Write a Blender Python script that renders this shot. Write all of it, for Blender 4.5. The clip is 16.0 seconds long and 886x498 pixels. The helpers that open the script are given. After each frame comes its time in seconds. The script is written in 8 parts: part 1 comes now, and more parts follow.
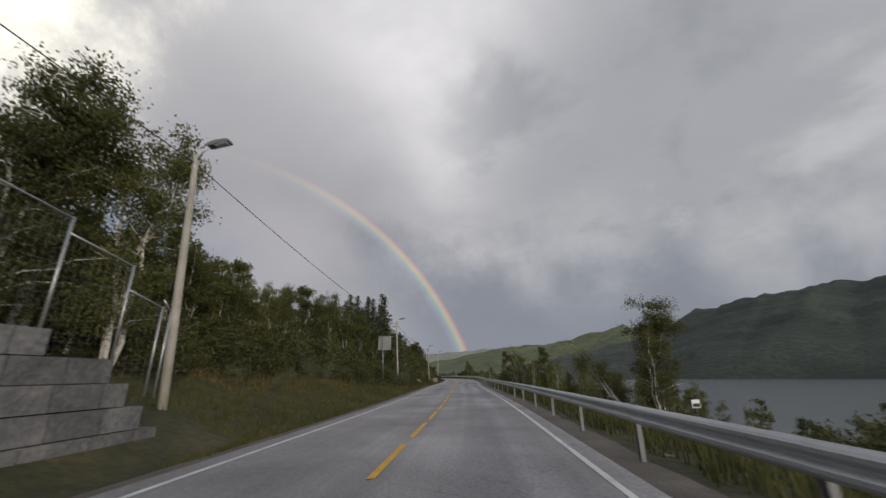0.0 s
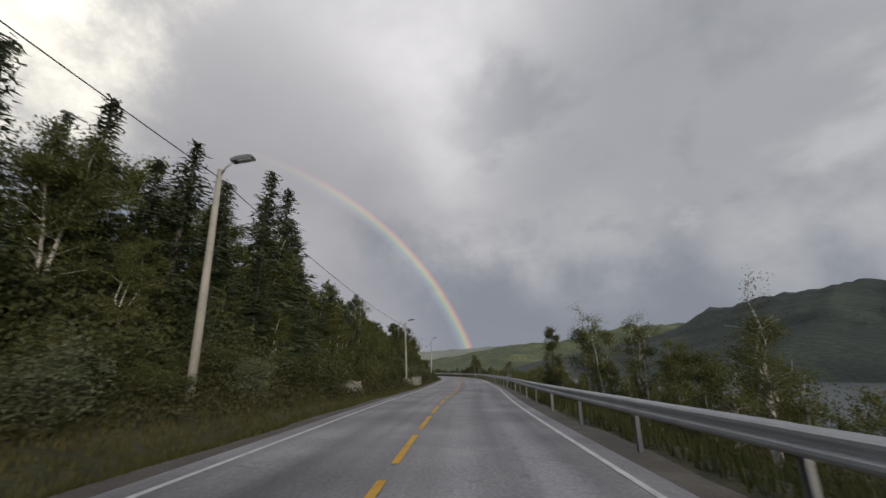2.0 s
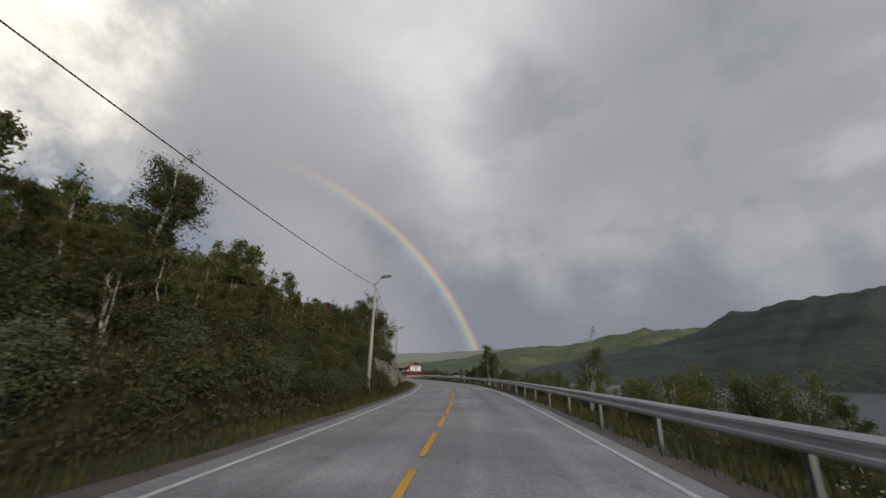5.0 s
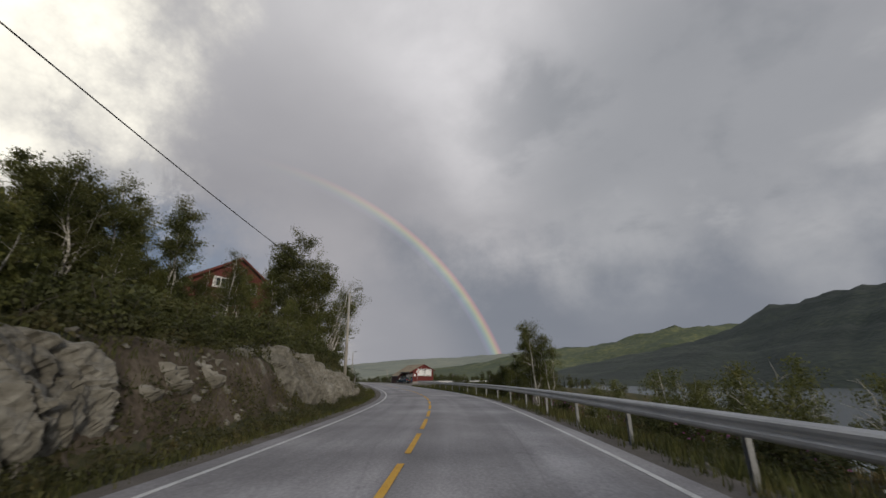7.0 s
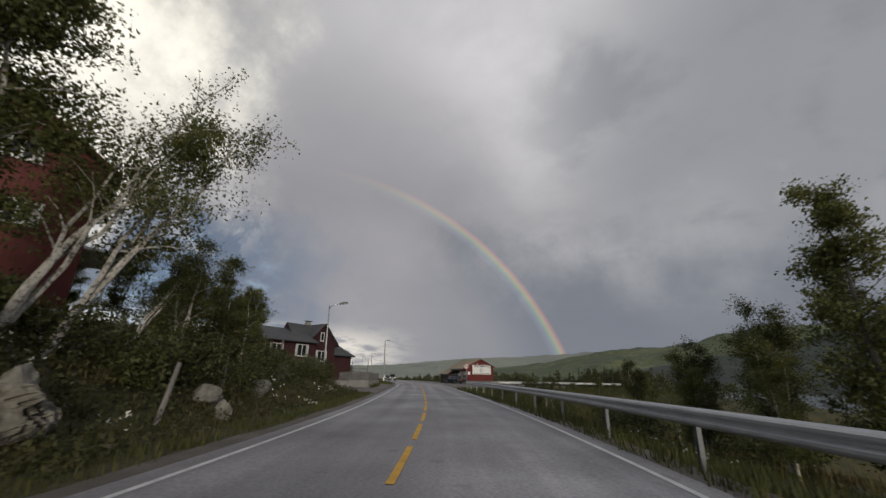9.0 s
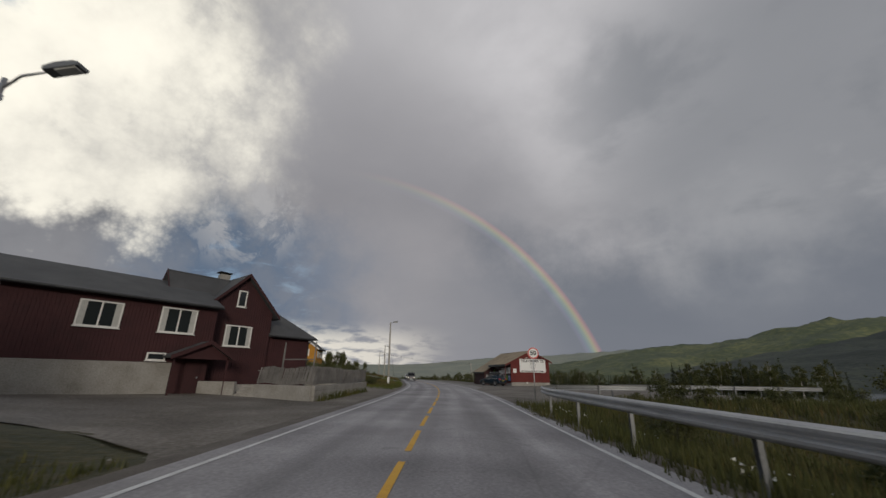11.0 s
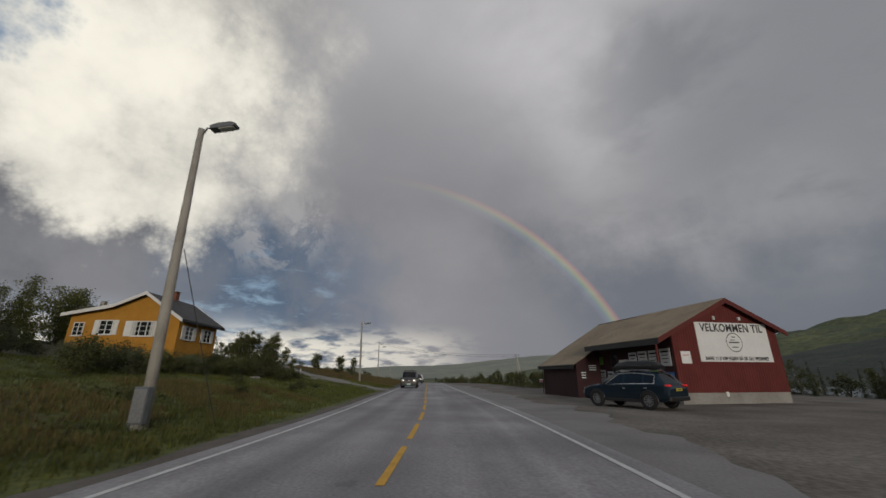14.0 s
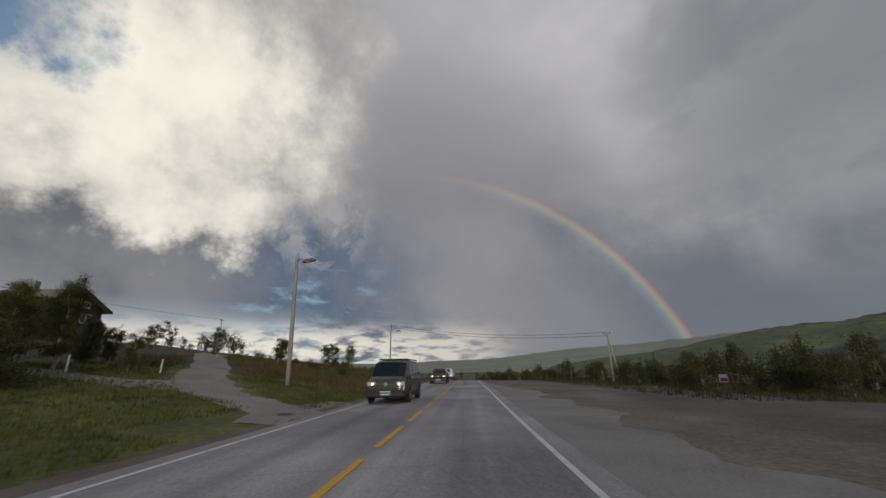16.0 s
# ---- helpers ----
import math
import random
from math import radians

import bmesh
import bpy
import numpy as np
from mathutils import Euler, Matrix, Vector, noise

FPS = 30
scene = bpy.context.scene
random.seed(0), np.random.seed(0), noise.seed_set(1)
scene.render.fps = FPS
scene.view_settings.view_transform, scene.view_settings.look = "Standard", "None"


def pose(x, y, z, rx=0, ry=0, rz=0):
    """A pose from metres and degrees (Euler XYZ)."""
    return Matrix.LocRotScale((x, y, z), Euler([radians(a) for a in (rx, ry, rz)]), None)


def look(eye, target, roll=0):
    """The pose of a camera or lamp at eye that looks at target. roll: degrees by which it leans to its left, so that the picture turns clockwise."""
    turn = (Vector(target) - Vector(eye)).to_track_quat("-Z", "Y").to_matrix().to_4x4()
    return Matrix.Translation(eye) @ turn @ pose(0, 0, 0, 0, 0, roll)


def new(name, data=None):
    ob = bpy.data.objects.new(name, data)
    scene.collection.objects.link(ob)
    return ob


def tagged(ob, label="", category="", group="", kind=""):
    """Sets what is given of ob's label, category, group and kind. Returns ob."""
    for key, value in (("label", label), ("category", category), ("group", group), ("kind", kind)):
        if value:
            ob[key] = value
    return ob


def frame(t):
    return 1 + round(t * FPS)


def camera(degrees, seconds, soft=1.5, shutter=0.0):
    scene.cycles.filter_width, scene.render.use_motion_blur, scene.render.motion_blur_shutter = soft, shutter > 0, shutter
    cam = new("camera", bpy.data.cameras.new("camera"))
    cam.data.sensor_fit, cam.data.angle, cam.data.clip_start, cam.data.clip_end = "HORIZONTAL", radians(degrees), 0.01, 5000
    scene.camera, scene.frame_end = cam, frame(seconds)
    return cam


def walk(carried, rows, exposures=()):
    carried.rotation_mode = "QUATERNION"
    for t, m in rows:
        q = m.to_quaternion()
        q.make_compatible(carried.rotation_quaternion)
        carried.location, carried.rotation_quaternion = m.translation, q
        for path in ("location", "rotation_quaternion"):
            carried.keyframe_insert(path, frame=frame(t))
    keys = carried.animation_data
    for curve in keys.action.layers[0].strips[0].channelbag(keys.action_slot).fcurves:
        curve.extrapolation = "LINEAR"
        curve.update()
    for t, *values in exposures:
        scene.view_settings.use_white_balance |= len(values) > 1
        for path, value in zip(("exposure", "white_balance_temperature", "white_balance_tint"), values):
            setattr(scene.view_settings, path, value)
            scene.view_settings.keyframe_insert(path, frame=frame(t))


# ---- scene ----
# ---- camera: a car's windscreen camera, 1.45 m over the road ----
cam = camera(98.1, 16.0, soft=1.5, shutter=0.1)
# seconds, x, y, z, yaw to the left, pitch up, roll
DRIVE = [
    (0.0, 43.53, 13.38, 1.46, 19.99, 18.13, -0.69),
    (0.5, 40.77, 23.11, 1.46, 20.58, 18.09, -0.80),
    (1.0, 37.96, 32.70, 1.46, 21.03, 17.96, -1.12),
    (1.5, 34.86, 42.02, 1.47, 21.06, 17.55, -0.83),
    (2.0, 31.73, 51.08, 1.42, 20.97, 17.73, 0.16),
    (2.5, 28.86, 60.03, 1.43, 21.13, 18.14, 0.64),
    (3.0, 26.25, 68.98, 1.46, 21.09, 18.05, 0.71),
    (3.5, 23.56, 77.79, 1.46, 20.92, 18.00, 0.88),
    (4.0, 20.65, 86.40, 1.40, 21.25, 17.56, 2.28),
    (4.5, 17.85, 95.00, 1.41, 21.78, 17.76, 1.78),
    (5.0, 15.11, 103.60, 1.45, 22.30, 17.97, 1.28),
    (5.5, 12.48, 112.18, 1.45, 22.83, 18.17, 0.78),
    (6.0, 9.76, 120.64, 1.45, 23.35, 18.37, 0.28),
    (6.5, 6.89, 128.91, 1.46, 23.88, 18.56, -0.21),
    (7.0, 3.84, 136.89, 1.46, 25.05, 18.60, -0.02),
    (7.5, 0.78, 144.57, 1.44, 27.39, 18.76, 0.83),
    (8.0, -2.39, 151.82, 1.43, 29.73, 18.84, 1.41),
    (8.5, -5.81, 158.52, 1.45, 32.17, 18.52, 1.36),
    (9.0, -9.43, 164.80, 1.41, 34.19, 18.40, 1.21),
    (9.5, -13.17, 170.95, 1.43, 35.31, 18.35, 1.17),
    (10.0, -17.26, 176.99, 1.45, 36.45, 18.29, 1.12),
    (10.5, -21.68, 182.97, 1.45, 37.58, 18.23, 1.08),
    (11.0, -26.19, 189.11, 1.45, 38.72, 18.18, 1.03),
    (11.5, -30.74, 195.37, 1.46, 39.85, 18.11, 1.00),
    (12.0, -35.40, 201.75, 1.44, 40.55, 18.24, 0.80),
    (12.5, -40.23, 208.03, 1.46, 40.93, 18.25, 0.72),
    (13.0, -45.13, 214.23, 1.44, 41.36, 18.33, 0.68),
    (13.5, -49.98, 220.26, 1.45, 42.07, 18.15, 0.46),
    (14.0, -54.84, 226.04, 1.41, 42.95, 18.23, 0.06),
    (14.5, -59.55, 231.72, 1.38, 44.11, 18.44, -0.62),
    (15.0, -64.46, 237.30, 1.44, 45.67, 18.06, -0.70),
    (15.5, -69.56, 242.77, 1.44, 47.19, 18.01, -0.66),
    (16.0, -74.70, 248.32, 1.42, 48.93, 17.49, -0.88),
]


def facing(yaw, pitch, roll):
    ahead = Vector((-math.sin(yaw) * math.cos(pitch), math.cos(yaw) * math.cos(pitch), math.sin(pitch)))
    return ahead, roll


ROWS = []
for t, x, y, z, yaw, pitch, roll in DRIVE:
    ahead, lean = facing(radians(yaw), radians(pitch), roll)
    ROWS.append((t, look((x, y, z), Vector((x, y, z)) + ahead * 10, lean)))
walk(cam, ROWS, ((0.0, 0.36), (3.5, 0.30), (6.5, 0.18), (9.0, 0.05), (11.5, -0.18), (16.0, -0.30)))

# ---- sky, rainbow and sun ----
def heading(yaw, el):
    a, e = radians(yaw), radians(el)
    return Vector((-math.sin(a) * math.cos(e), math.cos(a) * math.cos(e), math.sin(e)))


SUN_YAW, SUN_EL = 234.0, 11.2
world = bpy.data.worlds.new("sky")
scene.world = world
world.use_nodes = True
wn, wl = world.node_tree.nodes, world.node_tree.links
wn.clear()


def wnode(kind, **kw):
    n = wn.new(kind)
    for k, v in kw.items():
        if k == "op":
            n.operation = v
        elif k == "blend":
            n.data_type, n.blend_type = "RGBA", v
    return n


def wput(sock, v):
    if hasattr(v, "is_linked"):
        wl.new(v, sock)
    else:
        sock.default_value = v


def wmath(op, a, b=0.0, c=None, clamp=False):
    n = wnode("ShaderNodeMath", op=op)
    n.use_clamp = clamp
    wput(n.inputs[0], a), wput(n.inputs[1], b)
    if c is not None:
        wput(n.inputs[2], c)
    return n.outputs[0]


def wdot(v, d):
    n = wnode("ShaderNodeVectorMath", op="DOT_PRODUCT")
    wput(n.inputs[0], v), wput(n.inputs[1], tuple(d))
    return n.outputs["Value"]


def wramp(x, lo, hi, a=0.0, b=1.0):
    n = wnode("ShaderNodeMapRange")
    n.interpolation_type = "SMOOTHSTEP"
    for k, v in zip(("Value", "From Min", "From Max", "To Min", "To Max"), (x, lo, hi, a, b)):
        wput(n.inputs[k], v)
    return n.outputs["Result"]


def wmix(fac, a, b, blend="MIX"):
    n = wnode("ShaderNodeMix", blend=blend)
    wput(n.inputs[0], fac)
    for s, v in ((n.inputs[6], a), (n.inputs[7], b)):
        wput(s, (*v, 1.0) if isinstance(v, tuple) and len(v) == 3 else v)
    return n.outputs[2]


def wnoise(vec, scale, detail, rough=0.55, warp=0.0):
    n = wnode("ShaderNodeTexNoise")
    wput(n.inputs["Vector"], vec)
    n.inputs["Scale"].default_value, n.inputs["Detail"].default_value = scale, detail
    n.inputs["Roughness"].default_value, n.inputs["Distortion"].default_value = rough, warp
    return n.outputs["Fac"]


def wlobe(d, inner, outer):
    """1 within inner degrees of the direction d, 0 past outer degrees."""
    return wramp(wdot(VIEW, d), math.cos(radians(outer)), math.cos(radians(inner)))


VIEW = wnode("ShaderNodeTexCoord").outputs["Generated"]
parts = wnode("ShaderNodeSeparateXYZ")
wl.new(VIEW, parts.inputs[0])
UP = parts.outputs["Z"]
# clouds lie on a flat deck, so they shrink towards the horizon
deck = wnode("ShaderNodeVectorMath", op="DIVIDE")
wl.new(VIEW, deck.inputs[0])
lift = wmath("ADD", wmath("MAXIMUM", UP, 0.0), 0.22)
comb = wnode("ShaderNodeCombineXYZ")
for i in range(3):
    wl.new(lift, comb.inputs[i])
wl.new(comb.outputs[0], deck.inputs[1])
DECK = deck.outputs[0]

clear = wnode("ShaderNodeTexSky")
clear.sky_type, clear.sun_disc = "NISHITA", False
clear.sun_elevation, clear.sun_rotation = radians(SUN_EL), radians(126.0)
clear.altitude, clear.air_density, clear.dust_density = 800, 1.0, 0.6
blue = wmix(1.0, clear.outputs[0], (0.10, 0.10, 0.10), "MULTIPLY")

big = wnoise(DECK, 0.9, 5.0, 0.5, 0.2)
fine = wnoise(DECK, 3.0, 7.0, 0.58, 0.2)
puff = wnoise(VIEW, 4.4, 8.0, 0.52, 0.12)
scrap = wnoise(VIEW, 11.0, 7.0, 0.62, 0.5)
# rounded heads of cloud
heads = wnode("ShaderNodeTexVoronoi")
heads.feature = "SMOOTH_F1"
wl.new(VIEW, heads.inputs["Vector"])
for k, v in zip(("Scale", "Detail", "Roughness", "Lacunarity", "Smoothness"), (6.5, 4.0, 0.62, 2.3, 0.35)):
    heads.inputs[k].default_value = v
heads.normalize = True
lump = wmath("SUBTRACT", 0.42, heads.outputs["Distance"])
# heading and height of the looked-at sky, in degrees, with ragged edges
AZ = wmath("MULTIPLY", wmath("ARCTAN2", wmath("MULTIPLY", parts.outputs["X"], -1.0), parts.outputs["Y"]), 180.0 / math.pi)
EL = wmath("MULTIPLY", wmath("ARCSINE", UP), 180.0 / math.pi)
ragged = wmath("MULTIPLY_ADD", wmath("SUBTRACT", puff, 0.5), 20.0, wmath("MULTIPLY", lump, 22.0))
AZ_R, EL_R = wmath("ADD", AZ, ragged), wmath("ADD", EL, wmath("MULTIPLY", ragged, 0.8))


def layer(base, mask, amount, col):
    return wmix(wmath("MULTIPLY", mask, amount), base, col)


# the thick grey cover: low contrast, lighter overhead, darker low down and in the middle
streak = wmath("MULTIPLY_ADD", wnoise(DECK, 2.0, 6.0, 0.55, 0.15), 0.45, wmath("MULTIPLY", wnoise(DECK, 0.8, 4.0, 0.5, 0.0), 0.65))
grey = wmix(wramp(streak, 0.36, 0.78), (0.295, 0.294, 0.314), (0.445, 0.438, 0.455))
grey = layer(grey, wlobe(heading(24, 50), 4, 30), 0.80, wmix(wramp(fine, 0.3, 0.7), (0.55, 0.54, 0.555), (0.69, 0.675, 0.69)))
grey = layer(grey, wlobe(heading(57, 42), 3, 20), 0.5, (0.53, 0.52, 0.53))
grey = layer(grey, wlobe(heading(46, 24), 4, 26), 0.62, (0.255, 0.25, 0.272))
grey = layer(grey, wlobe(heading(-12, 30), 8, 30), 0.7, (0.235, 0.248, 0.272))
grey = layer(grey, wmath("MULTIPLY", wramp(EL_R, 25.0, 11.0), wramp(AZ, 50.0, 30.0)), 0.92, (0.176, 0.193, 0.228))
grey = layer(grey, wmath("MULTIPLY", wlobe(heading(0, 16), 1, 12), wramp(puff, 0.30, 0.66)), 0.32, (0.44, 0.445, 0.46))
grey = layer(grey, wmath("MULTIPLY", wlobe(heading(-26, 14), 2, 14), wramp(puff, 0.34, 0.66)), 0.40, (0.46, 0.46, 0.47))
band_n = wnoise(DECK, 1.7, 6.0, 0.55, 0.1)
grey = layer(grey, wmath("MULTIPLY", wmath("MULTIPLY", wramp(AZ, 30.0, 4.0), wramp(EL, 9.0, 20.0)), wramp(band_n, 0.52, 0.66)), 0.55, (0.20, 0.212, 0.236))
grey = layer(grey, wmath("MULTIPLY", wmath("MULTIPLY", wramp(AZ, 30.0, 4.0), wramp(EL, 9.0, 20.0)), wramp(band_n, 0.46, 0.32)), 0.45, (0.47, 0.47, 0.48))
# dark underside and the blue-grey shade low to the left
low_left = wmath("MULTIPLY", wramp(AZ_R, 42.0, 60.0), wramp(EL_R, 26.0, 16.0))
shade = wmix(wramp(wmath("MULTIPLY_ADD", lump, 0.5, wmath("MULTIPLY_ADD", big, 0.5, wmath("MULTIPLY", puff, 0.5))), 0.34, 0.66), (0.140, 0.146, 0.164), (0.262, 0.264, 0.282))
bluish = wmath("MULTIPLY", wlobe(heading(62, 12), 8, 22), wramp(scrap, 0.34, 0.58, 0.65, 1.0))
shade = layer(shade, bluish, 0.95, (0.105, 0.158, 0.240))
sky = layer(grey, low_left, 0.95, shade)
# small breaks with blue behind them
breaks = wmath("MULTIPLY", wlobe(heading(68, 9.5), 3, 13), wramp(wnoise(DECK, 4.2, 6.0, 0.6, 0.4), 0.50, 0.70))
sky = layer(sky, breaks, 0.7, wmix(0.5, blue, (0.36, 0.50, 0.68)))
# the sunlit pile of cloud, soft to the right, billowing underneath
pile = wmath("MULTIPLY", wramp(AZ_R, 60.0, 81.0), wramp(EL_R, 15.5, 20.0))
glow = wmath("MULTIPLY_ADD", wlobe(heading(89, 27), 2, 26), 0.42, wmath("MULTIPLY_ADD", lump, 0.75, wmath("MULTIPLY", puff, 1.10)))
white = wmix(wramp(glow, 0.44, 1.30), (0.36, 0.355, 0.36), (1.14, 1.09, 0.95))
white = layer(white, wmath("MULTIPLY", wramp(scrap, 0.48, 0.64), wramp(glow, 1.15, 0.7)), 0.62, (0.44, 0.435, 0.435))
sky = layer(sky, pile, 1.0, white)
tuft = wmath("MULTIPLY", wlobe(heading(68, 20.5), 2, 9), wramp(scrap, 0.50, 0.60))
sky = layer(sky, tuft, 0.7, (0.46, 0.455, 0.46))
hole = wmath("MULTIPLY", wramp(AZ_R, 100.0, 106.0), wramp(EL_R, 30.0, 34.0))
sky = layer(sky, hole, 0.9, wmix(0.5, blue, (0.16, 0.33, 0.58)))
# pale streaks over the horizon where the road leads
sky = layer(sky, wmath("MULTIPLY", wramp(AZ, 62.0, 72.0), wramp(EL, 9.5, 5.5)), 0.55, (0.46, 0.53, 0.62))
streaks = wmath("MULTIPLY", wmath("MULTIPLY", wramp(AZ, 36.0, 48.0), wramp(EL, 7.5, 3.6)), wramp(wnoise(DECK, 5.0, 6.0), 0.34, 0.56))
sky = layer(sky, streaks, 0.9, (1.02, 0.96, 0.83))

# the rainbow: a cone round the point opposite the sun; red outside, paler sky within
bow_cos = wdot(VIEW, heading(54.05, -11.2))
bow_deg = wmath("MULTIPLY", wmath("ARCCOSINE", bow_cos), 180.0 / math.pi)
inner = wramp(bow_deg, 39.0, 30.0)
sky = wmix(wmath("MULTIPLY", inner, wmath("MULTIPLY", wlobe(heading(38, 14), 8, 28), 0.40)), sky, (0.40, 0.385, 0.40))
ramp = wnode("ShaderNodeValToRGB")
bnode = wnode("ShaderNodeMapRange")
for k, v in zip(("Value", "From Min", "From Max"), (bow_deg, 37.9, 40.1)):
    wput(bnode.inputs[k], v)
wl.new(bnode.outputs["Result"], ramp.inputs[0])
bow_cols = ((0.0, (0, 0, 0)), (0.18, (0.05, 0.04, 0.08)), (0.34, (0.05, 0.10, 0.10)), (0.50, (0.13, 0.20, 0.08)),
            (0.64, (0.30, 0.26, 0.02)), (0.78, (0.36, 0.13, 0.03)), (0.90, (0.20, 0.03, 0.02)), (1.0, (0, 0, 0)))
while len(ramp.color_ramp.elements) < len(bow_cols):
    ramp.color_ramp.elements.new(0.5)
for e, (p, c) in zip(ramp.color_ramp.elements, bow_cols):
    e.position, e.color = p, (*c, 1.0)
# strong at the foot, gone past the crown
bow_fade = wramp(wdot(VIEW, heading(54.05 - 90, 0)), -0.04, 0.56, 0.0, 1.0)
bow_fade = wmath("MULTIPLY", bow_fade, 0.50)
bow = wmix(1.0, ramp.outputs[0], wmix(bow_fade, (0, 0, 0), (1, 1, 1)), "MULTIPLY")
sky = wmix(1.0, sky, bow, "ADD")
back = wnode("ShaderNodeBackground")
wl.new(sky, back.inputs["Color"])
back.inputs["Strength"].default_value = 1.0
wout = wnode("ShaderNodeOutputWorld")
wl.new(back.outputs[0], wout.inputs[0])

sun = new("sun", bpy.data.lights.new("sun", "SUN"))
sun.data.energy, sun.data.angle, sun.data.color = 1.5, radians(10), (1.0, 0.90, 0.76)
sun.matrix_world = look(heading(SUN_YAW, SUN_EL) * 50, (0, 0, 0))

# ---- materials ----
def material(name, cols, scale=6.0, rough=0.85, bump=0.15, metal=0.0, fine=40.0, spread=0.5, each=0.0, spec=0.5, translucent=0.0, depth=0.02, island=0.0):
    """A surface of two or three colours mixed by noise at two scales, with fine relief.
    each: how far objects on it differ; island: how far the loose pieces of one mesh differ."""
    m = bpy.data.materials.new(name)
    m.use_nodes = True
    n, l = m.node_tree.nodes, m.node_tree.links
    b = n["Principled BSDF"]
    co = n.new("ShaderNodeTexCoord")
    big, small = n.new("ShaderNodeTexNoise"), n.new("ShaderNodeTexNoise")
    geo = n.new("ShaderNodeNewGeometry")
    for t, s, d in ((big, scale, 4.0), (small, fine, 5.0)):
        l.new(geo.outputs["Position"], t.inputs["Vector"])
        t.inputs["Scale"].default_value, t.inputs["Detail"].default_value = s, d
    mixed = n.new("ShaderNodeMath")
    mixed.operation = "MULTIPLY_ADD"
    l.new(small.outputs["Fac"], mixed.inputs[0])
    mixed.inputs[1].default_value = 0.5
    half = n.new("ShaderNodeMath")
    half.operation = "MULTIPLY"
    half.inputs[1].default_value = 0.5
    l.new(big.outputs["Fac"], half.inputs[0])
    l.new(half.outputs[0], mixed.inputs[2])
    ramp = n.new("ShaderNodeValToRGB")
    ramp.color_ramp.elements[0].position, ramp.color_ramp.elements[1].position = 0.5 - spread * 0.4, 0.5 + spread * 0.4
    ramp.color_ramp.elements[0].color, ramp.color_ramp.elements[1].color = (*cols[0], 1), (*cols[-1], 1)
    if len(cols) == 3:
        e = ramp.color_ramp.elements.new(0.5)
        e.color = (*cols[1], 1)
    l.new(mixed.outputs[0], ramp.inputs[0])
    colour = ramp.outputs[0]
    for amount, sock in ((each, None), (island, "Random Per Island")):
        if amount:
            src = geo.outputs["Random Per Island"] if sock else n.new("ShaderNodeObjectInfo").outputs["Random"]
            hsv, vr = n.new("ShaderNodeHueSaturation"), n.new("ShaderNodeMapRange")
            vr.inputs["To Min"].default_value, vr.inputs["To Max"].default_value = 1 - amount, 1 + amount
            l.new(src, vr.inputs["Value"])
            l.new(vr.outputs[0], hsv.inputs["Value"])
            l.new(colour, hsv.inputs["Color"])
            colour = hsv.outputs[0]
    l.new(colour, b.inputs["Base Color"])
    b.inputs["Metallic"].default_value = metal
    b.inputs["Specular IOR Level"].default_value = spec
    rr = n.new("ShaderNodeMapRange")
    l.new(small.outputs["Fac"], rr.inputs["Value"])
    rr.inputs["To Min"].default_value, rr.inputs["To Max"].default_value = max(0.03, rough - 0.12), min(1.0, rough + 0.12)
    l.new(rr.outputs[0], b.inputs["Roughness"])
    if bump:
        bm_ = n.new("ShaderNodeBump")
        bm_.inputs["Strength"].default_value, bm_.inputs["Distance"].default_value = bump, depth
        l.new(mixed.outputs[0], bm_.inputs["Height"])
        l.new(bm_.outputs[0], b.inputs["Normal"])
    if translucent:
        tr, mx = n.new("ShaderNodeBsdfTranslucent"), n.new("ShaderNodeMixShader")
        l.new(colour, tr.inputs["Color"])
        mx.inputs[0].default_value = translucent
        l.new(b.outputs[0], mx.inputs[1]), l.new(tr.outputs[0], mx.inputs[2])
        l.new(mx.outputs[0], n["Material Output"].inputs[0])
    return m


def boards(name, cols, pitch=0.14, rough=0.8, axis="Z"):
    """Painted or bare boards: fine grain along one axis, drawn out."""
    m = material(name, cols, 1.2, rough, 0.25, fine=9.0, each=0.12)
    n, l = m.node_tree.nodes, m.node_tree.links
    mp = n.new("ShaderNodeMapping")
    mp.inputs["Scale"].default_value = (6, 6, 0.5) if axis == "Z" else (0.5, 6, 6)
    geo = next(x for x in n if x.bl_idname == "ShaderNodeNewGeometry")
    l.new(geo.outputs["Position"], mp.inputs["Vector"])
    for x in [x for x in n if x.bl_idname == "ShaderNodeTexNoise" and x.inputs["Scale"].default_value == 9.0]:
        l.new(mp.outputs[0], x.inputs["Vector"])
    return m


def plain_glow(name, col, strength):
    m = bpy.data.materials.new(name)
    m.use_nodes = True
    b = m.node_tree.nodes["Principled BSDF"]
    b.inputs["Base Color"].default_value = (*col, 1)
    b.inputs["Emission Color"].default_value = (*col, 1)
    b.inputs["Emission Strength"].default_value = strength
    return m


M = {}
M["grass"] = material("rough_grass", [(0.018, 0.022, 0.008), (0.042, 0.042, 0.015), (0.090, 0.070, 0.032)], 0.6, 0.95, 1.0, fine=4.5, spread=0.4, depth=0.15)
M["lawn"] = material("meadow_grass", [(0.020, 0.026, 0.006), (0.078, 0.094, 0.014), (0.165, 0.165, 0.028)], 0.55, 0.95, 0.8, fine=5.0, depth=0.08)


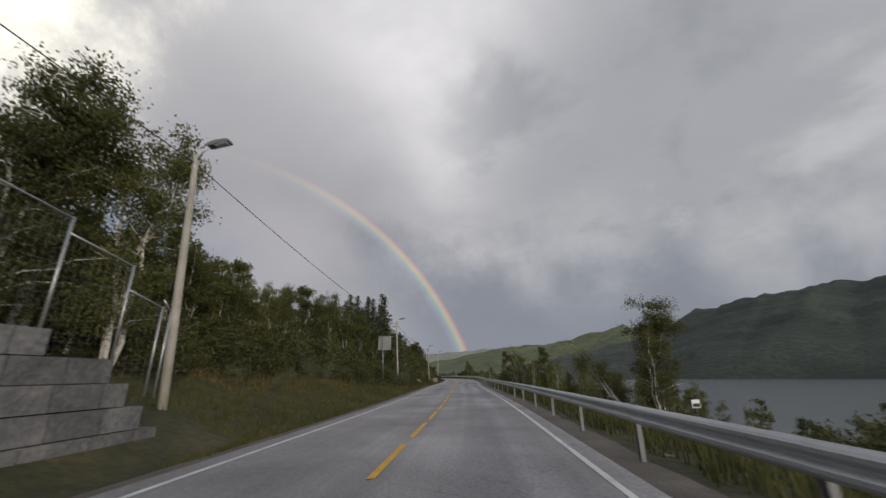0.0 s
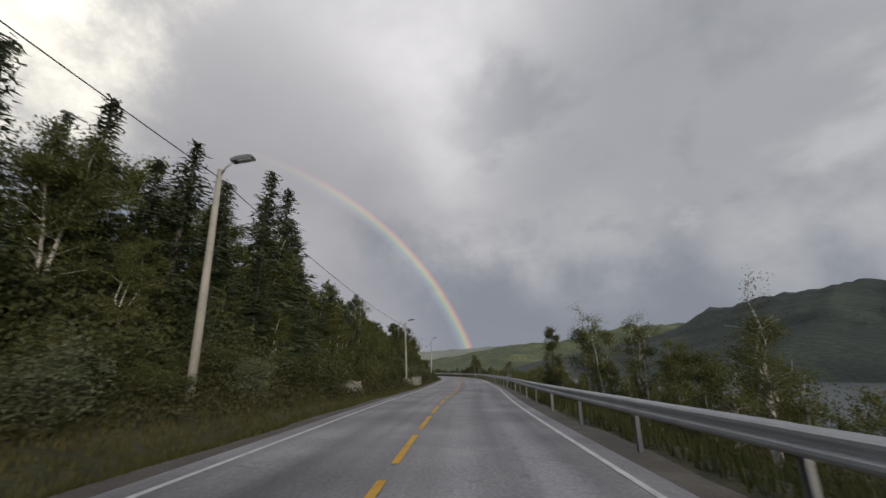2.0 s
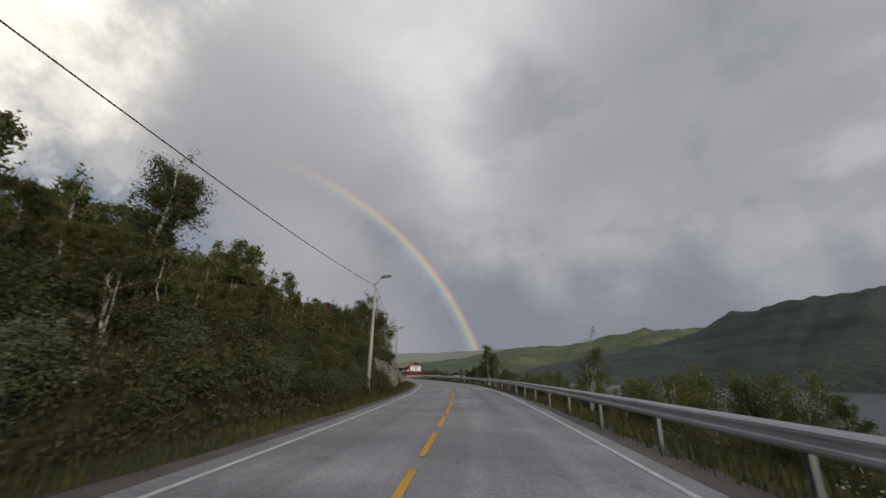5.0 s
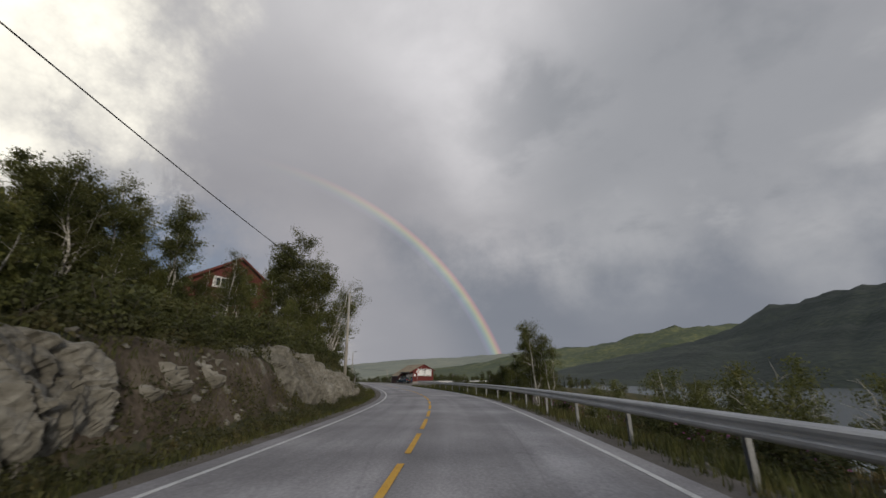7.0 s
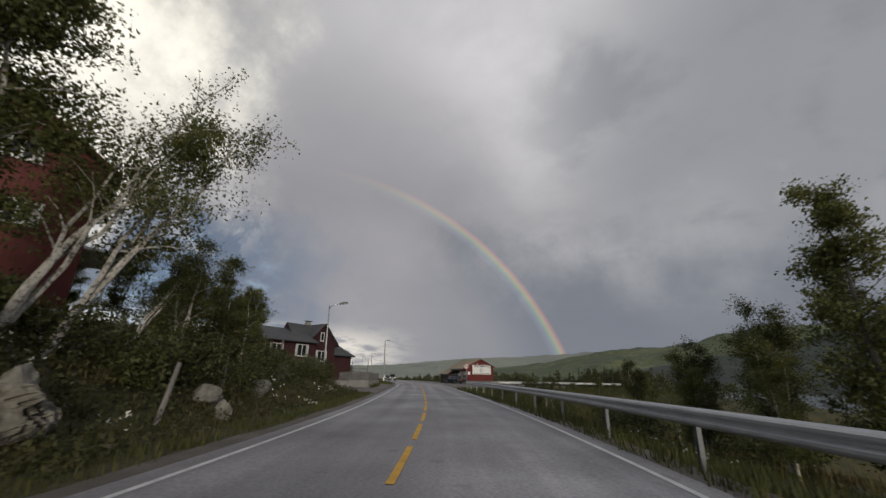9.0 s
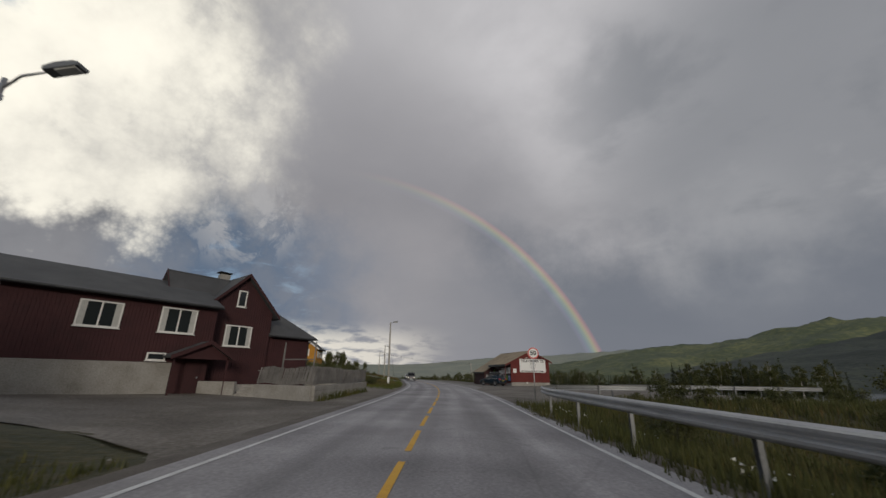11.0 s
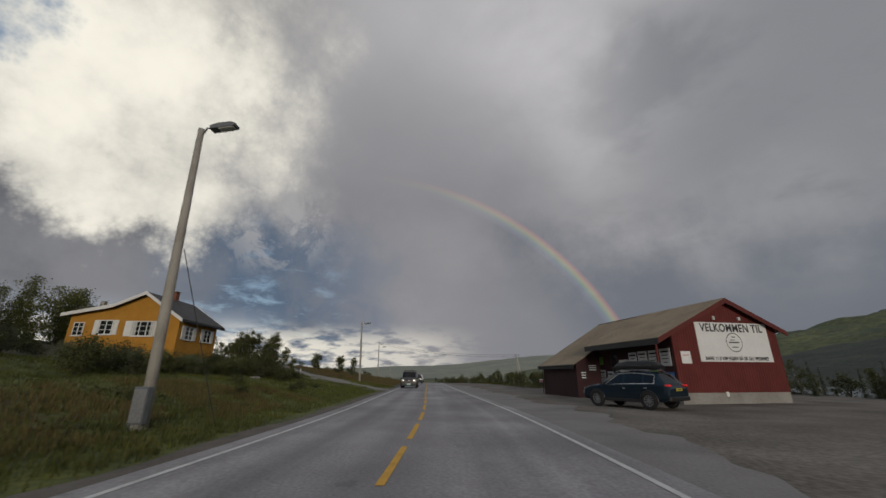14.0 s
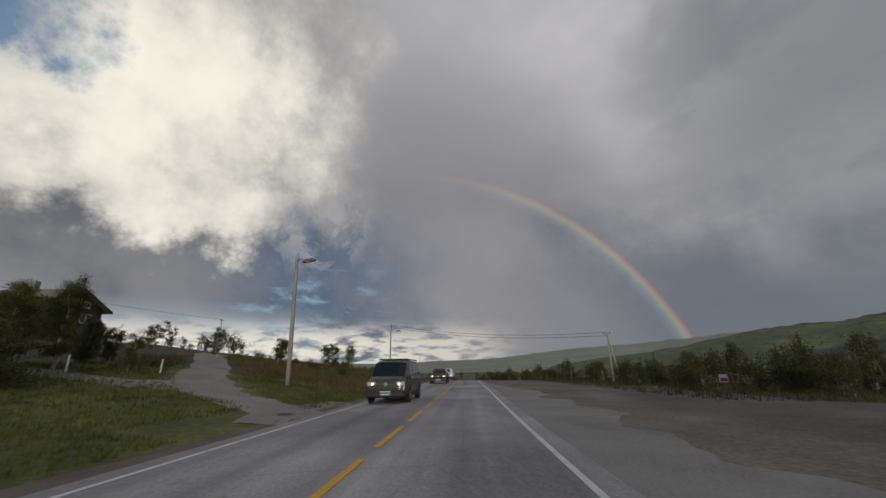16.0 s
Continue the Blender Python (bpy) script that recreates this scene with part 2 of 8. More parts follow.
def asphalt():
    """Worn asphalt: speckled stone, long tracks along the road, dull patches and fine cracks. The mesh's UV is metres along and across."""
    m = material("asphalt", [(0.134, 0.128, 0.134), (0.248, 0.238, 0.245), (0.385, 0.372, 0.380)], 0.30, 0.66, 0.8, fine=17.0, spread=0.46, depth=0.012)
    n, l = m.node_tree.nodes, m.node_tree.links
    b = n["Principled BSDF"]
    base = b.inputs["Base Color"].links[0].from_socket
    uv = n.new("ShaderNodeUVMap")

    def noisy(scale, sx, sy, detail, lo, hi, to_lo, to_hi):
        mp, t, r = n.new("ShaderNodeMapping"), n.new("ShaderNodeTexNoise"), n.new("ShaderNodeMapRange")
        mp.inputs["Scale"].default_value = (sx, sy, 1)
        l.new(uv.outputs[0], mp.inputs["Vector"]), l.new(mp.outputs[0], t.inputs["Vector"])
        t.inputs["Scale"].default_value, t.inputs["Detail"].default_value = scale, detail
        l.new(t.outputs["Fac"], r.inputs["Value"])
        for k, v in zip(("From Min", "From Max", "To Min", "To Max"), (lo, hi, to_lo, to_hi)):
            r.inputs[k].default_value = v
        return r.outputs[0]

    crack, cr = n.new("ShaderNodeTexVoronoi"), n.new("ShaderNodeMapRange")
    crack.feature = "DISTANCE_TO_EDGE"
    crack.inputs["Scale"].default_value = 0.16
    wob = n.new("ShaderNodeMapping")
    l.new(uv.outputs[0], wob.inputs["Vector"])
    wob.inputs["Scale"].default_value = (0.6, 1.4, 1)
    l.new(wob.outputs[0], crack.inputs["Vector"])
    l.new(crack.outputs["Distance"], cr.inputs["Value"])
    for k, v in zip(("From Min", "From Max", "To Min", "To Max"), (0.0, 0.006, 0.86, 1.0)):
        cr.inputs[k].default_value = v
    # wheel tracks: two pairs, polished a little paler
    sep, wave, wr = n.new("ShaderNodeSeparateXYZ"), n.new("ShaderNodeMath"), n.new("ShaderNodeMapRange")
    l.new(uv.outputs[0], sep.inputs[0])
    wave.operation = "COSINE"
    ph = n.new("ShaderNodeMath")
    ph.operation = "MULTIPLY"
    ph.inputs[1].default_value = 2 * math.pi / 1.55
    l.new(sep.outputs["Y"], ph.inputs[0]), l.new(ph.outputs[0], wave.inputs[0])
    l.new(wave.outputs[0], wr.inputs["Value"])
    for k, v in zip(("From Min", "From Max", "To Min", "To Max"), (-1.0, 1.0, 1.08, 0.92)):
        wr.inputs[k].default_value = v
    factor = None
    for f in (noisy(1.0, 0.03, 1.6, 4.0, 0.3, 0.7, 0.80, 1.20), noisy(0.5, 0.35, 0.6, 5.0, 0.36, 0.64, 0.84, 1.12), wr.outputs[0], noisy(1.3, 1.0, 1.0, 3.0, 0.66, 0.70, 1.0, 0.80), cr.outputs[0]):
        if factor is None:
            factor = f
        else:
            k = n.new("ShaderNodeMath")
            k.operation = "MULTIPLY"
            l.new(factor, k.inputs[0]), l.new(f, k.inputs[1])
            factor = k.outputs[0]
    hsv = n.new("ShaderNodeHueSaturation")
    l.new(base, hsv.inputs["Color"]), l.new(factor, hsv.inputs["Value"])
    l.new(hsv.outputs[0], b.inputs["Base Color"])
    return m


M["asphalt"] = asphalt()
M["gravel"] = material("gravel", [(0.058, 0.049, 0.039), (0.135, 0.119, 0.100), (0.240, 0.220, 0.195)], 0.28, 0.92, 0.9, fine=9.0, spread=0.42, depth=0.06)
M["old_asphalt"] = material("bleached_asphalt", [(0.13, 0.124, 0.118), (0.215, 0.206, 0.198), (0.29, 0.28, 0.27)], 0.4, 0.85, 0.7, fine=16.0, spread=0.45, depth=0.012)
M["pale_gravel"] = material("pale_drive_gravel", [(0.13, 0.12, 0.105), (0.225, 0.212, 0.19), (0.32, 0.305, 0.28)], 0.5, 0.92, 0.8, fine=14.0, spread=0.5, depth=0.03)
M["dirt"] = material("dirt_shoulder", [(0.06, 0.05, 0.042), (0.11, 0.095, 0.08), (0.17, 0.155, 0.14)], 0.9, 0.95, 0.8, fine=25.0, depth=0.03)
M["earth"] = material("brown_earth", [(0.030, 0.022, 0.014), (0.072, 0.055, 0.037), (0.150, 0.125, 0.095)], 1.1, 0.95, 1.0, fine=7.0, spread=0.5, depth=0.06)
M["white_line"] = material("white_road_paint", [(0.42, 0.42, 0.41), (0.62, 0.62, 0.61), (0.70, 0.70, 0.69)], 2.0, 0.7, 0.3, fine=60.0, spread=0.4, depth=0.004)
M["yellow_line"] = material("yellow_road_paint", [(0.48, 0.25, 0.03), (0.66, 0.36, 0.03), (0.70, 0.42, 0.06)], 2.0, 0.7, 0.3, fine=60.0, spread=0.4, depth=0.004)
M["zinc"] = material("galvanised_steel", [(0.30, 0.31, 0.32), (0.40, 0.41, 0.42), (0.48, 0.49, 0.50)], 1.5, 0.42, 0.12, metal=0.75, fine=25.0, depth=0.004)
M["post_zinc"] = material("dull_galvanised_steel", [(0.14, 0.145, 0.15), (0.20, 0.205, 0.21), (0.26, 0.265, 0.27)], 1.5, 0.6, 0.12, metal=0.3, fine=25.0, depth=0.004)
M["pole"] = boards("weathered_pole_wood", [(0.22, 0.20, 0.17), (0.36, 0.34, 0.30), (0.44, 0.42, 0.38)])
M["lamp_grey"] = material("lamp_housing", [(0.10, 0.11, 0.12), (0.17, 0.18, 0.19)], 4.0, 0.5, 0.05)
M["lens"] = material("lamp_lens", [(0.45, 0.45, 0.43), (0.6, 0.6, 0.58)], 4.0, 0.25, 0.0)
M["cable"] = material("black_cable", [(0.015, 0.015, 0.016), (0.03, 0.03, 0.032)], 4.0, 0.7, 0.0)
M["block"] = material("rough_concrete_block", [(0.065, 0.065, 0.069), (0.125, 0.125, 0.13), (0.21, 0.21, 0.215)], 1.6, 0.92, 1.0, fine=11.0, each=0.22, depth=0.06)
M["concrete"] = material("stained_concrete", [(0.17, 0.16, 0.14), (0.27, 0.26, 0.24), (0.36, 0.35, 0.33)], 0.9, 0.9, 0.5, fine=14.0, depth=0.015)
M["rock"] = material("lichen_rock", [(0.042, 0.036, 0.026), (0.165, 0.156, 0.130), (0.32, 0.31, 0.275)], 0.8, 0.9, 1.0, fine=5.0, spread=0.62, each=0.12, depth=0.08)


def cracked(m, scale, width):
    """Dark cracks of uneven width across a stony material."""
    n, l = m.node_tree.nodes, m.node_tree.links
    b = n["Principled BSDF"]
    base = b.inputs["Base Color"].links[0].from_socket
    geo = next(x for x in n if x.bl_idname == "ShaderNodeNewGeometry")
    wob, mv, vor, r, hsv = (n.new("ShaderNode" + k) for k in ("TexNoise", "VectorMath", "TexVoronoi", "MapRange", "HueSaturation"))
    wob.inputs["Scale"].default_value, wob.inputs["Detail"].default_value = 1.6, 4.0
    l.new(geo.outputs["Position"], wob.inputs["Vector"])
    mv.operation = "MULTIPLY_ADD"
    l.new(wob.outputs["Color"], mv.inputs[0]), l.new(geo.outputs["Position"], mv.inputs[2])
    mv.inputs[1].default_value = (0.7, 0.7, 0.7)
    vor.feature = "DISTANCE_TO_EDGE"
    vor.inputs["Scale"].default_value = scale
    l.new(mv.outputs[0], vor.inputs["Vector"]), l.new(vor.outputs["Distance"], r.inputs["Value"])
    for k, v in zip(("From Min", "From Max", "To Min", "To Max"), (0.0, width, 0.62, 1.0)):
        r.inputs[k].default_value = v
    l.new(r.outputs[0], hsv.inputs["Value"]), l.new(base, hsv.inputs["Color"])
    l.new(hsv.outputs[0], b.inputs["Base Color"])


cracked(M["rock"], 3.4, 0.035)
M["birch_leaf"] = material("birch_leaf", [(0.060, 0.070, 0.020), (0.096, 0.105, 0.029), (0.148, 0.138, 0.043)], 0.8, 0.65, 0.0, fine=6.0, each=0.30, island=0.25, translucent=0.42)
M["willow_leaf"] = material("willow_leaf", [(0.08, 0.092, 0.042), (0.125, 0.140, 0.072), (0.175, 0.186, 0.108)], 0.8, 0.7, 0.0, fine=6.0, each=0.2, island=0.25, translucent=0.3)
M["bush_leaf"] = material("bush_leaf", [(0.042, 0.050, 0.014), (0.070, 0.079, 0.022), (0.112, 0.102, 0.034)], 0.8, 0.7, 0.0, fine=6.0, each=0.28, island=0.3, translucent=0.3)
M["spruce"] = material("spruce_needles", [(0.026, 0.038, 0.018), (0.044, 0.060, 0.025), (0.070, 0.082, 0.034)], 0.8, 0.7, 0.0, fine=6.0, each=0.2, island=0.25, translucent=0.1)
M["birch_bark"] = material("birch_bark", [(0.06, 0.055, 0.05), (0.42, 0.40, 0.36), (0.55, 0.53, 0.49)], 3.0, 0.85, 0.3, fine=12.0, spread=0.35)
M["bark"] = material("grey_bark", [(0.04, 0.035, 0.03), (0.10, 0.09, 0.075)], 3.0, 0.9, 0.5, fine=14.0)
M["blade"] = material("grass_blades", [(0.036, 0.046, 0.011), (0.074, 0.080, 0.020), (0.14, 0.115, 0.04)], 0.25, 0.8, 0.0, fine=3.0, island=0.35, translucent=0.3)
M["dry_blade"] = material("dry_grass_blades", [(0.046, 0.056, 0.013), (0.086, 0.086, 0.022), (0.15, 0.118, 0.04)], 0.25, 0.8, 0.0, fine=3.0, island=0.35, translucent=0.3)
M["undergrowth"] = material("undergrowth_leaf", [(0.028, 0.032, 0.010), (0.056, 0.058, 0.017), (0.100, 0.076, 0.030)], 0.5, 0.75, 0.0, fine=2.5, island=0.35, translucent=0.25)
M["lawn_blade"] = material("meadow_blades", [(0.030, 0.038, 0.008), (0.086, 0.102, 0.016), (0.160, 0.158, 0.030)], 0.5, 0.8, 0.0, fine=3.0, island=0.3, translucent=0.3)
M["heath"] = material("heath_blades", [(0.075, 0.058, 0.026), (0.135, 0.098, 0.038), (0.125, 0.122, 0.038)], 0.3, 0.85, 0.0, fine=3.0, island=0.35, translucent=0.2)
M["flower"] = material("white_flowers", [(0.55, 0.55, 0.50), (0.75, 0.75, 0.70)], 3.0, 0.8, 0.0, island=0.2)
M["willowherb"] = material("pink_willowherb", [(0.22, 0.06, 0.16), (0.34, 0.11, 0.26)], 3.0, 0.8, 0.0, island=0.3)
M["red_wood"] = boards("red_painted_boards", [(0.070, 0.010, 0.009), (0.115, 0.017, 0.014), (0.14, 0.026, 0.02)])
M["dark_red"] = boards("dark_red_boards", [(0.024, 0.007, 0.008), (0.040, 0.011, 0.013), (0.052, 0.016, 0.017)])
M["red_trim"] = boards("red_trim", [(0.075, 0.012, 0.010), (0.12, 0.020, 0.016)])
M["bright_red"] = boards("bright_red_boards", [(0.090, 0.020, 0.017), (0.125, 0.030, 0.025), (0.15, 0.042, 0.034)])
M["yellow_wood"] = boards("yellow_painted_boards", [(0.34, 0.16, 0.018), (0.46, 0.22, 0.025), (0.50, 0.26, 0.04)])
M["brown_wood"] = boards("brown_stained_logs", [(0.045, 0.030, 0.02), (0.085, 0.06, 0.042)])
M["white_wood"] = material("white_painted_wood", [(0.60, 0.60, 0.58), (0.76, 0.76, 0.74)], 1.5, 0.6, 0.1, fine=20.0)
M["grey_wood"] = boards("weathered_grey_boards", [(0.075, 0.071, 0.066), (0.145, 0.139, 0.132), (0.235, 0.226, 0.216)])
M["roof_dark"] = material("dark_roof_shingle", [(0.035, 0.037, 0.040), (0.060, 0.062, 0.066), (0.085, 0.087, 0.09)], 0.8, 0.8, 0.6, fine=18.0, depth=0.02)
M["roof_tan"] = material("weathered_corrugated_sheet", [(0.15, 0.115, 0.075), (0.235, 0.19, 0.13), (0.30, 0.25, 0.18)], 0.7, 0.65, 0.3, fine=10.0, depth=0.01)
M["sod"] = material("mossy_roof", [(0.10, 0.105, 0.075), (0.17, 0.17, 0.13), (0.22, 0.21, 0.17)], 0.6, 0.95, 0.8, fine=9.0, depth=0.05)
M["brick"] = material("chimney_brick", [(0.14, 0.05, 0.03), (0.24, 0.09, 0.055)], 4.0, 0.9, 0.5, fine=18.0)
M["black"] = material("black_plastic", [(0.010, 0.010, 0.011), (0.022, 0.022, 0.024)], 3.0, 0.5, 0.05)
M["rubber"] = material("tyre_rubber", [(0.012, 0.012, 0.012), (0.025, 0.025, 0.025)], 5.0, 0.85, 0.2)
M["alloy"] = material("alloy_rim", [(0.28, 0.28, 0.29), (0.42, 0.42, 0.43)], 5.0, 0.35, 0.0, metal=0.8)
M["panel"] = material("white_sign_face", [(0.66, 0.67, 0.67), (0.76, 0.77, 0.77)], 1.2, 0.5, 0.03, fine=9.0)
M["ink"] = material("black_sign_ink", [(0.012, 0.012, 0.015), (0.02, 0.02, 0.024)], 3.0, 0.6, 0.0)
M["sign_red"] = material("sign_red", [(0.42, 0.02, 0.02), (0.52, 0.03, 0.03)], 3.0, 0.45, 0.0)
M["sign_green"] = material("sign_green", [(0.10, 0.24, 0.03), (0.15, 0.32, 0.05)], 3.0, 0.5, 0.0)
M["sign_blue"] = material("sign_blue", [(0.02, 0.10, 0.30), (0.04, 0.16, 0.42)], 3.0, 0.5, 0.0)
M["sign_teal"] = material("teal_number_plate", [(0.01, 0.22, 0.16), (0.015, 0.27, 0.20)], 3.0, 0.5, 0.0)
M["plate_yellow"] = material("yellow_number_plate", [(0.55, 0.40, 0.03), (0.62, 0.47, 0.05)], 3.0, 0.5, 0.0)
M["curtain"] = material("pale_curtain", [(0.35, 0.36, 0.35), (0.50, 0.50, 0.48)], 6.0, 0.9, 0.3)
M["suv_paint"] = material("dark_blue_car_paint", [(0.010, 0.022, 0.034), (0.016, 0.030, 0.045)], 2.0, 0.22, 0.0, metal=0.3)
M["van_paint"] = material("brown_grey_van_paint", [(0.070, 0.065, 0.066), (0.09, 0.084, 0.085)], 2.0, 0.28, 0.0, metal=0.4)
M["black_paint"] = material("black_car_paint", [(0.010, 0.011, 0.013), (0.018, 0.019, 0.022)], 2.0, 0.22, 0.0, metal=0.3)
M["white_paint"] = material("white_car_paint", [(0.60, 0.61, 0.62), (0.68, 0.69, 0.70)], 2.0, 0.25, 0.0)
M["tail"] = plain_glow("lit_tail_lamp", (0.55, 0.015, 0.015), 0.35)
M["head"] = plain_glow("lit_head_lamp", (1.0, 0.93, 0.74), 3.0)
# haze is put into the colours: near hill lifted bluish, far ridge pale
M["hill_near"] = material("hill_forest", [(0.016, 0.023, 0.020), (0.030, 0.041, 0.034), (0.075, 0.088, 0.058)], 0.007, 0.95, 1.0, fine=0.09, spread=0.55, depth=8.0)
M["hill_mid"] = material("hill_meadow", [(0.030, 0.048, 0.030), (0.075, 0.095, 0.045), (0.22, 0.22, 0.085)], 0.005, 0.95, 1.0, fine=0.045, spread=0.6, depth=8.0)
M["hill_far"] = material("haze_tinted_hill", [(0.16, 0.18, 0.16), (0.23, 0.25, 0.20), (0.32, 0.32, 0.24)], 0.004, 0.95, 0.6, fine=0.03, spread=0.6, depth=8.0)


def glassy(name, col, rough=0.06, gloss=0.8):
    m = bpy.data.materials.new(name)
    m.use_nodes = True
    b = m.node_tree.nodes["Principled BSDF"]
    b.inputs["Base Color"].default_value, b.inputs["Roughness"].default_value = (*col, 1), rough
    b.inputs["Specular IOR Level"].default_value = gloss
    return m


M["pane"] = glassy("window_glass", (0.020, 0.024, 0.026))
M["chrome"] = material("bright_chrome", [(0.72, 0.73, 0.74), (0.80, 0.80, 0.80)], 4.0, 0.25, 0.0, metal=0.6)
M["car_glass"] = glassy("tinted_car_glass", (0.006, 0.007, 0.008), 0.04, 0.4)
wm = glassy("lake_water", (0.075, 0.090, 0.100), 0.25)
wnz, wbp, wgeo = wm.node_tree.nodes.new("ShaderNodeTexNoise"), wm.node_tree.nodes.new("ShaderNodeBump"), wm.node_tree.nodes.new("ShaderNodeNewGeometry")
wnz.inputs["Scale"].default_value, wnz.inputs["Detail"].default_value = 0.35, 4.0
wbp.inputs["Strength"].default_value, wbp.inputs["Distance"].default_value = 0.25, 0.2
wm.node_tree.links.new(wgeo.outputs["Position"], wnz.inputs["Vector"])
wm.node_tree.links.new(wnz.outputs["Fac"], wbp.inputs["Height"])
wm.node_tree.links.new(wbp.outputs[0], wm.node_tree.nodes["Principled BSDF"].inputs["Normal"])
M["water"] = wm

# ---- mesh helpers ----
def finish(name, bm, mat, parent=None, label="", smooth=False):
    me = bpy.data.meshes.new(name)
    bmesh.ops.recalc_face_normals(bm, faces=bm.faces)
    bm.to_mesh(me)
    bm.free()
    if mat is not None:
        me.materials.append(mat)
    if smooth:
        me.polygons.foreach_set("use_smooth", [True] * len(me.polygons))
    ob = new(name, me)
    if parent is not None:
        ob.parent = parent
    if label:
        ob["label"] = label
    return ob


def part(name, bm, mat, parent, label="", smooth=False):
    return finish(name, bm, mat, parent, label, smooth)


def sheet(name, verts, faces, mat, parent=None, smooth=True):
    me = bpy.data.meshes.new(name)
    me.from_pydata(verts, [], faces)
    me.materials.append(mat)
    if smooth:
        me.polygons.foreach_set("use_smooth", [True] * len(me.polygons))
    ob = new(name, me)
    if parent is not None:
        ob.parent = parent
    return ob


def thing(name, m, label, category, group="", kind=""):
    e = new(name)
    e.matrix_world = m
    e.empty_display_size = 0.2
    return tagged(e, label, category, group, kind)


def box(bm, x0, x1, y0, y1, z0, z1, m=None, bevel=0.0):
    vs = [bm.verts.new((x, y, z)) for z in (z0, z1) for x, y in ((x0, y0), (x1, y0), (x1, y1), (x0, y1))]
    fs = [bm.faces.new([vs[i] for i in q]) for q in ((3, 2, 1, 0), (4, 5, 6, 7), (0, 1, 5, 4), (1, 2, 6, 5), (2, 3, 7, 6), (3, 0, 4, 7))]
    if bevel:
        es = list({e for f in fs for e in f.edges})
        r = bmesh.ops.bevel(bm, geom=es, offset=bevel, segments=1, affect="EDGES", profile=0.5)
        vs = list({v for f in r["faces"] for v in f.verts} | {v for v in vs if v.is_valid})
    if m is not None:
        for v in vs:
            v.co = m @ v.co
    return vs


def boxed(x0, x1, y0, y1, z0, z1, m=None, bevel=0.0):
    bm = bmesh.new()
    box(bm, x0, x1, y0, y1, z0, z1, m, bevel)
    return bm


def tube(bm, path, radii, sides=8, cap=True):
    """A tapered tube along a list of points."""
    path = [Vector(p) for p in path]
    rings, side = [], None
    for i, p in enumerate(path):
        a = (path[min(i + 1, len(path) - 1)] - path[max(i - 1, 0)]).normalized()
        side = a.orthogonal().normalized() if side is None else (side - a * side.dot(a)).normalized()
        up = a.cross(side)
        r = radii[i] if hasattr(radii, "__len__") else radii
        rings.append([bm.verts.new(p + (side * math.cos(k) + up * math.sin(k)) * r) for k in (2 * math.pi * j / sides for j in range(sides))])
    for a, b in zip(rings, rings[1:]):
        for j in range(sides):
            bm.faces.new((a[j], a[(j + 1) % sides], b[(j + 1) % sides], b[j]))
    if cap:
        bm.faces.new(rings[0][::-1]), bm.faces.new(rings[-1])
    return rings


def tubed(path, radii, sides=8):
    bm = bmesh.new()
    tube(bm, path, radii, sides)
    return bm


def disc(bm, centre, normal, r, thick, sides=24):
    c, n = Vector(centre), Vector(normal).normalized()
    tube(bm, [c - n * thick / 2, c + n * thick / 2], [r, r], sides)


def prism(bm, outline, y0, y1, m=None):
    """A side outline in x, z drawn out from y0 to y1."""
    a = [bm.verts.new((x, y0, z)) for x, z in outline]
    b = [bm.verts.new((x, y1, z)) for x, z in outline]
    bm.faces.new(a), bm.faces.new(b[::-1])
    for i in range(len(a)):
        j = (i + 1) % len(a)
        bm.faces.new((a[j], a[i], b[i], b[j]))
    if m is not None:
        for v in a + b:
            v.co = m @ v.co


def prismed(outline, y0, y1, m=None):
    bm = bmesh.new()
    prism(bm, outline, y0, y1, m)
    return bm


def slab(bm, corners, thick):
    """A flat face with a thickness under it."""
    c = [Vector(p) for p in corners]
    n = (c[1] - c[0]).cross(c[-1] - c[0]).normalized()
    n = n if n.z >= 0 else -n
    top, low = [bm.verts.new(p) for p in c], [bm.verts.new(p - n * thick) for p in c]
    bm.faces.new(top), bm.faces.new(low[::-1])
    for i in range(len(c)):
        j = (i + 1) % len(c)
        bm.faces.new((top[j], top[i], low[i], low[j]))


def slabbed(corners, thick):
    bm = bmesh.new()
    slab(bm, corners, thick)
    return bm


def written(name, text, size, m, mat, parent, align="CENTER", bold=0.0):
    cu = bpy.data.curves.new(name, "FONT")
    cu.body, cu.size, cu.extrude, cu.align_x, cu.align_y = text, size, 0.004, align, "CENTER"
    cu.offset, cu.space_character = bold, 1.0 + bold * 4
    tmp = bpy.data.objects.new(name, cu)
    scene.collection.objects.link(tmp)
    me = bpy.data.meshes.new_from_object(tmp)
    bpy.data.objects.remove(tmp)
    me.materials.clear()
    me.materials.append(mat)
    ob = new(name, me)
    ob.parent, ob.matrix_local = parent, m
    return ob


# ---- the road's line, in metres along it (s) and to its left (d) ----
LINE = [(65.4, -63.6), (42.3, 13.0), (36.7, 32.3), (30.8, 50.8), (25.0, 68.6), (19.9, 86.2), (14.3, 103.4), (8.8, 120.3), (2.9, 136.6),
        (-3.5, 151.3), (-10.3, 164.3), (-18.2, 176.3), (-27.2, 188.4), (-36.7, 200.8), (-46.3, 213.3), (-56.0, 225.1), (-65.8, 236.0),
        (-76.3, 246.7), (-104.3, 275.3), (-140.0, 309.0), (-190.0, 344.0), (-270.0, 384.0), (-380.0, 430.0)]


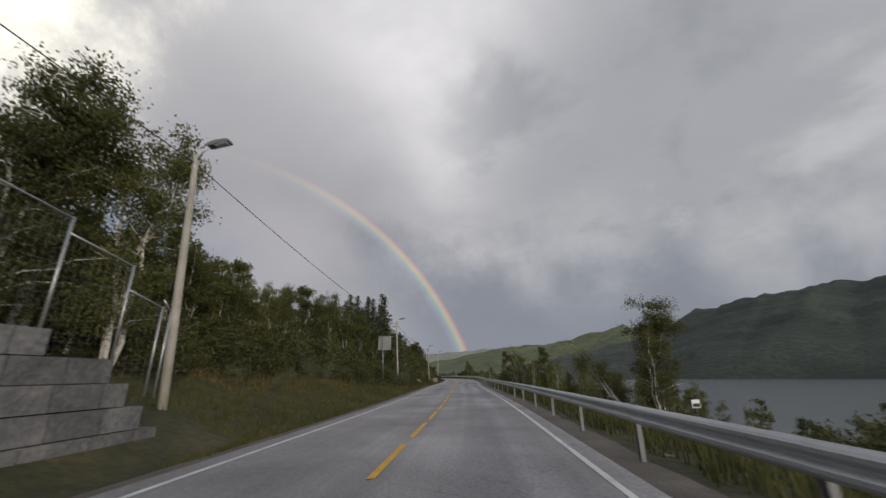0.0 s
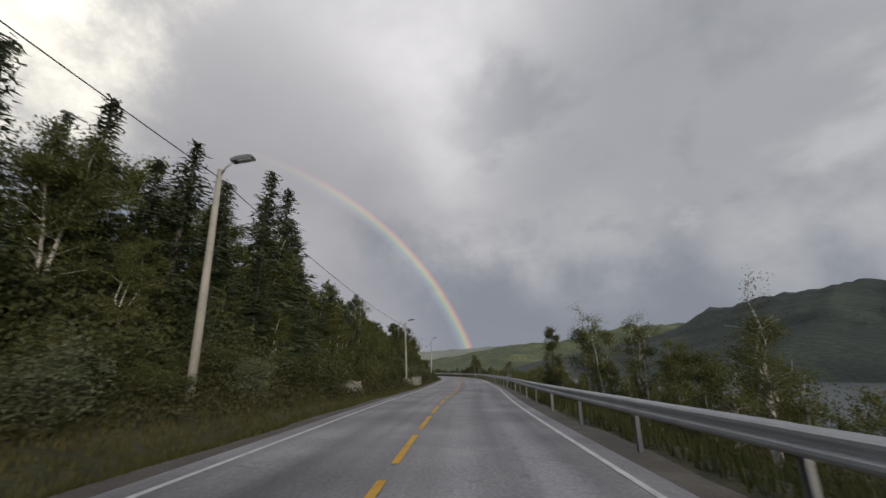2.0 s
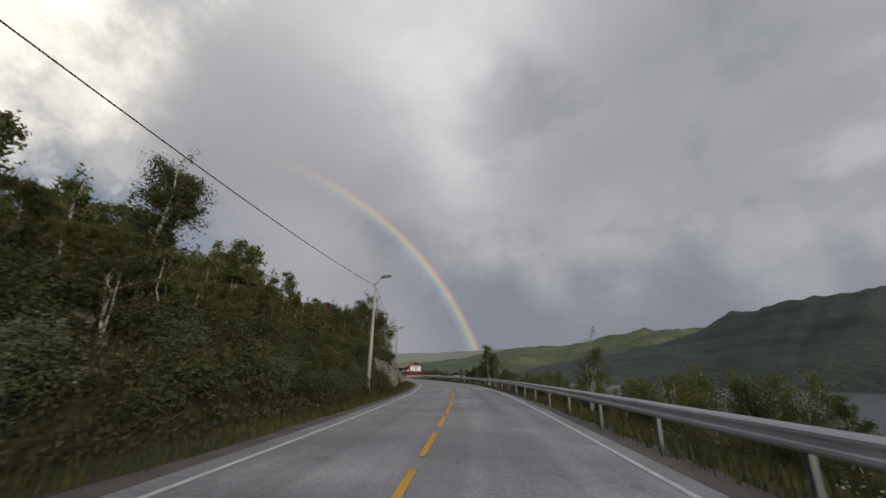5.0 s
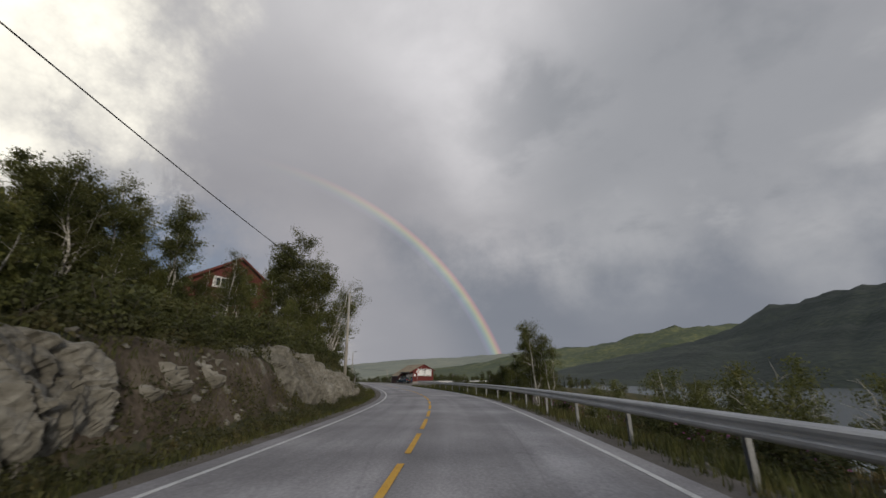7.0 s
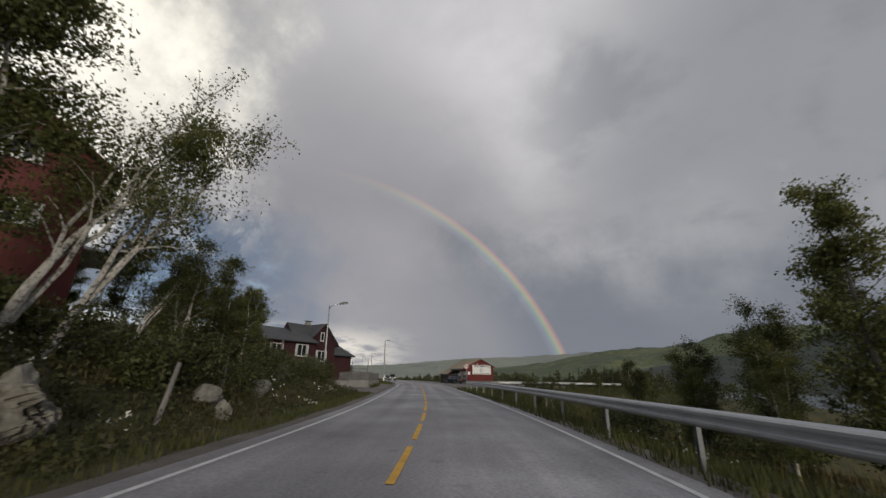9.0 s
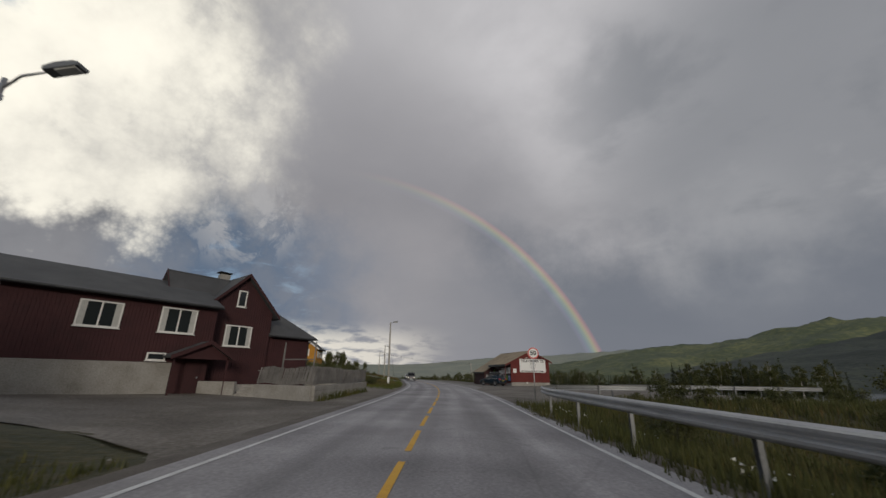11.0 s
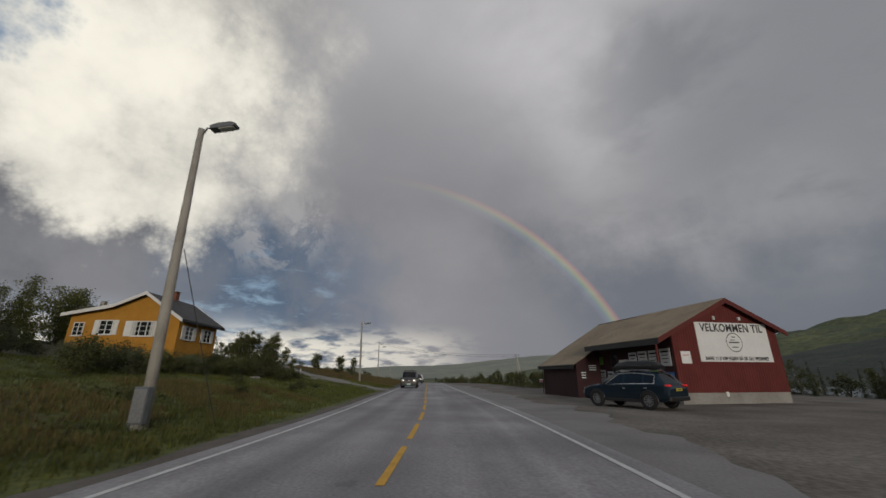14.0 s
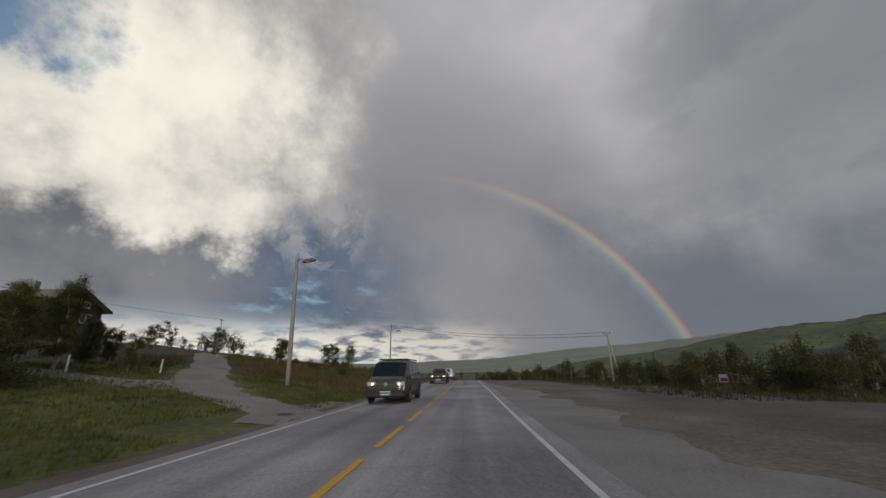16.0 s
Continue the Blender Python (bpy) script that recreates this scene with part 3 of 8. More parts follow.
def dense(points, step=1.0):
    """A smooth line through the points, at even steps."""
    p = np.array(points, float)
    out = []
    for i in range(len(p) - 1):
        a, b = p[i], p[i + 1]
        ta = (p[min(i + 1, len(p) - 1)] - p[max(i - 1, 0)])
        tb = (p[min(i + 2, len(p) - 1)] - p[i])
        seg = np.linalg.norm(b - a)
        ta, tb = ta / np.linalg.norm(ta) * seg, tb / np.linalg.norm(tb) * seg
        u = np.linspace(0, 1, 40, endpoint=False)[:, None]
        out.append((2 * u**3 - 3 * u**2 + 1) * a + (u**3 - 2 * u**2 + u) * ta + (3 * u**2 - 2 * u**3) * b + (u**3 - u**2) * tb)
    out = np.vstack(out + [p[-1:]])
    run = np.r_[0, np.cumsum(np.linalg.norm(np.diff(out, axis=0), axis=1))]
    want = np.arange(0, run[-1], step)
    return np.stack([np.interp(want, run, out[:, 0]), np.interp(want, run, out[:, 1])], 1)


ROAD = dense(LINE)
for _ in range(12):
    ROAD[1:-1] = (ROAD[:-2] + 2 * ROAD[1:-1] + ROAD[2:]) / 4
WAY = np.gradient(ROAD, axis=0)
WAY /= np.linalg.norm(WAY, axis=1)[:, None]
S_END = len(ROAD) - 1


def along(s):
    """Place and heading of the road's middle at s (arrays too)."""
    k = np.arange(len(ROAD))
    s = np.asarray(s, float)
    x, y = np.interp(s, k, ROAD[:, 0]), np.interp(s, k, ROAD[:, 1])
    hx, hy = np.interp(s, k, WAY[:, 0]), np.interp(s, k, WAY[:, 1])
    return x, y, hx, hy


def flat(s, d):
    x, y, hx, hy = along(s)
    return x - hy * d, y + hx * d


def step(x, a, b):
    u = np.clip((np.asarray(x, float) - a) / (b - a), 0, 1)
    return u * u * (3 - 2 * u)


def waves(x, y, size, seed=0.0):
    x, y = np.asarray(x) / size, np.asarray(y) / size
    return (np.sin(x * 1.7 + seed) * np.cos(y * 1.3 - seed) + 0.5 * np.sin(x * 3.9 - y * 2.3 + seed * 2) + 0.3 * np.cos(x * 6.1 + y * 7.7 + seed)) / 1.8


def height(s, d):
    """The ground's height over the road."""
    s, d = np.asarray(s, float), np.asarray(d, float)
    l, r = np.maximum(d, 0), np.maximum(-d, 0)
    bump = 0.10 * waves(s, d, 2.3) + 0.22 * waves(s, d, 9.0, 1.0)
    # left: forest slope, rock cutting, yard, meadow
    forest = 0.27 * np.maximum(l - 4.9, 0) - 0.0030 * np.maximum(l - 30, 0) ** 2 - 0.12 * step(l, 4.0, 4.8) * step(-l, -6.2, -5.2)
    forest = np.minimum(forest, 9.0)
    cut = step(s, 203, 208) * (1 - step(s, 244, 251))
    u = np.clip((l - 6.5 + 1.0 * cut) / (3.0 - 1.0 * cut), 0, 1)
    bank = 2.6 * u * u * (3 - 2 * u) + 0.28 * np.maximum(l - 9.5, 0)
    bank = np.minimum(bank, 8.0)
    knoll = 1.2 * step(l, 5.0, 8.5) + 0.22 * np.maximum(l - 8.5, 0)
    knoll = np.minimum(knoll, 5.0)
    yard = 0.03 * np.maximum(l - 8, 0)
    meadow = 0.13 * np.maximum(l - 4.0, 0)
    meadow = np.where(meadow > 5.5, 5.5 + (meadow - 5.5) * 0.4, meadow)
    meadow = meadow + np.minimum(0.2 * np.maximum(l - 17, 0), 4.0) * step(s, 308, 322) * (1 - step(s, 331, 345))
    a, b, c, e = step(s, 148, 166), step(s, 244, 256), step(s, 270, 283), step(s, 306, 318)
    left = forest * (1 - a) + bank * a * (1 - b) + knoll * b * (1 - c) + yard * c * (1 - e) + meadow * e
    rise = 0.3 * step(s, 372, 386) * step(l, 9, 20) * (1 - step(s, 405, 440))
    left = left + rise + bump * step(l, 5.0, 9.0) * (1 - 0.85 * c * (1 - e))
    # right: down to the lake, then the flat lot by the shop
    shore = -0.16 * np.maximum(r - 6, 0) - 0.0030 * np.maximum(r - 12, 0) ** 2
    shore = np.maximum(shore, -17.0) - 0.35 * step(r, 5.2, 7.5)
    lot = -0.02 * np.maximum(r - 24, 0) - 0.0016 * np.maximum(r - 34, 0) ** 2
    lot = np.maximum(lot, -17.0)
    g = step(s, 284, 296)
    right = shore * (1 - g) + lot * g + bump * (step(r, 5.5, 9.0) * (1 - g) + 0.15 * g * step(r, 8, 12) + 0.8 * g * step(r, 30, 36))
    crown = -0.012 * np.abs(d)
    over = -2.2 * step(s, 400, 470) - 2.0 * step(s, 470, 560)
    return np.where(d > 0, left, right) + np.maximum(crown, -0.06) - 0.05 + over


def at(s, d, z=0.0):
    """A place by the road, z metres over the ground there."""
    x, y = flat(s, d)
    return Vector((float(x), float(y), float(height(s, d)) + z))


def turned(s, d, z=0.0, spin=0.0):
    """A pose on the ground at s, d: x to the right of the road, y along it. spin: degrees to the left."""
    _, _, hx, hy = along(s)
    return Matrix.Translation(at(s, d, z)) @ Matrix.Rotation(math.atan2(float(hy), float(hx)) - math.pi / 2 + radians(spin), 4, "Z")


def level(s, d, z, spin=0.0):
    """The same at a height of its own."""
    m = turned(s, d, 0, spin)
    m.translation.z = z
    return m

# the carriageway along the road: its half widths and how far its middle lies from the line
LANE_S = np.arange(76, 413, 24.0)
LANE_L = [3.14, 3.0, 2.88, 2.88, 2.94, 3.12, 3.26, 3.23, 3.26, 3.44, 3.55, 3.44, 3.27, 3.19, 3.14]
LANE_R = [3.56, 3.5, 3.51, 3.61, 3.8, 4.04, 4.23, 4.22, 4.21, 4.12, 4.02, 3.66, 3.15, 2.95, 2.95]
LANE_C = [0.27, 0.24, 0.13, 0.11, 0.07, 0.11, 0.12, -0.09, -0.39, -0.42, -0.46, -0.49, -0.08, 0.19, 0.34]


def smooth_along(s, values):
    k = np.arange(LANE_S[0], LANE_S[-1] + 0.1, 1.0)
    v = np.interp(k, LANE_S, values)
    v = np.convolve(np.pad(v, 10, mode="edge"), np.ones(21) / 21, "valid")
    return np.interp(s, k, v)


def edge_l(s):
    return smooth_along(s, LANE_C) + smooth_along(s, LANE_L)


def edge_r(s):
    return smooth_along(s, LANE_C) - smooth_along(s, LANE_R)


# ---- ground, road, water and hills ----
def drape(name, s_list, d_list, mat, lift=0.0, shape=None):
    S_, D_ = np.meshgrid(np.asarray(s_list, float), np.asarray(d_list, float), indexing="ij")
    if shape is not None:
        D_ = shape(S_, D_)
    x, y = flat(S_, D_)
    z = height(S_, D_) + lift
    ns, nd = S_.shape
    idx = np.arange(ns * nd).reshape(ns, nd)
    f = np.stack([idx[:-1, :-1], idx[1:, :-1], idx[1:, 1:], idx[:-1, 1:]], -1).reshape(-1, 4)
    return sheet(name, np.stack([x, y, z], -1).reshape(-1, 3).tolist(), f.tolist(), mat)


near = np.r_[-400, -260, -170, -120, -90, -70, np.arange(-56, -30, 3.0), np.arange(-30, -12, 1.5), np.arange(-12, -4, 0.5), np.arange(-4, 4.1, 1.0),
             np.arange(4.5, 14, 0.5), np.arange(14, 36, 1.5), np.arange(36, 80, 4.0), 90, 110, 140, 180, 230]
ground = drape("ground", np.r_[np.arange(0, 40, 10.0), np.arange(40, 440, 1.5), np.arange(440, S_END, 8.0)], near, M["grass"])
tagged(ground, "rough grass and heath ground sloping from forest to lake", "ground", kind="structure")
far_floor = sheet("valley_floor", [(x, y, -19.0) for x, y in ((-4600, -4600), (4600, -4600), (4600, 4600), (-4600, 4600))], [(0, 1, 2, 3)], M["hill_mid"], smooth=False)
tagged(far_floor, "dull green valley floor far round the road", "ground", kind="structure")

s_road = np.arange(0, S_END, 1.0)
road = drape("road", s_road, np.linspace(0, 1, 9), M["asphalt"], 0.055, lambda s, u: edge_r(s) - 0.48 + u * (edge_l(s) + 0.52 - edge_r(s) + 0.48))
uvs = road.data.uv_layers.new(name="along")
co_uv = np.stack(np.meshgrid(s_road, np.linspace(-3.9, 3.5, 9), indexing="ij"), -1).reshape(-1, 2)
uvs.data.foreach_set("uv", co_uv[[lp.vertex_index for lp in road.data.loops]].ravel())
tagged(road, "grey damp asphalt road with faint wheel tracks", "road", kind="structure")


def strip(name, s0, s1, d0, d1, mat, lift, wobble=0.0, step_=1.0, base=None):
    s = np.arange(s0, s1 + 0.01, step_)
    n = 5
    u = np.linspace(0, 1, n)
    S_, U_ = np.meshgrid(s, u, indexing="ij")
    jag = wobble * (waves(S_, S_ * 0, 2.1, 0.3) + waves(S_, S_ * 0, 0.7, 1.3))
    D_ = (base(S_) if base else 0.0) + d0 + (d1 - d0) * U_ + jag * U_
    x, y = flat(S_, D_)
    z = height(S_, D_) + lift
    idx = np.arange(S_.size).reshape(S_.shape)
    f = np.stack([idx[:-1, :-1], idx[1:, :-1], idx[1:, 1:], idx[:-1, 1:]], -1).reshape(-1, 4)
    return sheet(name, np.stack([x, y, z], -1).reshape(-1, 3).tolist(), f.tolist(), mat)


for nm, s1, base, d0, d1, lab in (("shoulder", 420, edge_l, 0.47, 1.07, "gravelly dirt edge of the road below the bank"), ("shoulder", 300, edge_r, -0.43, -1.23, "gravelly dirt edge under the guardrail")):
    tagged(strip(nm, 20, s1, d0, d1, M["dirt"], 0.045, 0.12, base=base), lab, "road shoulder", kind="structure")
for base, lab in ((edge_l, "worn white edge line along the bank"), (edge_r, "worn white edge line along the guardrail")):
    tagged(strip("edge_line", 0, 450, -0.06, 0.06, M["white_line"], 0.062, 0.0, base=base), lab, "road marking", kind="structure")
centre = tagged(new("centre_line"), "yellow broken centre line of long dashes", "road marking", kind="structure")
for k in range(18, 104):
    s0 = 4.0 * k + 2.4
    xs = []
    for s in np.linspace(s0, s0 + 3.0, 5):
        for d in (-0.065, 0.065):
            d += float(smooth_along(s, LANE_C))
            x, y = flat(s, d)
            xs.append((float(x), float(y), float(height(s, d)) + 0.063))
    sheet("dash", xs, [(2 * i, 2 * i + 2, 2 * i + 3, 2 * i + 1) for i in range(4)], M["yellow_line"], centre, smooth=False)

# gravel: the shop's lot, the yard by the red house and the drives
lot = drape("gravel_lot", np.arange(294, 420, 1.5), np.linspace(0, 1, 24), M["gravel"], 0.03,
            lambda s, u: edge_r(s) - 0.42 - u * (2.0 + 30 * step(s, 297, 303) * (1 - step(s, 352, 366)) + 11 * step(s, 295, 301) * (1 - step(s, 380, 412)) + 0.8 * waves(s, u, 3.0)))
tagged(lot, "grey gravel lot beside the road and shop", "gravel lot", kind="structure")
apron = drape("asphalt_apron", np.arange(318, 398, 0.3), np.linspace(0, 1, 10), M["old_asphalt"], 0.042,
              lambda s, u: edge_r(s) - 0.40 - u * (0.4 + (2.4 + 0.8 * waves(s, s * 0, 3.6) + 0.45 * waves(s, s * 0, 1.3, 3.0)) * step(s, 318, 330) * (1 - step(s, 372, 396))))
tagged(apron, "bleached cracked asphalt apron along the gravel lot", "asphalt apron", kind="structure")
yard = drape("gravel_yard", np.arange(276, 318, 1.0), np.linspace(0, 1, 16), M["gravel"], 0.035,
             lambda s, u: edge_l(s) + 0.45 + u * (0.5 + step(s, 277, 286) * (1 - step(s, 308, 317)) * 22 + 0.4 * waves(s, u, 2.0)))
tagged(yard, "grey gravel yard before the dark red house", "gravel yard", kind="structure")


def lane(name, way, width, lab):
    """A gravel drive along a line of s, d."""
    p = dense(way, 0.6)
    v = np.gradient(p, axis=0)
    v /= np.linalg.norm(v, axis=1)[:, None]
    n = np.stack([-v[:, 1], v[:, 0]], 1)
    u = np.linspace(-0.5, 0.5, 7)
    run = np.arange(len(p)) * 0.6
    w = width + 0.3 * waves(run, run * 0, 2.0)
    q = p[:, None] + n[:, None] * (u[None, :, None] * w[:, None, None])
    x, y = flat(q[..., 0], q[..., 1])
    z = height(q[..., 0], q[..., 1]) + 0.045 - 0.03 * (np.abs(u)[None, :] > 0.45)
    idx = np.arange(x.size).reshape(x.shape)
    f = np.stack([idx[:-1, :-1], idx[1:, :-1], idx[1:, 1:], idx[:-1, 1:]], -1).reshape(-1, 4)
    return tagged(sheet(name, np.stack([x, y, z], -1).reshape(-1, 3).tolist(), f.tolist(), M["pale_gravel"]), lab, "driveway", kind="structure")


meadow = drape("meadow", np.arange(309, 376, 1.0), np.linspace(0, 1, 26), M["lawn"], 0.02,
               lambda s, u: 3.9 + step(s, 309, 316) * 0 + u * (17.5 + 0.6 * waves(s, u, 4.0)))
tagged(meadow, "sunlit green meadow grass before the yellow house", "meadow", kind="structure")
lane("driveway", [(360.6, 3.5), (361.9, 6.6), (364.3, 10.4), (368.3, 13.6), (379, 20.4), (391.5, 29), (400, 33)], 2.8, "pale gravel drive curving over the knoll")
lane("driveway", [(364.6, 11.2), (363.2, 13.6), (362.4, 16.6), (361.0, 20.0)], 3.0, "pale gravel side drive leading behind the garden bushes")
fan = lane("driveway", [(358.2, 4.2), (361.2, 4.9), (366.2, 4.15)], 1.7, "worn gravel mouth of the drive at the road's edge")

lake = sheet("lake", [(60, -900, -14.0), (2600, -900, -14.0), (2600, 2600, -14.0), (-500, 2600, -14.0), (-60, 700, -14.0), (40, 200, -14.0)], [(0, 1, 2, 3, 4, 5)], M["water"], smooth=False)
tagged(lake, "dull grey rippled lake below the road", "water", kind="structure")


def range_of_hills(name, yaw0, yaw1, near_r, ridge_r, crest, mat, lab, foot=-16.0, rough=1.0, eye=(10.0, 110.0)):
    """A slope from its foot at near_r to its crest at ridge_r. crest: degrees of height by yaw, as points."""
    yaws = np.arange(yaw0, yaw1 + 0.01, 0.5)
    us = np.linspace(0, 1, 26)
    el = np.interp(yaws, [c[0] for c in crest], [c[1] for c in crest])
    Y, U = np.meshgrid(np.radians(yaws), us, indexing="ij")
    E = np.radians(el)[:, None] * np.ones_like(U)
    rr = near_r + (ridge_r - near_r) * U * (1 + 0.10 * np.sin(np.degrees(Y) * 0.35))
    top = np.tan(E) * ridge_r
    x, y = eye[0] - np.sin(Y) * rr, eye[1] + np.cos(Y) * rr
    lump = waves(x, y, 140.0) * 0.07 + waves(x, y, 45.0, 2.0) * 0.03 + waves(x, y, 16.0, 4.0) * 0.012
    z = foot + (top - foot) * (U**0.85) + top * lump * rough * np.minimum(1, U * 3)
    z[:, -1] = foot - 30
    idx = np.arange(x.size).reshape(x.shape)
    f = np.stack([idx[:-1, :-1], idx[1:, :-1], idx[1:, 1:], idx[:-1, 1:]], -1).reshape(-1, 4)
    return tagged(sheet(name, np.stack([x, y, z], -1).reshape(-1, 3).tolist(), f.tolist(), mat), lab, "hills", kind="structure")


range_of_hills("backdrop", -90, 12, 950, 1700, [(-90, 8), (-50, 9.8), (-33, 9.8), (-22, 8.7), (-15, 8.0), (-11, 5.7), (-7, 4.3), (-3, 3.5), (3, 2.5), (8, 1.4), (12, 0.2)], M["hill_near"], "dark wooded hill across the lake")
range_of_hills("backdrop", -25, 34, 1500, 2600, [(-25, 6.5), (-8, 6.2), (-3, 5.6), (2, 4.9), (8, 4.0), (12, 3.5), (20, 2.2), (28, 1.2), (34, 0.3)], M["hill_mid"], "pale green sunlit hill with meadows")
range_of_hills("backdrop", -10, 110, 2600, 4200, [(-10, 4), (8, 3.6), (18, 3.3), (26, 2.9), (34, 2.2), (44, 1.4), (55, 1.0), (70, 1.2), (90, 2.0), (110, 2.5)], M["hill_far"], "far ridge under the clouds, haze put into its pale colour", rough=0.5)
range_of_hills("backdrop", 105, 275, 1500, 3000, [(105, 3), (150, 5), (200, 4), (275, 6)], M["hill_mid"], "green hills behind the forest")

# ---- guardrail ----
BEAM = [(0.0, 0.0), (0.055, 0.03), (0.075, 0.06), (0.075, 0.10), (0.02, 0.145), (0.02, 0.175), (0.075, 0.22), (0.075, 0.26), (0.055, 0.29), (0.0, 0.32)]


def beam_mesh(bm, pts, z):
    """A folded steel beam along points of (place, outward normal towards the road)."""
    rings = []
    for p, n in pts:
        front = [bm.verts.new((p[0] + n[0] * a, p[1] + n[1] * a, z(p) + b)) for a, b in BEAM]
        rear = [bm.verts.new((p[0] + n[0] * (a - 0.006), p[1] + n[1] * (a - 0.006), z(p) + b)) for a, b in BEAM]
        rings.append(front + rear[::-1])
    for a, b in zip(rings, rings[1:]):
        for j in range(len(a)):
            k = (j + 1) % len(a)
            bm.faces.new((a[j], b[j], b[k], a[k]))
    bm.faces.new(rings[0][::-1]), bm.faces.new(rings[-1])


def guardrail(way, lab, spacing=4.0):
    """A rail along a line of s, d, with its face towards the road."""
    p = dense(way, 0.5)
    rail = tagged(new("guardrail"), lab, "guardrail")
    x, y = flat(p[:, 0], p[:, 1])
    q = np.stack([x, y], 1)
    v = np.gradient(q, axis=0)
    v /= np.linalg.norm(v, axis=1)[:, None]
    n = np.stack([-v[:, 1], v[:, 0]], 1)
    z0 = np.minimum(height(p[:, 0], p[:, 1]), 0.0) * 0 - 0.06
    per = int(spacing / 0.5)
    for i in range(0, len(q) - 1, per):
        j = min(i + per, len(q) - 1)
        bm = bmesh.new()
        foot = float(np.interp(p[i, 0], [80, 150, 300], [0.57, 0.64, 0.67]))
        beam_mesh(bm, [(q[k], n[k]) for k in range(i, j + 1)], lambda _: foot)
        part("beam", bm, M["zinc"], rail)
        g = float(height(p[i, 0], p[i, 1]))
        bm = bmesh.new()
        c, s_ = n[i], v[i]
        m = Matrix(((n[i][0], -v[i][0], 0, q[i][0]), (n[i][1], -v[i][1], 0, q[i][1]), (0, 0, 1, 0), (0, 0, 0, 1)))
        for a0, a1, b0, b1 in ((-0.09, -0.08, -0.05, 0.05), (-0.08, -0.006, -0.05, -0.044), (-0.08, -0.006, 0.044, 0.05)):
            box(bm, a0, a1, b0, b1, g - 0.3, foot + 0.28, m)
        part("post", bm, M["post_zinc"], rail)
    return rail


guardrail([(s, float(edge_r(s)) - 0.98) for s in range(40, 281, 12)] + [(284, float(edge_r(284)) - 0.98), (289, -5.7), (294, -6.9), (297, -9.7), (298, -15)], "galvanised steel guardrail on posts along the lake side")
guardrail([(302, -14), (304, -20), (305, -34)], "short galvanised guardrail along the lot's edge")


# ---- poles, lamps and cables ----
def street_lamp(s, d, top, lab, lean=(0.0, 0.0), arm=1.0, wood=True, name="street_lamp", category="street lamp", rise=0.35):
    base = at(s, d, -0.1)
    m = turned(s, d, -0.1)
    t = thing(name, m, lab, category, "street lamps")
    h = top - base.z
    tip = Vector((lean[0], lean[1], h))
    r0, r1 = (0.135, 0.085) if wood else (0.085, 0.05)
    part("pole", tubed([(0, 0, -0.3), tip * 0.33, tip * 0.66, tip], [r0, r0 * 0.9 + r1 * 0.1, (r0 + r1) / 2, r1], 12), M["pole"] if wood else M["zinc"], t, smooth=True)
    part("bracket", boxed(-0.06, 0.06, -0.07, 0.07, h - 0.55, h - 0.40, Matrix.Translation((lean[0], lean[1], 0)), 0.01), M["zinc"], t)
    a = tip + Vector((0.05, 0, -0.25))
    b = tip + Vector((arm, 0, rise))
    part("arm", tubed([a, a + Vector((arm * 0.3, 0, 0.28 + rise * 0.2)), b], [0.03, 0.03, 0.028], 8), M["zinc"], t, smooth=True)
    bm = bmesh.new()
    tilt = Matrix.Translation(b) @ Matrix.Rotation(radians(-10), 4, "Y")
    prism(bm, [(-0.1, -0.05), (-0.1, 0.05), (0.15, 0.11), (0.55, 0.09), (0.68, 0.02), (0.66, -0.05)], -0.14, 0.14, tilt)
    head = part("lamp_head", bm, M["lamp_grey"], t)
    part("diffuser", boxed(0.14, 0.6, -0.11, 0.11, -0.085, -0.05, tilt, 0.01), M["lens"], head)
    return t, base + (m.to_3x3() @ tip)


tops = []
for s, d, top, lean in ((46, 6.9, 8.3, (-0.2, 0)), (91.2, 7.5, 8.7, (-0.37, -0.3)), (131.35, 7.12, 8.2, (-0.36, -0.16)), (167.6, 6.4, 7.15, (-0.38, -0.19)), (202.6, 6.0, 7.9, (0.0, 0)), (243.9, 6.55, 8.57, (-0.12, -0.07))):
    t, tip = street_lamp(s, d, top, "weathered wooden street lamp pole with one lamp arm", lean, arm=0.48)
    tops.append(tip)
for s, d, top, lean, arm, rise in ((276.6, 8.5, 7.5, (-0.15, 0), 1.0, 0.2), (326.6, 6.0, 8.6, (-0.17, -0.09), 0.42, 0.0), (368.5, 8.54, 8.2, (-0.17, -0.09), 0.5, -0.25)):
    street_lamp(s, d, top, "tall grey street lamp pole in roadside grass", lean, arm=arm, wood=(s > 300), rise=rise)
lampI, tipI = street_lamp(412.6, 11.7, 9.1, "distant wooden street lamp pole with cables", (0, 0), arm=1.0, rise=-1.2)


def hanging(name, a, b, sag, lab, r=0.012, group="overhead cables"):
    a, b = Vector(a), Vector(b)
    pts = [a.lerp(b, u) - Vector((0, 0, 4 * sag * u * (1 - u))) for u in (i / 16 for i in range(17))]
    return tagged(part(name, tubed(pts, r, 6), M["cable"], None, smooth=True), lab, "cable", group)


for a, b in zip(tops, tops[1:]):
    hanging("overhead_cable", a - Vector((0, 0, 0.3)), b - Vector((0, 0, 0.3)), 0.55, "black overhead cable slung between lamp poles", 0.016)


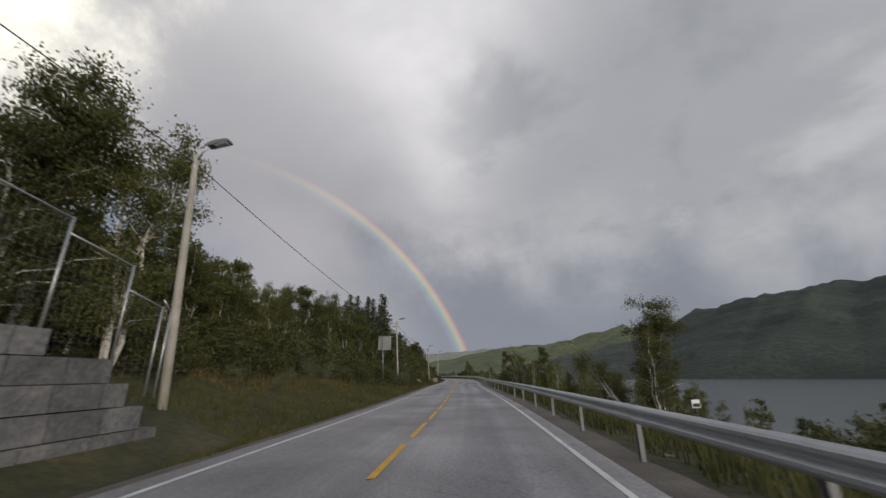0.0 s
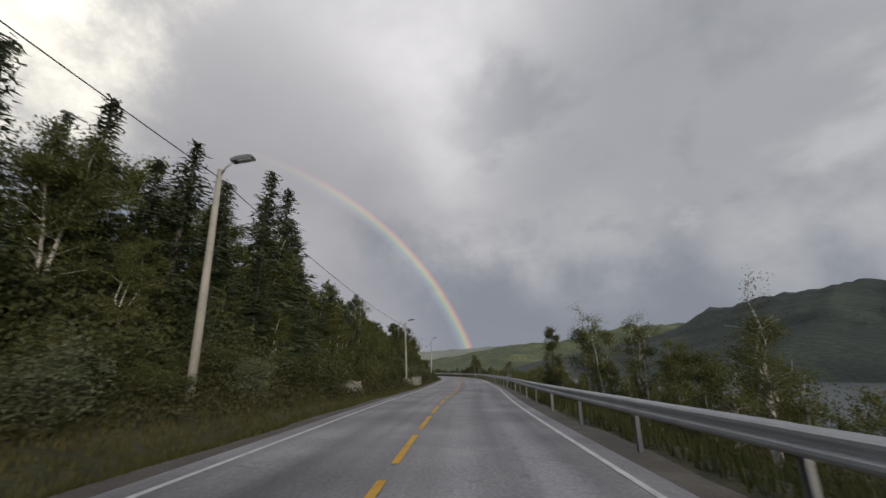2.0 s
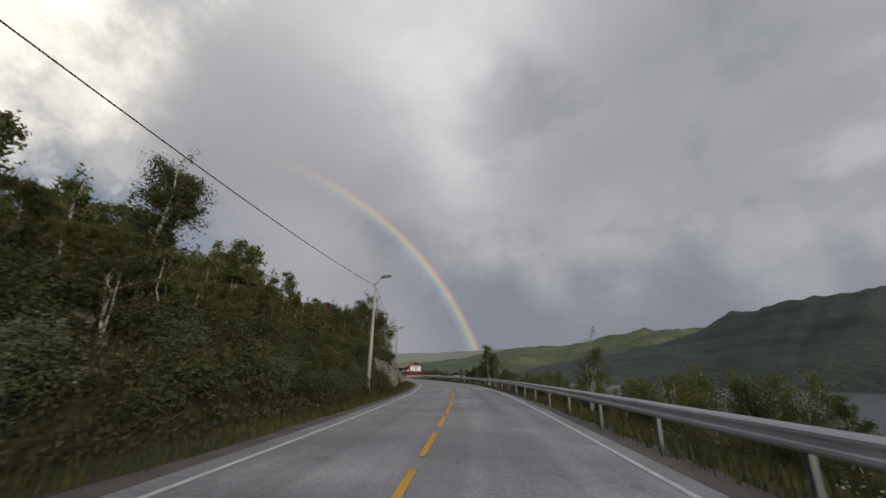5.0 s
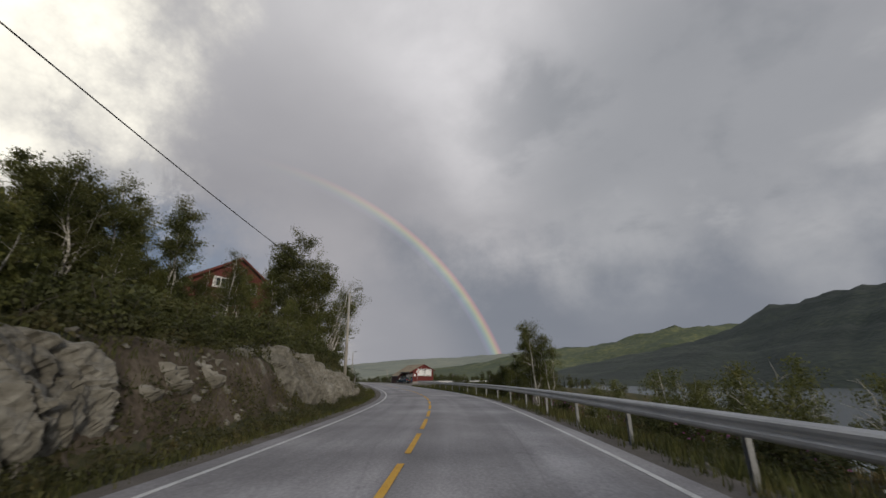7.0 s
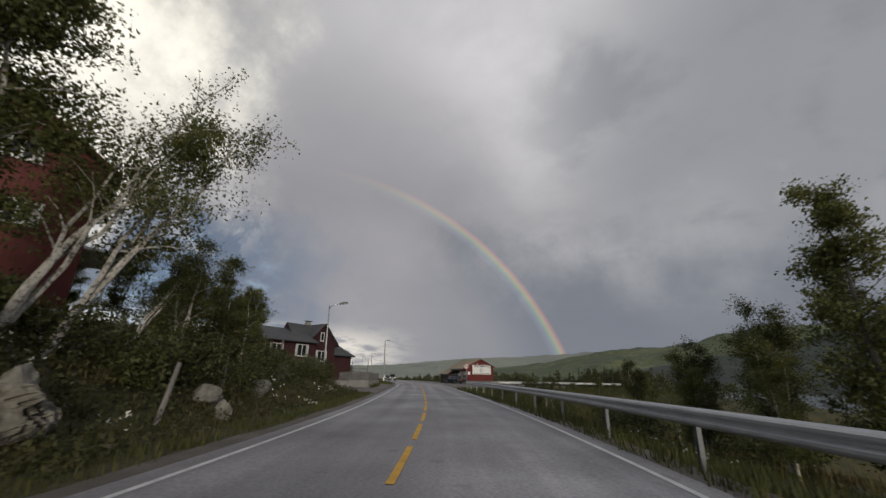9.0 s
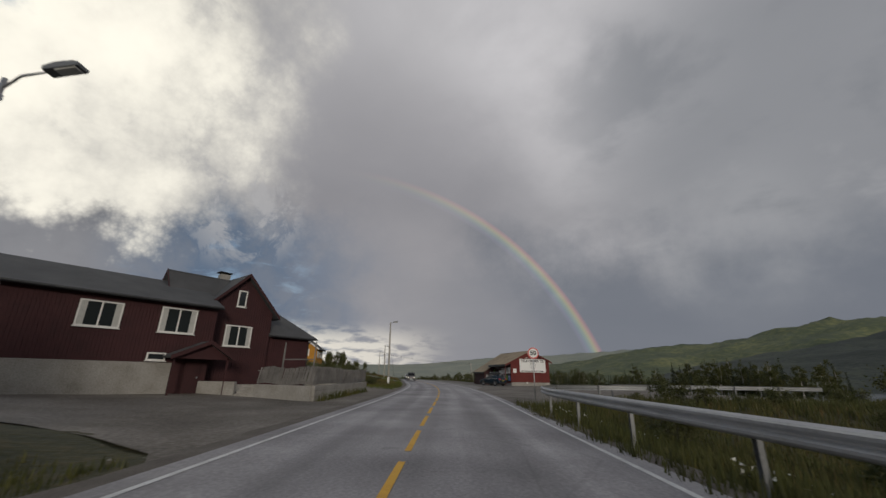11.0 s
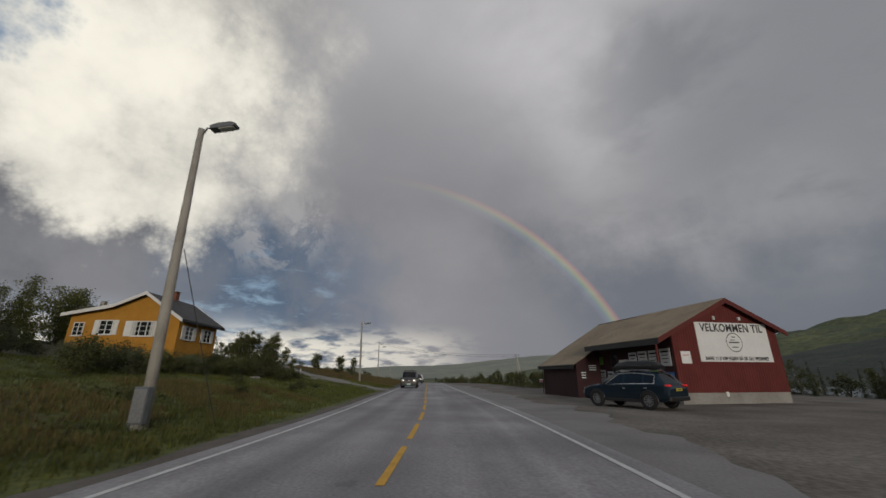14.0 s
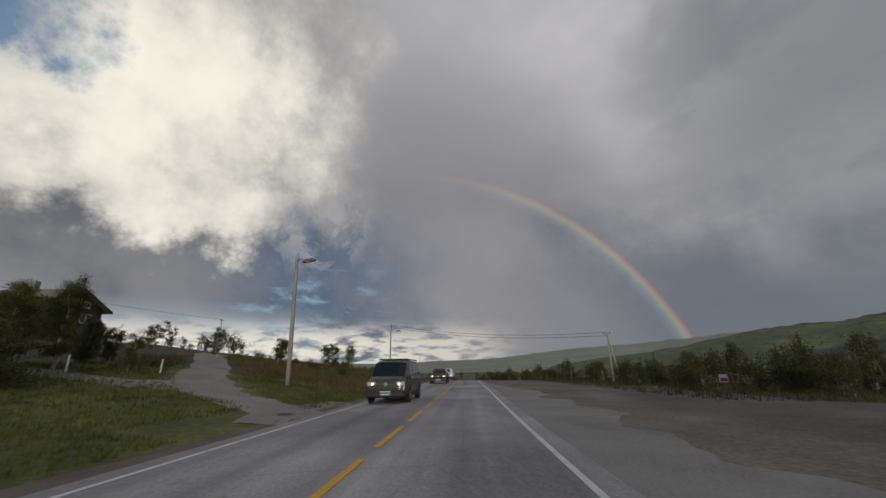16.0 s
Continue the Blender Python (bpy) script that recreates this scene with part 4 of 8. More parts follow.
def utility_pole(s, d, h, lab, spread=0.8, legs=1):
    t = thing("utility_pole", turned(s, d, -0.1), lab, "utility pole", "utility poles")
    part("pole", tubed([(0, 0, -0.3), (0, 0, h)], [0.12, 0.08], 10), M["pole"], t, smooth=True)
    if legs == 2:
        part("strut", tubed([(0.9, 0, -0.3), (0.05, 0, h - 0.5)], [0.09, 0.07], 8), M["pole"], t, smooth=True)
    part("crossarm", boxed(-spread / 2, spread / 2, -0.05, 0.05, h - 0.25, h - 0.15, None, 0.008), M["pole"], t)
    for x in (-spread * 0.45, spread * 0.45):
        part("insulator", tubed([(x, 0, h - 0.15), (x, 0, h - 0.08), (x, 0, h)], [0.035, 0.05, 0.025], 8), M["black"], t, smooth=True)
    return at(s, d, h - 0.1)


pr = utility_pole(390.0, -16.6, 5.3, "grey wooden utility pole with strut by the gravel lot", 0.7, 2)
for dz in (0.0, 0.35):
    hanging("overhead_cable", pr + Vector((0, 0, -dz)), tipI + Vector((0, 0, -0.1 - dz)), 0.9, "black overhead cable crossing the road", 0.02)
far_a = utility_pole(470, 8, 8.0, "distant wooden utility pole with crossarm", 2.0)
up_a = utility_pole(352, 58, 7.5, "wooden utility pole on the wooded slope", 1.2)
up_b = utility_pole(300, 70, 7.5, "wooden utility pole on the wooded slope", 1.2)
up_c = utility_pole(420, 46, 6.5, "thin wooden utility pole beside the cabin drive", 0.6)
hanging("overhead_cable", up_b, up_a, 1.0, "black overhead cable over the wooded slope", 0.02)
hanging("overhead_cable", up_a, up_c, 1.0, "black overhead cable over the wooded slope", 0.02)


# ---- road signs ----
def back_of_sign(s, d):
    t = thing("road_sign", turned(s, d, -0.05), "large road sign seen from its ribbed grey back", "road sign")
    part("post", tubed([(0, 0, -0.2), (-0.2, -0.1, 5.0)], 0.045, 10), M["zinc"], t, smooth=True)
    part("panel", boxed(-0.72, 0.72, 0.06, 0.075, 3.65, 5.15, None, 0.004), M["zinc"], t)
    for k in range(10):
        z = 3.72 + k * 0.15
        part("rib", boxed(-0.71, 0.71, 0.02, 0.058, z, z + 0.05), M["pole"], t)


back_of_sign(123.7, 7.6)


def speed_sign(s, d):
    t = thing("speed_limit_sign", turned(s, d, -0.1), "round white speed sign with red rim and 50", "road sign")
    part("post", tubed([(0, 0.05, -0.2), (0, 0.05, 3.35)], 0.03, 10), M["zinc"], t, smooth=True)
    bm = bmesh.new()
    disc(bm, (0, 0.0, 3.05), (0, 1, 0), 0.34, 0.02, 40)
    plate = part("plate", bm, M["panel"], t)
    bm = bmesh.new()
    a = [bm.verts.new((math.cos(k) * r, -0.013, 3.05 + math.sin(k) * r)) for r in (0.335, 0.265) for k in (2 * math.pi * j / 48 for j in range(48))]
    for j in range(48):
        bm.faces.new((a[j], a[(j + 1) % 48], a[48 + (j + 1) % 48], a[48 + j]))
    part("rim", bm, M["sign_red"], plate, "red rim")
    written("numeral", "50", 0.36, Matrix.Translation((0, -0.015, 3.05)) @ Matrix.Rotation(radians(90), 4, "X"), M["ink"], plate, bold=0.012)


speed_sign(294.3, -6.3)


def notice(s, d, h, w, hh, lab, face="panel", spin=0.0, stripe=None):
    t = thing("notice_sign", turned(s, d, -0.05, spin), lab, "sign", "small roadside notices")
    part("post", tubed([(0, 0.03, -0.2), (0, 0.03, h + hh)], 0.025, 8), M["grey_wood"], t)
    p = part("panel", boxed(-w / 2, w / 2, -0.012, 0.012, h, h + hh, None, 0.004), M[face], t)
    if stripe:
        part("stripe", boxed(-w * 0.42, w * 0.42, -0.018, -0.013, h + hh * 0.12, h + hh * 0.55), M[stripe], p)
    return t


notice(368.0, -14.6, 0.8, 0.42, 0.38, "small white and red notice by the lot's edge", "panel", 0, "sign_red")
notice(94.0, -8.5, 1.2, 0.35, 0.25, "small white notice behind the guardrail", "panel", 20, "ink")


def reflector_post(s, d, h=0.9, lab="thin white marker post in the grass"):
    t = thing("marker_post", turned(s, d, -0.1, random.uniform(-8, 8)), lab, "marker post", "marker posts")
    part("post", tubed([(0, 0, -0.1), (random.uniform(-0.08, 0.08), 0, h)], [0.045, 0.04], 8), M["white_wood"], t)


for s, d, h in ((101, -9, 1.0), (96, -16, 1.4), (98, -14, 0.8), (104, -12, 0.8), (368, 16, 0.9), (363.5, 17, 0.9)):
    reflector_post(s, d, h)


def leaning_post(s, d, h, lean, lab="bare grey leaning fence post"):
    t = thing("fence_post", turned(s, d, -0.2), lab, "fence post", "old fence posts")
    part("post", tubed([(0, 0, -0.2), (lean[0], lean[1], h)], [0.075, 0.06], 8), M["grey_wood"], t)


for s, d, h, ln in ((251.0, 6.4, 1.7, (0.25, 0.1)), (222, 11.0, 2.0, (0.4, 0.2)), (226, 10.5, 1.6, (1.3, 0.4)), (262, 8.5, 2.0, (0.1, 0)), (266, 9, 2.2, (0.15, 0.1)), (256, 7.4, 1.1, (0.05, 0))):
    leaning_post(s, d, h, ln)


# ---- retaining wall with its wire fence ----
def retaining_wall():
    w = thing("retaining_wall", Matrix.Identity(4), "stepped wall of rough grey concrete blocks under a wire fence", "retaining wall")
    bm = bmesh.new()
    nx, nz = 8, 5
    grid = []
    for j in range(nz + 1):
        for i in range(nx + 1):
            u, v = 2 * i / nx - 1, 2 * j / nz - 1
            bulge = 0.095 * (1 - abs(u) ** 4) * (1 - abs(v) ** 2.6)
            rough = 0.022 * noise.noise(Vector((u * 3.1, v * 1.9, 4.0))) + 0.012 * noise.noise(Vector((u * 9, v * 5, 1.0)))
            grid.append(bm.verts.new((0.5 * u * (1 - 0.010 * (abs(v) > 0.99)), -0.20 - bulge - rough * (1 - max(abs(u), abs(v)) ** 6), 0.2 * v * (1 - 0.02 * (abs(u) > 0.99)))))
    for j in range(nz):
        for i in range(nx):
            k = j * (nx + 1) + i
            bm.faces.new((grid[k], grid[k + 1], grid[k + nx + 2], grid[k + nx + 1]))
    back = [bm.verts.new((0.5 * x, 0.24, 0.2 * z)) for x, z in ((-1, -1), (1, -1), (1, 1), (-1, 1))]
    bm.faces.new(back)
    bm.faces.new(grid[:nx + 1][::-1] + [back[0], back[1]])
    bm.faces.new(grid[-nx - 1:] + [back[2], back[3]])
    bm.faces.new(grid[::nx + 1] + [back[3], back[0]])
    bm.faces.new(grid[nx::nx + 1][::-1] + [back[1], back[2]])
    bmesh.ops.recalc_face_normals(bm, faces=bm.faces)
    me = bpy.data.meshes.new("block")
    bm.to_mesh(me)
    bm.free()
    me.materials.append(M["block"])
    for course in range(5):
        end = 89.3 - 0.45 * course - (0.9 if course > 3 else 0.0)
        k, s = 0, end
        while s > 60:
            ln = random.uniform(0.95, 1.25) if k else 0.6 + 0.35 * (course % 2)
            b = new("block", me)
            b.parent = w
            mid = s - ln / 2
            _, _, hx, hy = along(mid)
            x, y = flat(mid, 6.3 + 0.055 * course + random.uniform(-0.012, 0.012))
            b.matrix_world = Matrix.Translation((float(x), float(y), 0.16 + course * 0.485)) @ Matrix.Rotation(math.atan2(float(hy), float(hx)) + random.uniform(-0.012, 0.012), 4, "Z") @ Matrix.Diagonal((-(ln - 0.034), -1.0, 1.165 + random.uniform(-0.015, 0.01), 1.0))
            s -= ln
            k += 1
    return w


wall_blocks = retaining_wall()
bank = drape("terrace", np.arange(56, 92, 1.0), np.linspace(6.6, 16, 12), M["grass"], 0.0)
bank.data.vertices.foreach_set("co", np.ravel([(v.co.x, v.co.y, 2.15 * (1 - float(step(i // 12, 26, 34)) * 0.97)) for i, v in enumerate(bank.data.vertices)]))
tagged(bank, "grassy terrace held up by the block wall", "ground", kind="structure")


def wire_fence():
    f = thing("wire_fence", Matrix.Identity(4), "galvanised frame fence with wire mesh stepping down the block wall", "fence")
    marks = [(79.8, 3.3), (82.2, 3.2), (84.6, 3.1), (86.6, 2.8), (88.2, 2.25), (89.3, 1.45), (89.6, 1.4)]
    for i, (s, z) in enumerate(marks):
        x, y = flat(s, 6.55)
        part("post", tubed([(float(x), float(y), min(z - 0.4, 2.0)), (float(x), float(y), z + 1.75)], 0.03, 8), M["zinc"], f, smooth=True)
    for (s0, z0), (s1, z1) in zip(marks, marks[1:]):
        a, b = flat(s0, 6.55), flat(s1, 6.55)
        top = z1 + 1.72
        part("top_rail", tubed([(float(a[0]), float(a[1]), top + 0.25), (float(b[0]), float(b[1]), top)], 0.022, 8), M["zinc"], f, smooth=True)
        bm = bmesh.new()
        A, B = Vector((float(a[0]), float(a[1]), 0)), Vector((float(b[0]), float(b[1]), 0))
        n = int((B - A).length / 0.16)
        for k in range(n + 1):
            p = A.lerp(B, k / n)
            tube(bm, [p + Vector((0, 0, z1 - 0.1)), p + Vector((0, 0, top + 0.25 * (1 - k / n)))], 0.0014, 3)
        for k in range(12):
            z = z1 - 0.1 + k * 0.15
            tube(bm, [A + Vector((0, 0, z)), B + Vector((0, 0, z))], 0.0014, 3)
        part("wire_mesh", bm, M["post_zinc"], f)


wire_fence()


# ---- rocks ----
def rock_mesh(seed, size, cuts=22, lumps=0.10):
    rnd = random.Random(seed)
    bm = bmesh.new()
    bmesh.ops.create_icosphere(bm, subdivisions=4, radius=1.0)
    planes = []
    for _ in range(cuts):
        n = Vector((rnd.gauss(0, 1), rnd.gauss(0, 1), rnd.gauss(0, 0.8))).normalized()
        planes.append((n, rnd.uniform(0.62, 0.95)))
    for v in bm.verts:
        u = v.co.normalized()
        r = 1.2
        for n, k in planes:
            c = u.dot(n)
            if c > 0.05:
                r = min(r, k / c)
        r += lumps * noise.noise(u * 3 + Vector((seed, 0, 0))) + 0.4 * lumps * noise.noise(u * 9 + Vector((0, seed, 0))) - 0.5 * lumps * abs(noise.noise(u * 5 + Vector((0, 0, seed))))
        v.co = Vector((u.x * size[0], u.y * size[1], u.z * size[2])) * r
    me = bpy.data.meshes.new("rock")
    bm.to_mesh(me)
    bm.free()
    me.materials.append(M["rock"])
    return me


def rock(name, s, d, z, size, seed, spin, tilt, lab, category="rock"):
    o = new(name, rock_mesh(seed, size))
    o.matrix_world = Matrix.Translation(at(s, d, z)) @ Matrix.Rotation(math.atan2(*reversed([float(v) for v in along(s)[2:]])) + radians(spin), 4, "Z") @ Matrix.Rotation(radians(tilt), 4, "X")
    return tagged(o, lab, category, "rocks along the bank")


def rock_face(seed, s0, s1, foot, top, lab, proud=0.30, cell=0.75):
    """A broken face of bedrock showing in the bank from s0 to s1. foot, top: heights along it, evenly spaced."""
    rng = np.random.default_rng(seed)
    ns, nz = int((s1 - s0) / 0.065), 40
    S_, V_ = np.meshgrid(np.linspace(s0, s1, ns), np.linspace(0, 1, nz), indexing="ij")
    mark = np.linspace(s0, s1, len(foot))
    low, high = np.interp(S_, mark, foot) - 0.25, np.interp(S_, mark, top) + 0.12 * waves(S_, S_ * 0, 0.5, seed)
    Z = low + (high - low) * V_
    # tilted slabs, each with a plane of its own, split by cracks
    n = int((s1 - s0) * 2.6 / cell**2 * 0.55) + 4
    c = np.stack([rng.uniform(s0, s1, n), rng.uniform(-0.3, 3.0, n)], 1)
    P = np.stack([S_ + 0.35 * Z, Z * 0.62 - 0.12 * S_ + 0.12 * s0], -1)
    C = np.stack([c[:, 0] + 0.35 * c[:, 1], c[:, 1] * 0.62 - 0.12 * c[:, 0] + 0.12 * s0], 1)
    D = np.linalg.norm(P[:, :, None] - C, axis=-1) + 0.06 * waves(S_, Z, 0.35, seed)[..., None]
    k = np.argsort(D, axis=-1)
    d1, d2 = np.take_along_axis(D, k[..., :1], -1)[..., 0], np.take_along_axis(D, k[..., 1:2], -1)[..., 0]
    pick = k[..., 0]
    tilt = rng.normal(0, 0.34, (n, 2))
    out = rng.uniform(-0.20, 0.22, n)[pick] + tilt[pick, 0] * (S_ - c[pick, 0]) + tilt[pick, 1] * (Z - c[pick, 1])
    out = np.clip(out, -0.42, 0.50) - 0.24 * np.exp(-(((d2 - d1) / 0.05) ** 2))
    for size, tip in ((0.42, 0.30), (0.20, 0.34)):
        m = int((s1 - s0) * 3.2 / (cell * size) ** 2 * 0.35) + 6
        c2 = np.stack([rng.uniform(s0, s1, m), rng.uniform(-0.4, 3.4, m)], 1)
        near = np.argmin((S_[..., None] + 0.3 * Z[..., None] - c2[:, 0]) ** 2 + ((Z[..., None] - c2[:, 1]) * 0.7) ** 2, axis=-1) if m < 900 else pick % m
        t2 = rng.normal(0, tip, (m, 2))
        out += np.clip(t2[near, 0] * (S_ + 0.3 * Z - c2[near, 0]) + t2[near, 1] * (Z - c2[near, 1]), -0.14, 0.14) + rng.uniform(-0.03, 0.03, m)[near]
    out += 0.035 * waves(S_, Z, 0.16, seed + 1.0) + 0.02 * waves(S_, Z, 0.07, seed + 2.0) - 0.05 * np.abs(waves(S_ + Z, Z - S_, 0.42, seed + 4.0))
    u = (S_ - s0) / (s1 - s0)
    rim = np.minimum(1, np.minimum(u, 1 - u) * (s1 - s0) / 0.7) * np.minimum(1, (1 - V_) / 0.22) * np.minimum(1, 0.55 + V_ * 2)
    out = (proud + out) * rim - 0.9 * (1 - rim) ** 2
    d = 5.95 + 0.64 * Z - out * 0.92
    x, y = flat(S_, d)
    front = np.stack([x, y, Z + 0.25 * out], -1)
    xb, yb = flat(S_, d * 0 + 8.6)
    rear = np.stack([xb, yb, np.minimum(Z, 1.6)], -1)
    idx = np.arange(S_.size).reshape(S_.shape)
    f = np.stack([idx[:-1, :-1], idx[:-1, 1:], idx[1:, 1:], idx[1:, :-1]], -1).reshape(-1, 4)
    g = f[:, ::-1] + S_.size
    loop = np.r_[idx[:, 0], idx[-1, 1:], idx[-2::-1, -1], idx[0, -2:0:-1]]
    rim_f = np.stack([loop, np.roll(loop, -1), np.roll(loop, -1) + S_.size, loop + S_.size], 1)
    o = sheet("rock_face", np.vstack([front.reshape(-1, 3), rear.reshape(-1, 3)]).tolist(), np.vstack([f, g, rim_f]).tolist(), M["rock"], smooth=False)
    return tagged(o, lab, "rock", "rocks along the bank")


CUT = "pale cracked rock face showing in the grassy bank"
rock_face(11, 209.4, 212.2, (0.9, 0.8, 0.8), (2.4, 3.0, 2.6), CUT, 0.50, 0.45)
rock_face(12, 212.0, 218.4, (0.8, 0.4, 0.2, 0.6), (2.6, 2.8, 2.7, 2.2), CUT, 0.44, 1.1)
rock_face(13, 218.6, 221.4, (1.1, 1.1, 1.3), (1.8, 1.9, 1.8), CUT, 0.36, 0.6)
rock_face(14, 224.2, 233.6, (2.0, 1.3, 0.6, 0.3, 0.2), (2.5, 3.0, 3.2, 3.2, 2.9), "long sloping pale slab of bedrock in the bank", 0.55, 1.5)
rock_face(15, 231.6, 245.6, (0.4, 0.2, 0.2, 0.2, 0.2, 0.1, 0.2, 0.3), (3.2, 3.0, 2.5, 2.4, 2.2, 2.0, 1.9, 1.1), "jagged broken pale rock running along the foot of the bank", 0.50, 0.8)
rock_face(17, 246.0, 248.6, (0.5, 0.5, 0.6), (1.0, 1.25, 0.9), CUT, 0.22, 0.6)
rock_face(18, 221.4, 223.6, (1.4, 1.3, 1.5), (2.1, 2.3, 2.0), CUT, 0.25, 0.6)
rock_face(20, 143.2, 146.6, (0.3, 0.2, 0.2), (0.8, 1.0, 0.7), CUT, 0.30, 0.5)
BOULDER = "grey angular boulder lying in the verge"
for i, (s, d, z, sx, sy, sz) in enumerate(((164.0, 5.9, 0.25, 0.62, 0.5, 0.85), (164.8, 5.6, 0.2, 0.42, 0.5, 0.55), (165.4, 5.3, 0.2, 0.66, 0.6, 0.80), (166.4, 5.15, 0.2, 0.82, 0.6, 0.88), (167.4, 5.3, 0.15, 0.36, 0.4, 0.55),
        (247.9, 7.0, 0.35, 0.5, 0.42, 0.5), (254, 6.8, 0.2, 0.8, 0.6, 0.45), (258, 7.0, 0.2, 0.7, 0.5, 0.4), (225, 9.2, 0.3, 0.4, 0.4, 0.35), (253.4, 6.0, 0.1, 0.3, 0.25, 0.4), (150, 9.0, 0.2, 0.6, 0.5, 0.5), (143, 9.5, 0.2, 0.5, 0.4, 0.4), (176, 9.5, 0.3, 0.7, 0.5, 0.5), (184, 9.5, 0.3, 0.5, 0.5, 0.4), (351, 14, 0.05, 0.7, 0.5, 0.2))):
    rock("boulder", s, d, z, (sx, sy, sz), 40 + i, i * 37, 0, BOULDER, "boulder")


def scree(name, n, s0, s1, d0, d1, size, lab, seed):
    """Loose small stones lying on the ground, joined."""
    rng = np.random.default_rng(seed)
    bm = bmesh.new()
    bmesh.ops.create_icosphere(bm, subdivisions=1, radius=1.0)
    unit, tris = np.array([v.co for v in bm.verts]), np.array([[v.index for v in f.verts] for f in bm.faces])
    bm.free()
    verts, faces = [], []
    s, d = rng.uniform(s0, s1, n), d0 + (d1 - d0) * rng.uniform(0, 1, n)
    x, y = flat(s, d)
    z = height(s, d)
    for i in range(n):
        r = size * rng.uniform(0.3, 1.0) ** 2 * rng.uniform(0.6, 1.3, 3)
        a = rng.uniform(0, 6.28)
        q = unit * (1 + 0.35 * rng.uniform(-1, 1, (len(unit), 1))) * r * (1, 1, 0.7)
        q = np.stack([q[:, 0] * math.cos(a) - q[:, 1] * math.sin(a), q[:, 0] * math.sin(a) + q[:, 1] * math.cos(a), q[:, 2]], 1)
        faces.append(tris + len(verts) * len(unit))
        verts.append(q + (x[i], y[i], z[i] + r[2] * 0.15))
    o = sheet(name, np.vstack(verts).tolist(), np.vstack(faces).tolist(), M["rock"], smooth=False)
    return tagged(o, lab, "stones", kind="stuff")


earth = drape("earth_bank", np.arange(216.5, 229, 0.5), np.linspace(0, 1, 12), M["earth"], 0.035,
              lambda s, u: 5.25 + 0.3 * waves(s, s * 0, 1.7) + u * (3.1 - 0.9 * step(s, 222, 229) + 0.5 * waves(s, s * 0, 2.3, 1.0)) * step(s, 216, 219) * (1 - step(s, 226, 229)))
tagged(earth, "bare brown earth showing in the bank between the rocks", "earth bank", kind="structure")
scree("loose_stones", 170, 217.5, 228, 5.4, 8.2, 0.17, "loose grey stones on the earthy bank", 5)
scree("loose_stones", 90, 233, 262, 5.0, 7.0, 0.16, "loose grey stones at the foot of the bank", 6)
scree("loose_stones", 300, 84, 260, -4.7, -6.5, 0.10, "small stones in the gravelly verge by the guardrail", 7)
scree("loose_stones", 260, 277, 318, 3.6, 6.2, 0.07, "small loose stones on the gravel yard", 8)
scree("loose_stones", 420, 303, 372, -4.2, -16, 0.07, "small loose stones on the gravel lot", 9)


def pole_box(s, d):
    m = turned(s, d, 0.0)
    t = thing("junction_box", m, "small blue-grey junction box at the foot of a lamp pole", "junction box")
    part("housing", boxed(-0.17, 0.17, -0.32, -0.13, 0.15, 1.0, None, 0.015), M["lamp_grey"], t)
    part("lid", boxed(-0.15, 0.15, -0.335, -0.321, 0.2, 0.95, None, 0.006), M["zinc"], t)
    part("foot", boxed(-0.12, 0.12, -0.3, -0.15, -0.2, 0.15), M["concrete"], t)
    a = m @ Vector((0.05, 0.0, 4.6))
    tagged(part("stay_wire", tubed([a, at(s + 1.6, d - 0.9, 0.0)], 0.012, 5), M["cable"], None), "thin stay wire holding the lamp pole", "stay wire")


pole_box(326.6, 6.0)

